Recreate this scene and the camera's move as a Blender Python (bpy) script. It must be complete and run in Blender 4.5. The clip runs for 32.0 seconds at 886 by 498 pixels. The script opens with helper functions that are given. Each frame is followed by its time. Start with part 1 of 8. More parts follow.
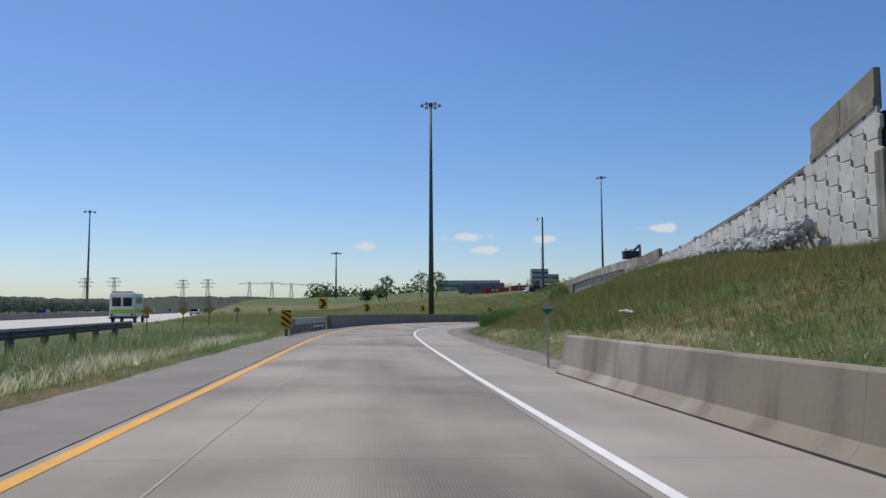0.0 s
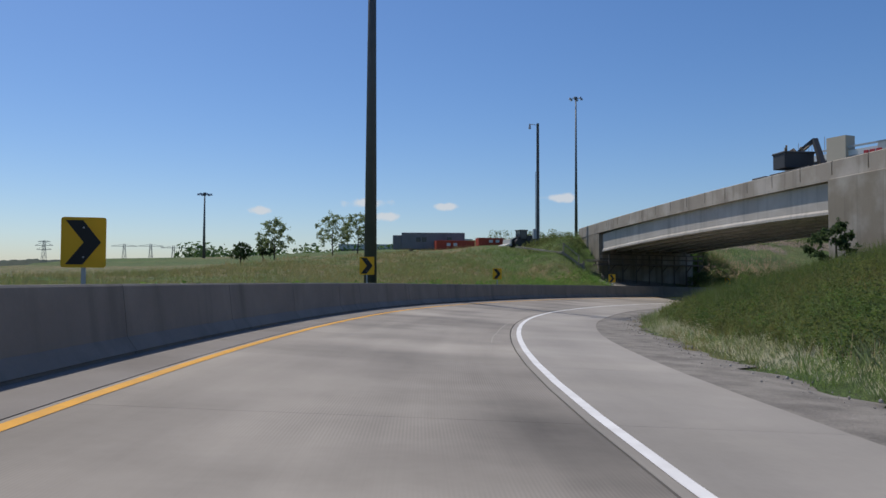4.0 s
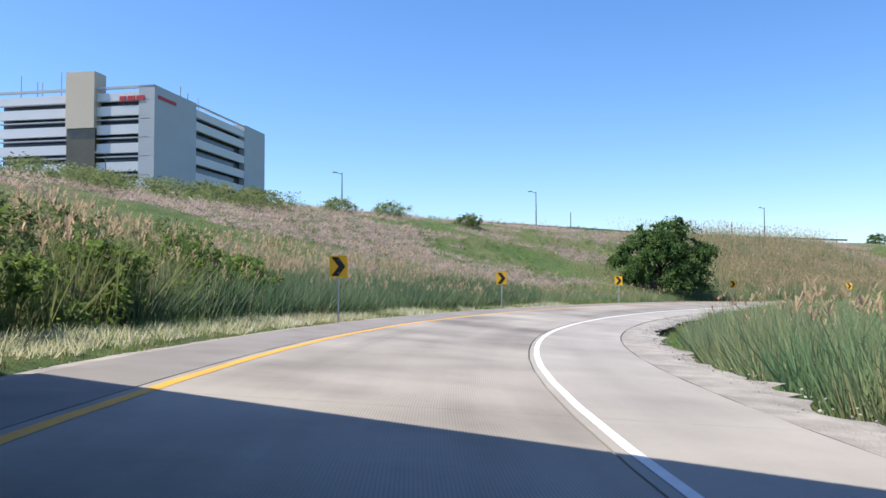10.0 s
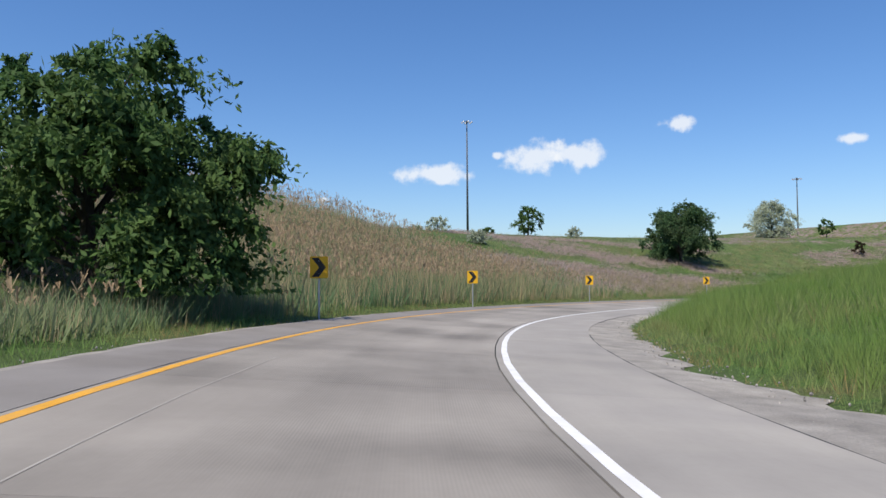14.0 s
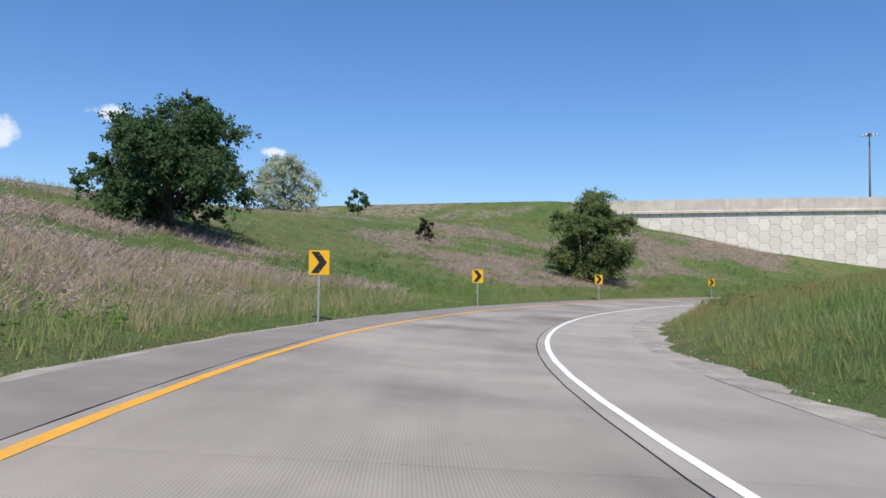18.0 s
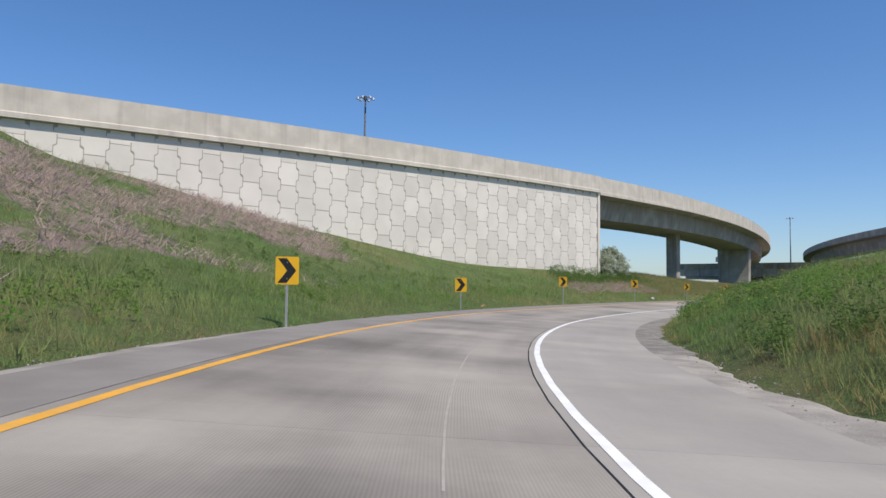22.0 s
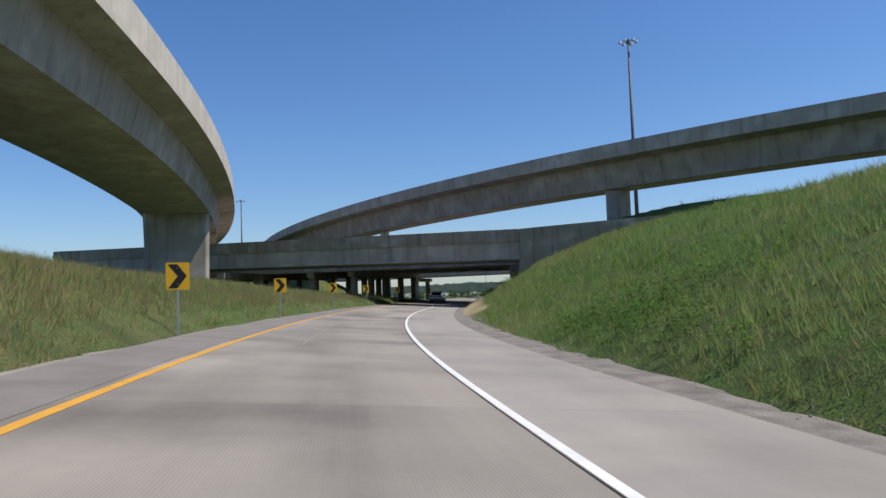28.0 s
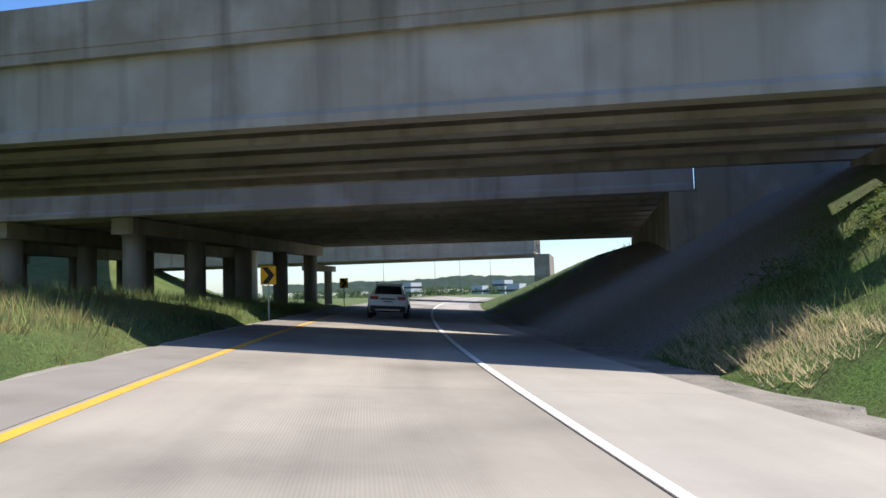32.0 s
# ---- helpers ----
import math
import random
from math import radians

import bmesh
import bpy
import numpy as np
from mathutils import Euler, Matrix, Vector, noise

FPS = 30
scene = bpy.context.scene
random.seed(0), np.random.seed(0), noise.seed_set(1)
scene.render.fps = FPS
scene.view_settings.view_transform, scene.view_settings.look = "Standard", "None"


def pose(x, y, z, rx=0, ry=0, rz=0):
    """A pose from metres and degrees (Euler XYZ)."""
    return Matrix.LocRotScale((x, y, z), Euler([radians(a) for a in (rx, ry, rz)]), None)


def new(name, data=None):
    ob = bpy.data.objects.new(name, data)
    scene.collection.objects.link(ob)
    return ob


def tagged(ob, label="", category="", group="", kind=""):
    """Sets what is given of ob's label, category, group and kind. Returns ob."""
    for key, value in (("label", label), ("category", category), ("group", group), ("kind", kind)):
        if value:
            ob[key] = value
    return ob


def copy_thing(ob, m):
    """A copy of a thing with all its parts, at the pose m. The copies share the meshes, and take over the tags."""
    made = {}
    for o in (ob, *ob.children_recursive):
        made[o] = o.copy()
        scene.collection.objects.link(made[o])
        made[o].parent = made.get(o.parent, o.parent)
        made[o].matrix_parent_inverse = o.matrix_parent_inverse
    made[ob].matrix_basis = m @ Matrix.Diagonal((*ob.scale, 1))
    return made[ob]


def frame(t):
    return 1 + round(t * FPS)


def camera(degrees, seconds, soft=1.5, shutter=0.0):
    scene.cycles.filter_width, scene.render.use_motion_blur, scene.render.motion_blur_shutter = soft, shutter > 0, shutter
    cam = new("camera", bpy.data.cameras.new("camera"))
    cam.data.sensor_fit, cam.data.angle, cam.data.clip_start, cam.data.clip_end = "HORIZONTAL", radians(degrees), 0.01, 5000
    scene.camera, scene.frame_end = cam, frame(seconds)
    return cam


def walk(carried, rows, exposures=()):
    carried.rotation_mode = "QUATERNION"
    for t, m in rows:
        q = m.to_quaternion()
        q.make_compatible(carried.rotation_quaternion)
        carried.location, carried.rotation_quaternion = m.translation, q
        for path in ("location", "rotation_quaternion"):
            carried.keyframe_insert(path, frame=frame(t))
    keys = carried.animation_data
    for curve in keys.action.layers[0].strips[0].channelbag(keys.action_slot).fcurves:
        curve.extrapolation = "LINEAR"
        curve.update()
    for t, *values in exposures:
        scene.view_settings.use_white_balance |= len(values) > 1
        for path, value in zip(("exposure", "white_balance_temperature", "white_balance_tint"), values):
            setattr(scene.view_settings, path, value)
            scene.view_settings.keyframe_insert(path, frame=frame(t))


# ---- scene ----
cam = camera(61.09, 32.0)
PATH = [
    (0.0, pose(0.000, 0.000, 1.450, 94.491, 0.255, -0.003)),
    (0.5, pose(-0.722, 7.947, 1.396, 93.811, 0.050, -0.016)),
    (1.0, pose(-1.458, 15.861, 1.349, 93.250, -0.000, 0.037)),
    (1.5, pose(-2.176, 23.719, 1.306, 92.614, -0.075, 0.025)),
    (2.0, pose(-2.865, 31.502, 1.270, 92.196, -0.319, 0.008)),
    (2.5, pose(-3.430, 39.204, 1.213, 91.933, -0.230, -0.828)),
    (3.0, pose(-3.783, 46.826, 1.140, 91.991, -0.174, -2.470)),
    (3.5, pose(-3.873, 54.355, 1.070, 92.061, -0.180, -4.815)),
    (4.0, pose(-3.605, 61.776, 1.011, 92.042, -0.200, -7.790)),
    (4.5, pose(-2.914, 69.059, 0.946, 91.936, -0.130, -11.340)),
    (5.0, pose(-1.797, 76.177, 0.872, 91.816, 0.206, -15.423)),
    (5.5, pose(-0.223, 83.108, 0.788, 91.801, 0.360, -19.999)),
    (6.0, pose(1.859, 89.831, 0.700, 91.718, 0.419, -24.562)),
    (6.5, pose(4.443, 96.335, 0.604, 91.718, 0.442, -28.818)),
    (7.0, pose(7.498, 102.611, 0.497, 91.748, 0.389, -33.168)),
    (7.5, pose(11.064, 108.603, 0.394, 91.795, 0.362, -38.061)),
    (8.0, pose(15.141, 114.247, 0.308, 91.910, 0.440, -43.301)),
    (8.5, pose(19.723, 119.520, 0.214, 91.898, 0.426, -48.556)),
    (9.0, pose(24.792, 124.402, 0.100, 91.983, 0.312, -53.866)),
    (9.5, pose(30.338, 128.836, -0.027, 91.928, 0.156, -59.221)),
    (10.0, pose(36.329, 132.765, -0.157, 92.295, 0.181, -64.432)),
    (10.5, pose(42.694, 136.172, -0.292, 92.290, 0.153, -69.584)),
    (11.0, pose(49.366, 139.048, -0.435, 92.331, 0.182, -74.614)),
    (11.5, pose(56.298, 141.355, -0.589, 92.370, 0.263, -79.612)),
    (12.0, pose(63.438, 143.048, -0.742, 92.460, 0.290, -84.525)),
    (12.5, pose(70.725, 144.091, -0.874, 92.495, 0.300, -89.470)),
    (13.0, pose(78.104, 144.380, -0.989, 92.498, 0.359, -95.373)),
    (13.5, pose(85.504, 143.924, -1.085, 92.384, 0.462, -101.390)),
    (14.0, pose(92.862, 142.745, -1.170, 92.224, 0.394, -107.153)),
    (14.5, pose(100.146, 140.990, -1.258, 92.119, 0.317, -112.422)),
    (15.0, pose(107.323, 138.759, -1.363, 92.204, 0.040, -117.208)),
    (15.5, pose(114.291, 135.907, -1.493, 92.307, -0.349, -121.754)),
    (16.0, pose(120.972, 132.409, -1.630, 92.382, -0.727, -126.399)),
    (16.5, pose(127.275, 128.244, -1.763, 92.398, -0.928, -131.442)),
    (17.0, pose(133.116, 123.427, -1.889, 92.254, -0.760, -137.013)),
    (17.5, pose(138.475, 118.042, -1.998, 92.387, -0.842, -142.930)),
    (18.0, pose(143.301, 112.132, -2.103, 92.376, -0.740, -149.127)),
    (18.5, pose(147.565, 105.762, -2.207, 92.502, -0.489, -154.857)),
    (19.0, pose(151.165, 98.955, -2.305, 92.574, -0.440, -160.586)),
    (19.5, pose(154.080, 91.797, -2.394, 92.669, -0.318, -166.292)),
    (20.0, pose(156.337, 84.395, -2.467, 92.698, -0.345, -171.790)),
    (20.5, pose(157.984, 76.830, -2.512, 92.939, -0.271, -176.588)),
    (21.0, pose(158.996, 69.143, -2.537, 93.121, -0.429, -181.227)),
    (21.5, pose(159.328, 61.374, -2.541, 93.332, -0.636, -186.195)),
    (22.0, pose(158.884, 53.591, -2.532, 93.334, -0.608, -191.415)),
    (22.5, pose(157.637, 45.879, -2.515, 93.304, -0.383, -196.988)),
    (23.0, pose(155.624, 38.312, -2.491, 93.258, -0.102, -202.556)),
    (23.5, pose(152.967, 30.932, -2.467, 93.172, 0.425, -207.844)),
    (24.0, pose(149.808, 23.750, -2.453, 93.276, 0.520, -212.044)),
    (24.5, pose(146.111, 16.822, -2.444, 93.432, 0.454, -216.611)),
    (25.0, pose(141.843, 10.180, -2.434, 93.329, 0.663, -221.183)),
    (25.5, pose(137.092, 3.784, -2.410, 93.415, 1.142, -224.795)),
    (26.0, pose(132.008, -2.469, -2.377, 93.363, 1.364, -227.258)),
    (26.5, pose(126.634, -8.595, -2.348, 93.359, 1.617, -229.472)),
    (27.0, pose(121.051, -14.654, -2.334, 93.470, 1.812, -231.171)),
    (27.5, pose(115.295, -20.675, -2.313, 93.572, 1.948, -232.312)),
    (28.0, pose(109.378, -26.670, -2.294, 93.538, 2.061, -232.995)),
    (28.5, pose(103.323, -32.661, -2.279, 93.367, 2.210, -233.434)),
    (29.0, pose(97.126, -38.643, -2.259, 93.385, 2.468, -233.927)),
    (29.5, pose(90.710, -44.529, -2.243, 93.343, 2.105, -234.827)),
    (30.0, pose(84.086, -50.303, -2.240, 93.399, 2.092, -236.098)),
    (30.5, pose(77.272, -55.948, -2.237, 93.398, 2.169, -237.448)),
    (31.0, pose(70.294, -61.425, -2.224, 93.342, 2.164, -238.799)),
    (31.5, pose(63.197, -66.693, -2.206, 93.399, 1.796, -240.334)),
    (32.0, pose(56.006, -71.755, -2.182, 93.293, 1.629, -241.982)),
]
EXPOSURES = [(0, -.38), (3, -.48), (6, -.30), (7.2, .03), (8, .24), (8.6, .58), (9.2, .84), (9.7, .76), (10.3, .54), (11, .26), (12, .0), (14, .05), (17, .1), (21, -.0), (25, -.15), (28, -.1), (30, .08), (31, .2), (32, .7)]
walk(cam, PATH, EXPOSURES)

# ---- sky, sun and exposure ----
SUN_DIR = Vector((-0.54, 0.84, 1.66)).normalized()      # towards the sun
world = bpy.data.worlds.new("sky")
scene.world = world
world.use_nodes = True
wn, wl = world.node_tree.nodes, world.node_tree.links
wn.clear()
w_out = wn.new("ShaderNodeOutputWorld")
w_bg = wn.new("ShaderNodeBackground")
w_sky = wn.new("ShaderNodeTexSky")
w_sky.sky_type = 'NISHITA'
w_sky.sun_disc = False
w_sky.sun_elevation = math.asin(SUN_DIR.z)
w_sky.sun_rotation = math.atan2(SUN_DIR.x, SUN_DIR.y)
w_sky.altitude = 200
w_sky.air_density = 1.0
w_sky.dust_density = 0.7
w_sky.ozone_density = 5.0
w_bg.inputs["Strength"].default_value = 0.133
w_hue = wn.new("ShaderNodeHueSaturation")
w_hue.inputs["Saturation"].default_value = 1.16
w_hue.inputs["Hue"].default_value = 0.502
wl.new(w_sky.outputs[0], w_hue.inputs["Color"])
w_tint = wn.new("ShaderNodeMix")
w_tint.data_type = 'RGBA'
w_tint.blend_type = 'MULTIPLY'
w_tint.inputs["Factor"].default_value = 1.0
w_tint.inputs["B"].default_value = (0.965, 0.985, 1.06, 1)
wl.new(w_hue.outputs[0], w_tint.inputs["A"])
wl.new(w_tint.outputs["Result"], w_bg.inputs["Color"])
wl.new(w_bg.outputs[0], w_out.inputs["Surface"])

sun = new("sun", bpy.data.lights.new("sun", 'SUN'))
sun.data.energy = 4.5
sun.data.angle = radians(0.53)
sun.data.color = (1.0, 0.93, 0.83)
sun.matrix_world = Matrix.Translation((0, 0, 120)) @ SUN_DIR.to_track_quat("Z", "Y").to_matrix().to_4x4()

# ---- materials ----
def mat(name, base, rough=0.85, metal=0.0, var=0.25, scale=3.0, fine=40.0, bump=0.15, tint=None, tint_scale=0.4, tint_amount=0.0,
        streak=0.0, obj_random=0.0, island=0.0, spec=0.3, lane=0.0):
    """Base colour varied at two scales, with an optional second colour in patches, vertical streaks and fine relief."""
    m = bpy.data.materials.new(name)
    m.use_nodes = True
    n, l = m.node_tree.nodes, m.node_tree.links
    b = n["Principled BSDF"]
    b.inputs["Roughness"].default_value = rough
    b.inputs["Metallic"].default_value = metal
    b.inputs["Specular IOR Level"].default_value = spec
    geo = n.new("ShaderNodeNewGeometry")
    pos = geo.outputs["Position"]

    def tex(sc, detail=4.0, vec=None):
        t = n.new("ShaderNodeTexNoise")
        t.inputs["Scale"].default_value = sc
        t.inputs["Detail"].default_value = detail
        l.new(vec or pos, t.inputs["Vector"])
        return t.outputs["Fac"]

    def math_(op, a, c, d=None):
        t = n.new("ShaderNodeMath")
        t.operation = op
        for i, v in enumerate((a, c, d)):
            if v is None:
                continue
            if isinstance(v, (int, float)):
                t.inputs[i].default_value = v
            else:
                l.new(v, t.inputs[i])
        return t.outputs[0]

    big, small = tex(scale), tex(fine)
    if lane:
        # traffic film: long streaks along the lane and short cross patches
        uv = n.new("ShaderNodeUVMap")
        uv.uv_map = "lane"
        for sx, sy, lo, amount in ((0.05, 1.1, 0.48, 0.55), (0.30, 0.22, 0.50, 1.5), (0.10, 0.35, 0.48, 1.1)):
            mp = n.new("ShaderNodeMapping")
            mp.inputs["Scale"].default_value = (sx, sy, 1)
            l.new(uv.outputs[0], mp.inputs["Vector"])
            part_ = math_('MULTIPLY', math_('MAXIMUM', math_('SUBTRACT', tex(1.0, 5.0, mp.outputs[0]), lo), -0.06), amount * lane)
            lane_f = part_ if sx == 0.05 else math_('ADD', lane_f, part_)
        mp = n.new("ShaderNodeMapping")
        mp.inputs["Scale"].default_value = (0.6, 46.0, 1)
        l.new(uv.outputs[0], mp.inputs["Vector"])
        small = math_('ADD', math_('MULTIPLY', small, 0.6), math_('MULTIPLY', tex(1.0, 2.0, mp.outputs[0]), 0.4))
    f = math_('ADD', math_('MULTIPLY', math_('SUBTRACT', big, 0.5), 2 * var), math_('MULTIPLY', math_('SUBTRACT', small, 0.5), var))
    if lane:
        f = math_('SUBTRACT', f, lane_f)
        if lane >= 1:
            # fine lengthwise grooves, worn away in places
            sep = n.new("ShaderNodeSeparateXYZ")
            l.new(uv.outputs[0], sep.inputs[0])
            groove = math_('SINE', math_('MULTIPLY', sep.outputs[1], 2 * math.pi / 0.03), 0)
            f = math_('ADD', f, math_('MULTIPLY', groove, math_('MULTIPLY', math_('MAXIMUM', math_('SUBTRACT', tex(0.35, 2.0), 0.36), 0.0), 0.36)))
    if streak:
        mp = n.new("ShaderNodeMapping")
        mp.inputs["Scale"].default_value = (1.6, 1.6, 0.09)
        l.new(pos, mp.inputs["Vector"])
        s = math_('MAXIMUM', math_('SUBTRACT', tex(1.0, 5.0, mp.outputs[0]), 0.52), 0.0)
        f = math_('SUBTRACT', f, math_('MULTIPLY', s, streak * 3))
    if obj_random:
        oi = n.new("ShaderNodeObjectInfo")
        f = math_('ADD', f, math_('MULTIPLY', math_('SUBTRACT', oi.outputs["Random"], 0.5), obj_random))
    if island:
        f = math_('ADD', f, math_('MULTIPLY', math_('SUBTRACT', geo.outputs["Random Per Island"], 0.5), island))
    gain = math_('MAXIMUM', math_('ADD', f, 1.0), 0.15)
    col = n.new("ShaderNodeMix")
    col.data_type = 'RGBA'
    col.inputs["A"].default_value = (*base, 1)
    col.inputs["B"].default_value = (*(tint or base), 1)
    if tint:
        patch = math_('MULTIPLY', math_('SUBTRACT', tex(tint_scale, 6.0), 0.5 - 0.25 * tint_amount), 5.0)
        t = n.new("ShaderNodeClamp")
        l.new(patch, t.inputs["Value"])
        l.new(math_('MULTIPLY', t.outputs[0], min(1.0, tint_amount)), col.inputs["Factor"])
    else:
        col.inputs["Factor"].default_value = 0
    mul = n.new("ShaderNodeMix")
    mul.data_type = 'RGBA'
    mul.blend_type = 'MULTIPLY'
    mul.inputs["Factor"].default_value = 1
    l.new(col.outputs["Result"], mul.inputs["A"])
    comb = n.new("ShaderNodeCombineXYZ")
    for i in range(3):
        l.new(gain, comb.inputs[i])
    l.new(comb.outputs[0], mul.inputs["B"])
    l.new(mul.outputs["Result"], b.inputs["Base Color"])
    if bump:
        bp = n.new("ShaderNodeBump")
        bp.inputs["Strength"].default_value = bump
        bp.inputs["Distance"].default_value = 0.02
        l.new(small, bp.inputs["Height"])
        l.new(bp.outputs[0], b.inputs["Normal"])
    return m


def leafy(name, base, tint, amount=0.8, trans=0.5, tint_scale=0.3, island=0.26, up=1.5):
    """Foliage: two greens in drifts, each blade or leaf a little different, some light passing through."""
    gain = 1.3 if up > 1 else 1.1
    base, tint = [c * gain for c in base], [c * gain for c in tint]
    m = mat(name, base, rough=0.7, var=0.18, scale=0.25, fine=2.0, bump=0, tint=tint, tint_scale=tint_scale, tint_amount=amount, island=island, spec=0.2)
    n, l = m.node_tree.nodes, m.node_tree.links
    b, out = n["Principled BSDF"], n["Material Output"]
    tr = n.new("ShaderNodeBsdfTranslucent")
    mx = n.new("ShaderNodeMixShader")
    mx.inputs[0].default_value = trans
    src = b.inputs["Base Color"].links[0].from_socket
    l.new(src, tr.inputs["Color"])
    l.new(b.outputs[0], mx.inputs[1])
    l.new(tr.outputs[0], mx.inputs[2])
    l.new(mx.outputs[0], out.inputs["Surface"])
    # thin blades scatter light upwards like a soft pile
    g = n.new("ShaderNodeNewGeometry")
    va, vn = n.new("ShaderNodeVectorMath"), n.new("ShaderNodeVectorMath")
    va.operation, vn.operation = 'ADD', 'NORMALIZE'
    va.inputs[1].default_value = (0, 0, up)
    l.new(g.outputs["Normal"], va.inputs[0])
    l.new(va.outputs[0], vn.inputs[0])
    l.new(vn.outputs[0], b.inputs["Normal"])
    return m


M_SLAB = mat("lane_concrete", (0.322, 0.292, 0.25), 0.85, var=0.16, scale=0.35, fine=9.0, bump=0.1, tint=(0.24, 0.215, 0.185), tint_scale=0.22, tint_amount=0.6, obj_random=0.1, lane=1.0)
M_SHOULDER = mat("shoulder_concrete", (0.366, 0.337, 0.295), 0.9, var=0.14, scale=0.5, fine=12.0, bump=0.1, tint=(0.27, 0.25, 0.225), tint_scale=0.5, tint_amount=0.6, obj_random=0.06, lane=0.45)
M_ASPHALT = mat("shoulder_asphalt", (0.21, 0.19, 0.17), 0.92, var=0.18, scale=1.0, fine=60.0, bump=0.3, tint=(0.27, 0.25, 0.23), tint_scale=0.7, tint_amount=0.5)
M_GRAVEL = mat("gravel", (0.285, 0.262, 0.23), 0.95, var=0.6, scale=1.6, fine=30.0, bump=1.0, tint=(0.40, 0.365, 0.31), tint_scale=0.5, tint_amount=0.4)
# darker, browner gravel for the first and last stretches of verge
M_GRAVEL_DARK = mat("dark_gravel", (0.18, 0.164, 0.144), 0.95, var=0.7, scale=1.6, fine=26.0, bump=1.0, tint=(0.25, 0.23, 0.20), tint_scale=1.2, tint_amount=0.7)
M_SEAL = mat("joint_seal", (0.05, 0.047, 0.045), 0.8, var=0.2, bump=0)
M_YELLOW = mat("yellow_paint", (0.72, 0.36, 0.04), 0.7, var=0.16, scale=2.0, fine=25.0, bump=0.05, tint=(0.50, 0.30, 0.10), tint_scale=3.0, tint_amount=0.35)
M_WHITE = mat("white_paint", (0.78, 0.77, 0.75), 0.7, var=0.1, scale=2.0, fine=25.0, bump=0.05, tint=(0.55, 0.53, 0.50), tint_scale=3.0, tint_amount=0.3)
M_CONC = mat("old_concrete", (0.395, 0.362, 0.31), 0.9, var=0.14, scale=0.6, fine=14.0, bump=0.15, tint=(0.235, 0.20, 0.15), tint_scale=0.5, tint_amount=0.8, streak=0.6)
M_CONC_GIRDER = mat("girder_concrete", (0.43, 0.405, 0.37), 0.88, var=0.08, scale=0.5, fine=14.0, bump=0.08, tint=(0.28, 0.25, 0.205), tint_scale=0.4, tint_amount=0.7, streak=0.5)
M_CONC_LIGHT = mat("wall_concrete", (0.73, 0.67, 0.595), 0.9, var=0.08, scale=1.2, fine=18.0, bump=0.2, tint=(0.62, 0.57, 0.50), tint_scale=0.6, tint_amount=0.5, obj_random=0.14)
M_COPING = mat("coping_concrete", (0.60, 0.545, 0.465), 0.9, var=0.10, scale=0.8, fine=16.0, bump=0.15, tint=(0.44, 0.395, 0.33), tint_scale=0.7, tint_amount=0.5, streak=0.3)
M_BARRIER = mat("shade_grey_barrier_concrete", (0.27, 0.25, 0.22), 0.9, var=0.12, scale=0.8, fine=14.0, bump=0.12, tint=(0.21, 0.195, 0.175), tint_scale=0.7, tint_amount=0.6, streak=0.4)
M_GALV = mat("galvanised_steel", (0.42, 0.43, 0.44), 0.5, 0.6, var=0.12, scale=3.0, fine=20.0, bump=0.03)
M_MAST = mat("weathered_mast_steel", (0.11, 0.115, 0.12), 0.6, 0.4, var=0.12, scale=2.0, fine=20.0, bump=0.03)
M_SIGN_Y = mat("sign_yellow", (0.80, 0.44, 0.02), 0.55, var=0.05, scale=2.0, fine=8.0, bump=0)
M_SIGN_K = mat("sign_black", (0.02, 0.02, 0.02), 0.5, var=0.1, bump=0)
M_WOODPOST = mat("weathered_wood", (0.17, 0.13, 0.095), 0.9, var=0.3, scale=5.0, fine=40.0, bump=0.4)
M_GROUND = mat("grass_ground", (0.085, 0.135, 0.035), 0.95, var=0.6, scale=0.6, fine=16.0, bump=1.0, tint=(0.15, 0.155, 0.06), tint_scale=0.12, tint_amount=0.4)
n, l = M_GROUND.node_tree.nodes, M_GROUND.node_tree.links
g_src = M_GROUND.node_tree.nodes["Principled BSDF"].inputs["Base Color"].links[0].from_socket
g_att = n.new("ShaderNodeAttribute")
g_att.attribute_name = "cover"
g_sep = n.new("ShaderNodeSeparateColor")
l.new(g_att.outputs["Color"], g_sep.inputs[0])
g_geo = n.new("ShaderNodeNewGeometry")
for ch, colour, sc in ((2, (0.10, 0.19, 0.035), 1.1), (1, (0.235, 0.185, 0.09), 0.9), (0, (0.25, 0.19, 0.165), 1.4), (3, (0.27, 0.25, 0.225), 0.0)):
    tx = n.new("ShaderNodeTexNoise")
    tx.inputs["Scale"].default_value = sc
    tx.inputs["Detail"].default_value = 6.0
    l.new(g_geo.outputs["Position"], tx.inputs["Vector"])
    mr = n.new("ShaderNodeMapRange")
    mr.inputs["From Min"].default_value = 0.40
    mr.inputs["From Max"].default_value = 0.58
    l.new(tx.outputs["Fac"], mr.inputs["Value"])
    mm = n.new("ShaderNodeMath")
    mm.operation = 'MULTIPLY'
    l.new(mr.outputs[0], mm.inputs[0])
    l.new(g_sep.outputs[ch] if ch < 3 else g_att.outputs["Alpha"], mm.inputs[1])
    if not sc:
        l.remove(mm.inputs[0].links[0])
        mm.inputs[0].default_value = 1.0
    mx = n.new("ShaderNodeMix")
    mx.data_type = 'RGBA'
    mx.inputs["B"].default_value = (*colour, 1)
    l.new(mm.outputs[0], mx.inputs["Factor"])
    l.new(g_src, mx.inputs["A"])
    g_src = mx.outputs["Result"]
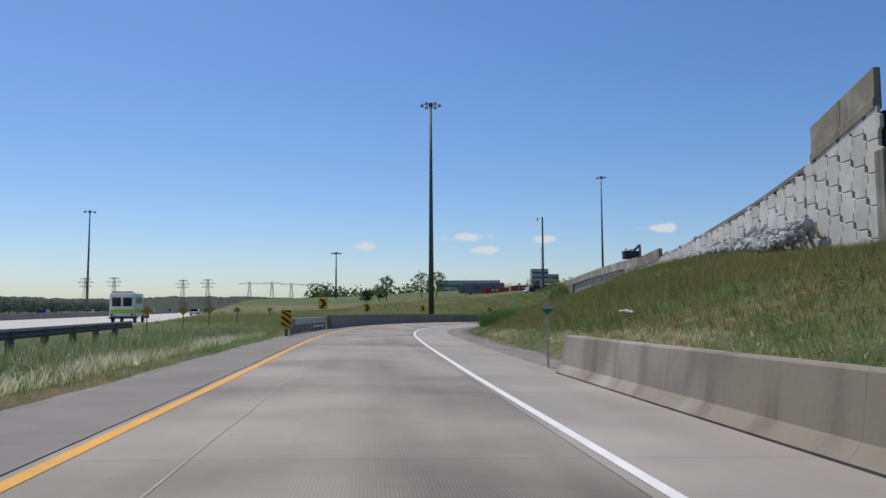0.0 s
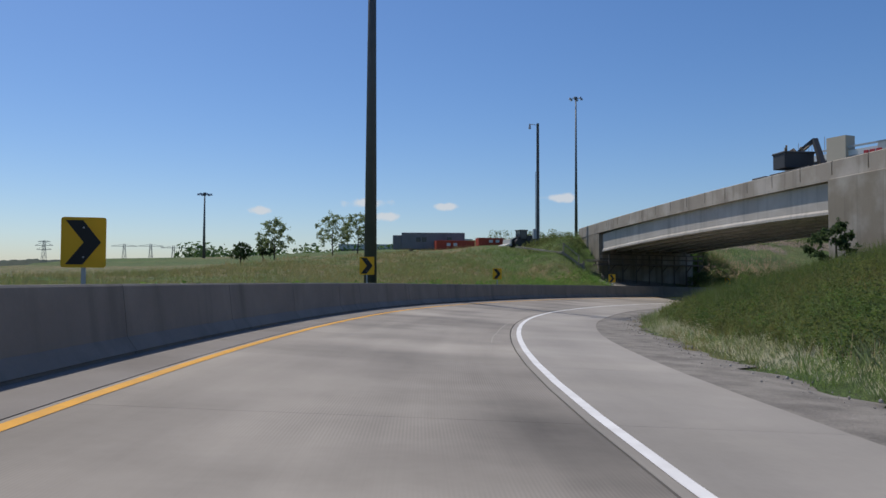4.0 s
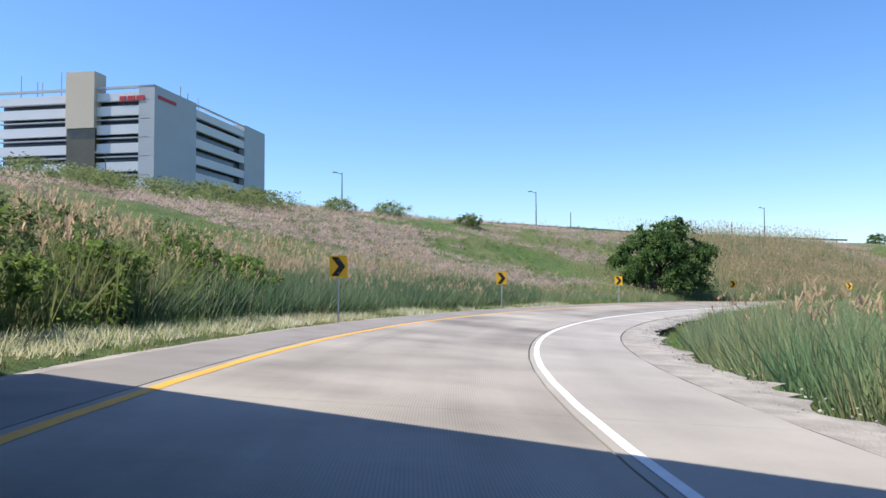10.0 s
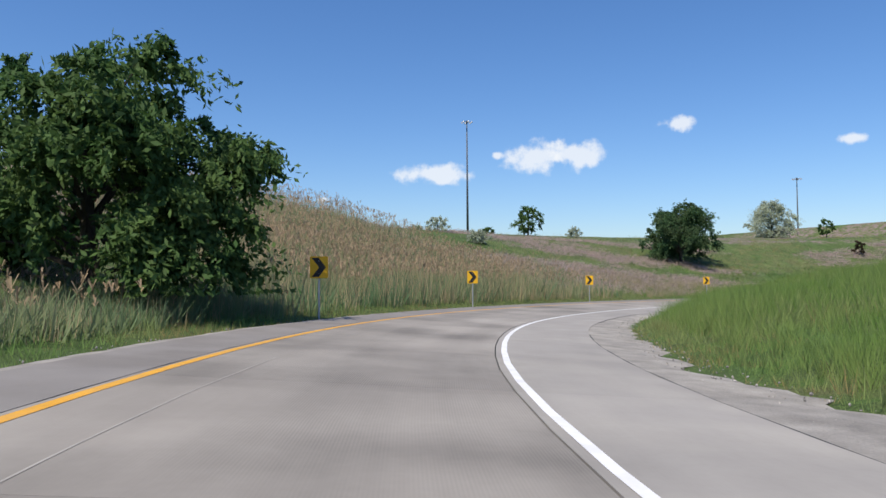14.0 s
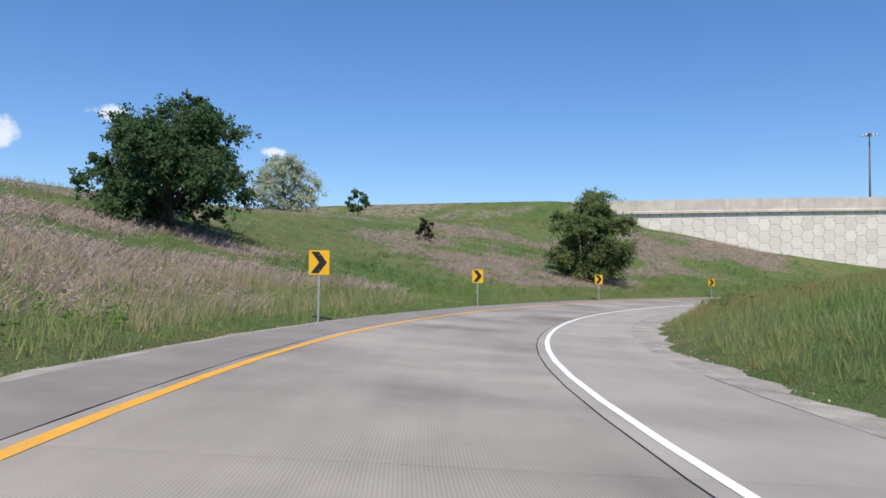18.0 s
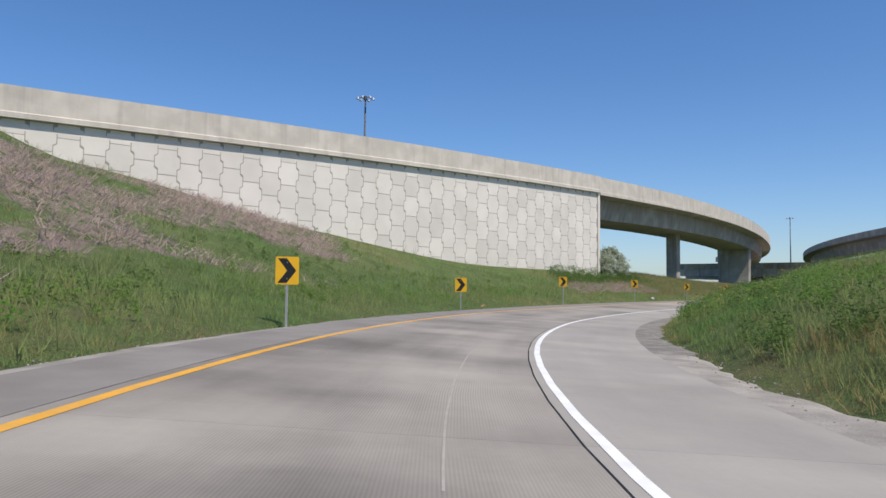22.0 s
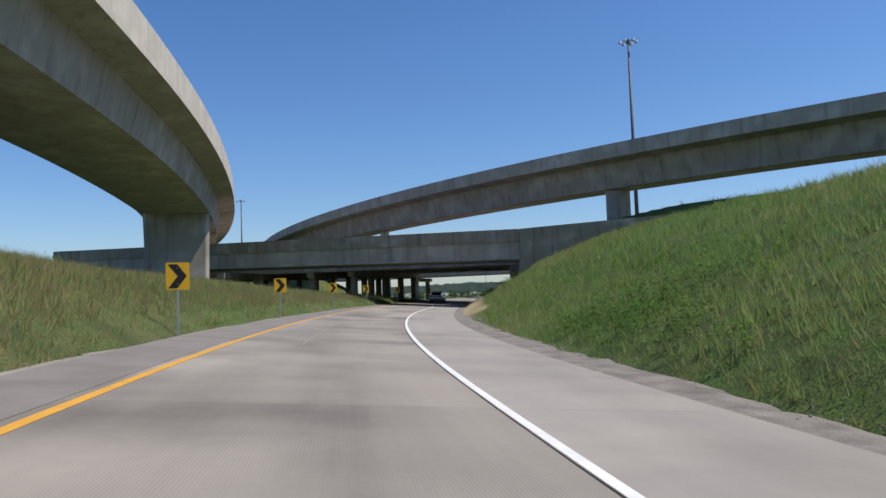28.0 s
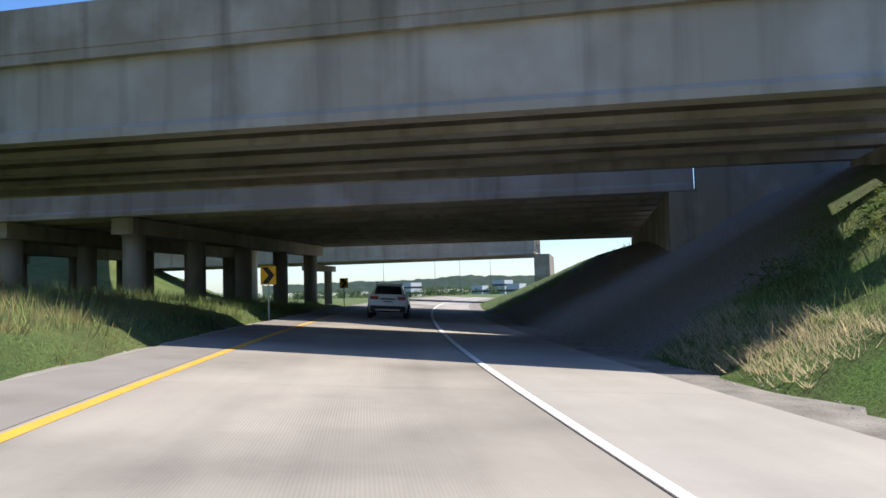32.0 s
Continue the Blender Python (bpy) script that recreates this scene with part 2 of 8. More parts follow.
# dark gaps and light tips of a dense sward, blade shade painted as noise
tx = n.new("ShaderNodeTexNoise")
tx.inputs["Scale"].default_value = 22.0
tx.inputs["Detail"].default_value = 7.0
tx.inputs["Roughness"].default_value = 0.7
l.new(g_geo.outputs["Position"], tx.inputs["Vector"])
mr = n.new("ShaderNodeMapRange")
mr.inputs["From Min"].default_value = 0.34
mr.inputs["From Max"].default_value = 0.66
mr.inputs["To Min"].default_value = 0.25
mr.inputs["To Max"].default_value = 1.5
l.new(tx.outputs["Fac"], mr.inputs["Value"])
mx = n.new("ShaderNodeMix")
mx.data_type = 'RGBA'
mx.blend_type = 'MULTIPLY'
mx.inputs["Factor"].default_value = 1
l.new(g_src, mx.inputs["A"])
l.new(mr.outputs[0], mx.inputs["B"])
l.new(mx.outputs["Result"], n["Principled BSDF"].inputs["Base Color"])
g_bump = [k for k in n if k.bl_idname == "ShaderNodeBump"][0]
g_bump.inputs["Distance"].default_value = 0.06
l.new(tx.outputs["Fac"], g_bump.inputs["Height"])
M_GRASS = leafy("green_grass", (0.125, 0.225, 0.055), (0.245, 0.260, 0.105), 0.7, tint_scale=0.12)
M_GRASS_DRY = leafy("dry_grass", (0.330, 0.235, 0.110), (0.190, 0.185, 0.060), 0.6, tint_scale=0.2)
M_REED = leafy("reed_leaves", (0.115, 0.205, 0.095), (0.230, 0.250, 0.125), 0.7, tint_scale=0.2)
M_PLUME = leafy("reed_plumes", (0.40, 0.295, 0.195), (0.29, 0.225, 0.135), 0.6, tint_scale=0.5)
M_VETCH = leafy("vetch_flowers", (0.41, 0.32, 0.30), (0.32, 0.26, 0.20), 0.6, tint_scale=0.5)
M_WHITEFLOWER = leafy("pale_grass_heads", (0.66, 0.62, 0.46), (0.36, 0.36, 0.17), 0.5)
M_LEAF = leafy("tree_leaves", (0.052, 0.108, 0.028), (0.100, 0.155, 0.042), 0.6, 0.32, tint_scale=0.6, up=0.5)
M_LEAF_DARK = leafy("dark_leaves", (0.042, 0.082, 0.030), (0.080, 0.110, 0.040), 0.5, tint_scale=0.45, up=0.5)
M_LEAF_MAPLE = leafy("maple_leaves", (0.055, 0.115, 0.042), (0.085, 0.085, 0.045), 0.4, 0.4, tint_scale=0.5, up=0.5)
M_LEAF_WILLOW = leafy("willow_leaves", (0.105, 0.155, 0.05), (0.175, 0.21, 0.08), 0.6, 0.4, tint_scale=0.6, up=0.5)
M_LEAF_GREY = leafy("silver_leaves", (0.36, 0.40, 0.28), (0.48, 0.51, 0.39), 0.6, tint_scale=0.6, up=0.5)
M_LEAF_RED = leafy("brown_leaves", (0.06, 0.035, 0.025), (0.05, 0.06, 0.02), 0.5, up=0.5)
M_BARK = mat("bark", (0.07, 0.058, 0.047), 0.95, var=0.3, scale=4.0, fine=30.0, bump=0.6)

# ---- tools ----
def mesh_ob(name, verts, faces, material, parent=None, label="", smooth=False):
    me = bpy.data.meshes.new(name)
    me.from_pydata([tuple(v) for v in verts], [], faces)
    mats = material if isinstance(material, (list, tuple)) else [material]
    for m in mats:
        me.materials.append(m)
    if smooth:
        me.polygons.foreach_set("use_smooth", [True] * len(me.polygons))
    me.update()
    ob = new(name, me)
    if parent:
        ob.parent = parent
    if label:
        tagged(ob, label)
    return ob


def part(name, bm, material, parent=None, label="", smooth=False):
    me = bpy.data.meshes.new(name)
    bmesh.ops.recalc_face_normals(bm, faces=bm.faces)
    bm.to_mesh(me)
    bm.free()
    me.materials.append(material)
    if smooth:
        me.polygons.foreach_set("use_smooth", [True] * len(me.polygons))
    ob = new(name, me)
    if parent:
        ob.parent = parent
    if label:
        tagged(ob, label)
    return ob


def thing(name, label, category, m=None, group="", kind=""):
    ob = new(name)
    ob.empty_display_size = 0.3
    if m is not None:
        ob.matrix_world = m
    return tagged(ob, label, category, group, kind)


def box(bm, x0, y0, z0, x1, y1, z1, bevel=0.0):
    r = bmesh.ops.create_cube(bm, size=1.0, matrix=Matrix.LocRotScale(((x0 + x1) / 2, (y0 + y1) / 2, (z0 + z1) / 2), None, (abs(x1 - x0), abs(y1 - y0), abs(z1 - z0))))
    if bevel:
        es = {e for v in r["verts"] for e in v.link_edges}
        bmesh.ops.bevel(bm, geom=list(es), offset=bevel, segments=1, affect='EDGES')
    return r["verts"]


def bar(bm, a, b, r0, r1=None, seg=8):
    """A round tapered bar from a to b."""
    a, b = Vector(a), Vector(b)
    d = b - a
    m = Matrix.Translation((a + b) / 2) @ d.to_track_quat('Z', 'Y').to_matrix().to_4x4()
    return bmesh.ops.create_cone(bm, cap_ends=True, segments=seg, radius1=r0, radius2=r0 if r1 is None else r1, depth=d.length, matrix=m)["verts"]


def beam(bm, a, b, w, h):
    """A square bar from a to b, w wide and h high."""
    a, b = Vector(a), Vector(b)
    d = (b - a)
    side = Vector((-d.y, d.x, 0))
    side = side.normalized() if side.length > 1e-6 else Vector((1, 0, 0))
    up = d.cross(side).normalized() * -1 if d.length else Vector((0, 0, 1))
    vs = []
    for p in (a, b):
        for s, t in ((-1, -1), (1, -1), (1, 1), (-1, 1)):
            vs.append(bm.verts.new(p + side * (s * w / 2) + up * (t * h / 2)))
    for f in ((0, 1, 2, 3), (7, 6, 5, 4), (0, 4, 5, 1), (1, 5, 6, 2), (2, 6, 7, 3), (3, 7, 4, 0)):
        bm.faces.new([vs[i] for i in f])


def sweep(name, stations, profile, material, parent=None, label="", closed=True, smooth=False):
    """A profile of (left, up) points drawn along stations ((x, y, z), (leftx, lefty))."""
    n = len(profile)
    v, f = [], []
    for (x, y, z), (nx, ny) in stations:
        for a, h in profile:
            v.append((x + nx * a, y + ny * a, z + h))
    for i in range(len(stations) - 1):
        for j in range(n if closed else n - 1):
            k = (j + 1) % n
            f.append((i * n + j, (i + 1) * n + j, (i + 1) * n + k, i * n + k))
    if closed:
        f.append(tuple(range(n)))
        f.append(tuple((len(stations) - 1) * n + j for j in reversed(range(n))))
    return mesh_ob(name, v, f, material, parent, label, smooth)


# ---- the ramp's line: a knot every second of the drive ----
RX = [5.60, 4.15, 2.71, 1.26, -0.18, -1.69, -3.17, -4.17, -4.12, -2.39, 1.23, 6.96, 14.74, 24.52, 36.11, 49.19, 63.33, 78.11, 93.00, 107.54, 121.16, 133.22, 143.42, 151.42, 156.79, 159.61, 159.52, 156.13, 150.09, 141.96, 132.13, 121.28, 109.70, 97.46, 84.33, 70.46, 56.12, 41.60, 26.40, 10.90, -5.00, -21.40, -38.20, -56.00, -74.00]
RY = [-63.59, -47.70, -31.80, -15.91, -0.02, 15.84, 31.48, 46.81, 61.81, 76.29, 90.05, 102.90, 114.56, 124.72, 133.14, 139.52, 143.61, 145.04, 143.44, 139.36, 132.73, 123.54, 112.22, 99.07, 84.51, 69.20, 53.52, 38.15, 23.61, 10.10, -2.57, -14.87, -26.99, -39.00, -50.59, -61.64, -71.92, -81.60, -90.70, -99.20, -107.20, -114.70, -121.50, -127.40, -132.50]
RZ = [0.67, 0.57, 0.46, 0.35, 0.24, 0.14, 0.07, -0.06, -0.18, -0.31, -0.47, -0.68, -0.87, -1.08, -1.34, -1.61, -1.92, -2.16, -2.34, -2.54, -2.82, -3.09, -3.31, -3.50, -3.65, -3.72, -3.71, -3.67, -3.65, -3.64, -3.58, -3.52, -3.47, -3.43, -3.42, -3.41, -3.38, -3.34, -3.29, -3.25, -3.20, -3.15, -3.10, -3.05, -3.00]
RE = [0.016, 0.016, 0.016, 0.016, 0.016, 0.021, 0.025, 0.031, 0.037, 0.045, 0.053, 0.059, 0.064, 0.064, 0.065, 0.063, 0.061, 0.058, 0.056, 0.053, 0.050, 0.049, 0.047, 0.048, 0.049, 0.050, 0.050, 0.052, 0.053, 0.058, 0.062, 0.067, 0.073, 0.075, 0.077, 0.076, 0.075, 0.060, 0.060, 0.060, 0.060, 0.060, 0.060, 0.060, 0.060]


def spline(vals, u):
    i = min(max(int(u + 4), 1), len(vals) - 3)
    g = u - (i - 4)
    a, b, c, d = vals[i - 1:i + 3]
    return b + 0.5 * g * (c - a + g * (2 * a - 5 * b + 4 * c - d + g * (3 * (b - c) + d - a)))


def ramp(u):
    return spline(RX, u), spline(RY, u), spline(RZ, u), spline(RE, u)


def left(u):
    x0, y0, x1, y1 = spline(RX, u - 0.05), spline(RY, u - 0.05), spline(RX, u + 0.05), spline(RY, u + 0.05)
    d = math.hypot(x1 - x0, y1 - y0)
    return -(y1 - y0) / d, (x1 - x0) / d


def at(u, l, h=0.0):
    x, y, z, e = ramp(u)
    nx, ny = left(u)
    return x + nx * l, y + ny * l, z + e * max(-5.0, min(4.0, l)) + h


def steps(u0, u1, du):
    n = max(1, int(math.ceil((u1 - u0) / du - 1e-6)))
    return [u0 + (u1 - u0) * i / n for i in range(n + 1)]


def along(u0, u1, l, du=0.2, h=0.0):
    """Stations beside the ramp for sweep()."""
    return [(at(u, l, h), left(u)) for u in steps(u0, u1, du)]


LINE_U = [0, 1, 2.7, 5.4, 6.6, 8.5, 11, 12.6, 14.8, 17, 18.5, 21.5, 24.5, 26.5, 29.5, 31.5, 34]
YELLOW_L = [2.32, 2.35, 2.42, 2.48, 2.59, 2.39, 2.36, 2.28, 2.42, 2.40, 2.33, 2.33, 2.52, 2.24, 2.34, 2.56, 2.40]
WHITE_L = [-2.25, -2.22, -2.40, -2.35, -2.30, -2.40, -2.37, -2.60, -2.29, -2.38, -2.54, -2.24, -2.37, -2.33, -2.33, -2.22, -2.33]
JOINT_L = [-2.05, -2.10, -2.29, -2.13, -2.12, -2.15, -2.20, -2.42, -2.11, -2.15, -2.27, -2.04, -2.20, -2.275, -2.23, -2.16, -2.20]
EDGE_L = [2.50, 2.52, 2.58, 2.64, 2.72, 2.60, 2.57, 2.49, 2.58, 2.68, 2.56, 2.62, 2.69, 2.51, 2.53, 2.68, 2.6]
GRAVEL_L = [-4.2, -4.3, -4.6, -4.6, -5.0, -4.8, -4.72, -4.95, -4.6, -4.6, -5.05, -4.85, -5.2, -5.25, -5.1, -5.25, -5.0]


def beside(vals, shift=0.0):
    """A line that runs along the ramp at a slowly changing distance from its axis."""
    return lambda u: float(np.interp(u, LINE_U, vals)) + shift


def ribbon(name, u0, u1, l0, l1, h, material, parent=None, label="", depth=0.0, du=0.17):
    v, f = [], []
    us = steps(u0, u1, du)
    rows = [(l0, h), (l1, h)] if not depth else [(l0, h - depth), (l0, h), (l1, h), (l1, h - depth)]
    n = len(rows)
    side = lambda l, u: l(u) if callable(l) else l
    for u in us:
        v += [at(u, side(l, u), hh) for l, hh in rows]
    for i in range(len(us) - 1):
        for j in range(n - 1):
            f.append((i * n + j, i * n + j + 1, (i + 1) * n + j + 1, (i + 1) * n + j))
    if depth:
        f += [(0, 1, 2, 3), tuple((len(us) - 1) * n + j for j in (3, 2, 1, 0))]
    ob = mesh_ob(name, v, [q[::-1] for q in f], material, parent, label)
    lay = ob.data.uv_layers.new(name="lane")
    for lp in ob.data.loops:
        lay.data[lp.index].uv = (us[lp.vertex_index // n] * 15.5, side(rows[lp.vertex_index % n][0], us[lp.vertex_index // n]))
    return ob

# ---- ground: one sheet, shaped from cross-sections of the ramp's banks ----
L_DIST = [4.6, 8, 14, 22, 34, 55, 90]
L_U = [-4, 2, 4, 6, 8, 9.5, 11, 13, 15, 17, 19]
L_H = [0, -.4, -.3, .1, .2, .2, .2,   0, -.3, -.2, .2, .3, .3, .3,   .2, .3, .4, .5, .7, .8, .8,   .3, .6, .8, .8, .6, .4, .3,
       .3, .9, 1.6, 2.3, 2.6, 2.4, 2.2,   .3, 1.2, 2.6, 5.2, 6.2, 6.5, 7.0,   0, .4, 2.2, 4.6, 8.2, 11.8, 13,   -.2, .3, 2.0, 4.6, 8.0, 12, 13.2,
       -.2, .3, 1.9, 4.4, 8.8, 12.4, 13.8,   0, .6, 2.5, 5.4, 9.3, 11, 13,   0, .6, 2.2, 4.2, 7.2, 9, 11]
L_U2 = [21, 23, 24.5, 25.6, 27, 29, 31, 32, 33, 36, 40]
L_H2 = [0, .7, 2.2, 4.0, 6.8, 9.0, 10.5,   0, .8, 2.3, 4.4, 9.0, 11, 12,   .1, 1.0, 2.8, 6.2, 11.5, 11.5, 11.5,   .1, 1.0, 2.6, 5.6, 7, 7, 7,
        .1, 1.6, 3.6, 4.5, 4.9, 4.9, 4.9,   .25, 2.0, 3.6, 4.6, 5.0, 5.0, 5.0,   .3, 1.8, 2.9, 3.4, 3.6, 3.6, 3.6,   .3, 1.6, 2.4, 2.8, 2.9, 2.9, 2.9,   .25, 1.2, 1.8, 2.1, 2.1, 2.0, 2.0,
        0, .3, .6, .8, .8, .8, .8,   0, 0, 0, 0, 0, 0, 0]
R_DIST = [6.2, 9, 14, 20, 28, 40, 60]
R_U = [-4, .5, 3, 5, 7, 8.5, 10, 12, 14, 16]
R_H = [.1, 1, 3, 5, 6.2, 6.5, 6.5,   .3, 1.3, 3.2, 5.2, 6.2, 6.5, 6.5,   -.2, .6, 2.4, 4.6, 6.0, 6.5, 6.5,   -.3, .3, 2, 4, 6, 6.5, 6.5,
       -.4, .2, 1.5, 3.5, 5, 6.5, 6.5,   -.3, .6, 2.2, 4.3, 6, 7, 7,   -.8, -1, -1, -.8, 0, 3, 6,   -.8, -1, -1, -.8, -.5, 0, 2,
       -.4, -.2, .2, .5, .8, 1, 2,   -.2, .5, 1.3, 2, 2.4, 2.8, 3]
R_U2 = [18, 20, 22, 24, 26, 28, 30, 31.5, 33, 34.8, 36.5, 37.6, 39]
R_H2 = [-.1, .8, 2, 2.8, 3.2, 3.4, 3.6,   -.1, .6, 1.6, 2.4, 2.9, 3.2, 3.4,   -.1, .7, 1.9, 2.8, 3.4, 3.8, 4.0,   -.1, .9, 2.3, 3.4, 4.2, 4.8, 5.0,
        0, 1.2, 3.1, 4.4, 5.2, 5.5, 5.7,   0, 1.35, 3.5, 5.1, 6.0, 6.3, 6.5,   -.3, .25, 3.2, 5.2, 6.2, 6.7, 7.0,   -.25, .6, 3.7, 5.9, 7.1, 7.6, 8,
        -.05, 1.3, 4.4, 6.7, 8.3, 8.8, 8.8,   -.1, .9, 3.4, 5.0, 6.2, 6.6, 6.6,   -.1, .6, 2.6, 4.4, 5.6, 6, 6,
        -.2, .2, 1.6, 3.2, 4.6, 5, 5,   -.2, -.2, -.2, -.2, -.3, -.5, -.6]

LU, LH = np.array(L_U + L_U2, float), np.array(L_H + L_H2, float).reshape(-1, 7)
RU, RH = np.array(R_U + R_U2, float), np.array(R_H + R_H2, float).reshape(-1, 7)
US = np.arange(-4, 39.5, 0.1)
RP = np.array([ramp(u) for u in US])
RN = np.array([left(u) for u in US])


def bank(u, d, is_left):
    """Height over the ramp's axis at distance d from it, near u."""
    us, hs, ds = (LU, LH, L_DIST) if is_left else (RU, RH, R_DIST)
    u = np.clip(u, us[0], us[-1])
    i = np.clip(np.searchsorted(us, u, side="right") - 1, 0, len(us) - 2)
    g = (u - us[i]) / (us[i + 1] - us[i])
    g = g * g * (3 - 2 * g)
    prof = hs[i] * (1 - g)[:, None] + hs[i + 1] * g[:, None]
    dd = np.clip(d, ds[0], ds[-1])
    j = np.clip(np.searchsorted(ds, dd, side="right") - 1, 0, len(ds) - 2)
    dsa = np.array(ds, float)
    k = (dd - dsa[j]) / (dsa[j + 1] - dsa[j])
    r = np.arange(len(d))
    return prof[r, j] * (1 - k) + prof[r, j + 1] * k


def smooth01(x, a, b):
    t = np.clip((x - a) / (b - a), 0, 1)
    return t * t * (3 - 2 * t)


def highway_z(y):
    """Height of the elevated road between the first overpass and the upper flyover."""
    return np.interp(y, [43, 60, 80, 102, 125, 146, 400], [12.9, 10.2, 8.0, 6.6, 6.5, 5.9, 5.5])


def ground_z(x, y):
    x, y = np.asarray(x, float), np.asarray(y, float)
    out = np.zeros(len(x))
    for c in range(0, len(x), 20000):
        px, py = x[c:c + 20000], y[c:c + 20000]
        d2 = (px[:, None] - RP[None, :, 0]) ** 2 + (py[:, None] - RP[None, :, 1]) ** 2
        k = d2.argmin(1)
        l = (px - RP[k, 0]) * RN[k, 0] + (py - RP[k, 1]) * RN[k, 1]
        d = np.sqrt(d2[np.arange(len(k)), k])
        side = np.where(l >= 0, 1, -1)
        z_edge = RP[k, 2] + RP[k, 3] * np.clip(l, -5, 4)
        near = np.where(side > 0, bank(US[k], d, True), bank(US[k], d, False)) + RP[k, 2]
        z_near = np.where((l < 4.6) & (l > -6.3) & (d < 6.5), z_edge - 0.16, near + np.where(d < 9, (z_edge - RP[k, 2]) * (1 - smooth01(d, 5, 9)), 0))
        # far from the ramp: an even blend of all the banks round about
        s = slice(0, len(US), 5)
        dd = np.sqrt(d2[:, s])
        ll = (px[:, None] - RP[None, s, 0]) * RN[None, s, 0] + (py[:, None] - RP[None, s, 1]) * RN[None, s, 1]
        w = 1.0 / (dd + 1.0) ** 4
        us = np.broadcast_to(US[None, s], dd.shape).ravel()
        h = np.where(ll.ravel() >= 0, bank(us, dd.ravel(), True), bank(us, dd.ravel(), False)).reshape(dd.shape) + RP[None, s, 2]
        z_far = (w * h).sum(1) / w.sum(1)
        z = z_near + (z_far - z_near) * smooth01(d, 14, 45)
        # the filled approach behind the retaining wall, and the road's bank beyond the overpass
        off = np.maximum(np.maximum(26.5 - px, px - 38.5), 0)
        emb = highway_z(py) - 0.35 - off * 0.5
        sk = py - 0.5 * (px - 25)
        emb = np.where((py < 43.5) | (py > 260) | ((sk < 142) & (off > 0)) | ((sk > 100.5) & (sk < 141.5)), -99, emb)
        emb = np.where((px < 24.6) & (py < 200), -99, emb)
        z = np.where(d > 13, np.maximum(z, emb), z)
        # the bank beside the overpass, with a steep mound up to its wing wall
        edge = np.interp(py, [126, 139], [20.4, 22.9])
        brow = np.interp(d, [5.6, 9, 14.6, 30], [-.1, 1.3, 3.35, 3.6]) * smooth01(US[k], 8.7, 9.35) * (1 - smooth01(px - edge, -3.2, 1.2))
        z = np.where((l > 5.6) & (px < 24.6) & (US[k] < 10.6) & (sk < 146), np.maximum(z, brow), z)
        foot = np.interp(px, [17.9, 20, 22.6, 24.5], [148.5, 139.9, 139.6, 139.6])
        mound = np.minimum(5.5 - .36 * np.maximum(0, 22.3 - px), np.interp(px, [17.9, 20, 22.6, 24.5], [4.2, 3.3, 1.7, 1.4]) + .62 * (py - foot))
        mound = np.where((px > 16.5) & (px < 24.6) & (py > foot - .5) & (l > 0), mound - 3 * smooth01(py, 165, 200), -99)
        z = np.maximum(z, mound)
        shelf = np.interp(d, [6.2, 12.5], [-.15, 1.5]) + RP[k, 2]
        z = np.where((l > 6.2) & (sk < 140.4) & (px > 20.5) & (px < 39) & (py > 120) & (US[k] > 9) & (US[k] < 10.6), np.maximum(z, shelf), z)
        # level land beyond
        far = smooth01(np.hypot(px - 70, py - 40), 210, 420)
        low = smooth01(-(px + 1.2 * py), 60, 170)
        z = z * (1 - far) + (1.0 - 5.4 * low) * far
        low = low * (1 - (l < 0) * (1 - smooth01(d, 28, 45)) * (1 - smooth01(US[k], 37.6, 38.4)))
        z = np.where(low > 0, z + (np.minimum(z, -3.9) - z) * low * smooth01(-px, -15, 40), z)
        # the western highway, level
        inside = smooth01((-8.5 - .217 * py) - px, 0, 9) * smooth01(py, -60, -20)
        z = z * (1 - inside) - 0.12 * inside
        # the crest falls away towards the west
        cap = np.interp(px, [-30, -17, -10, 0.6, 8.7, 14.6], [1.6, 2.1, 3.1, 3.7, 4.2, 4.7]) + .033 * (py - 155)
        k = smooth01(py, 108, 128) * (1 - smooth01(px, 12, 17)) * (1 - smooth01(py, 190, 260))
        z = z + (np.minimum(z, cap) - z) * k
        # the bank by the ramp's start drops towards the south
        k = np.interp(py, [20, 30, 41, 52, 59], [.5, .55, .62, .87, 1.0])
        z = np.where((l < 0) & (z > 2) & (px > 6) & (px < 26.5) & (py < 59), 2 + (z - 2) * k, z)
        # the slope that buries the far end of the retaining wall
        h0 = math.radians(217.7)
        es = (px - 122.6) * math.cos(h0) + (py + 31.0) * math.sin(h0)
        er = np.hypot(px - 122.6 + 395.0 * math.sin(h0), py + 31.0 - 395.0 * math.cos(h0)) - 395.0
        rim = np.interp(es, [-140, -60], [6.2, 8.1]) + 1.75 - .5 * np.maximum(0, er - 3)
        k = smooth01(-es, 60, 76) * (1 - smooth01(-es, 165, 200)) * (er > -.4) * (er < 40)
        z = z + np.maximum(0, rim - z) * k
        # an embankment beyond the end overpasses
        k = ((px + 27) * .74 + (py + 178) * .67) / 30
        q = ((px + 27) * -.67 + (py + 178) * .74) / 9
        z = z + 7.0 * np.exp(-np.maximum(0, np.abs(k) - .9) ** 2 * 3) * np.exp(-np.maximum(0, np.abs(q) - .5) ** 2 * .6)
        out[c:c + 20000] = z
    return out


def axis(lo, hi, step, far):
    a = list(np.arange(lo, hi + 0.01, step))
    s, p = step, a[0]
    head = []
    while p > -far:
        s *= 1.35
        p -= s
        head.append(p)
    s, p = step, a[-1]
    tail = []
    while p < far:
        s *= 1.35
        p += s
        tail.append(p)
    return np.array(head[::-1] + a + tail)


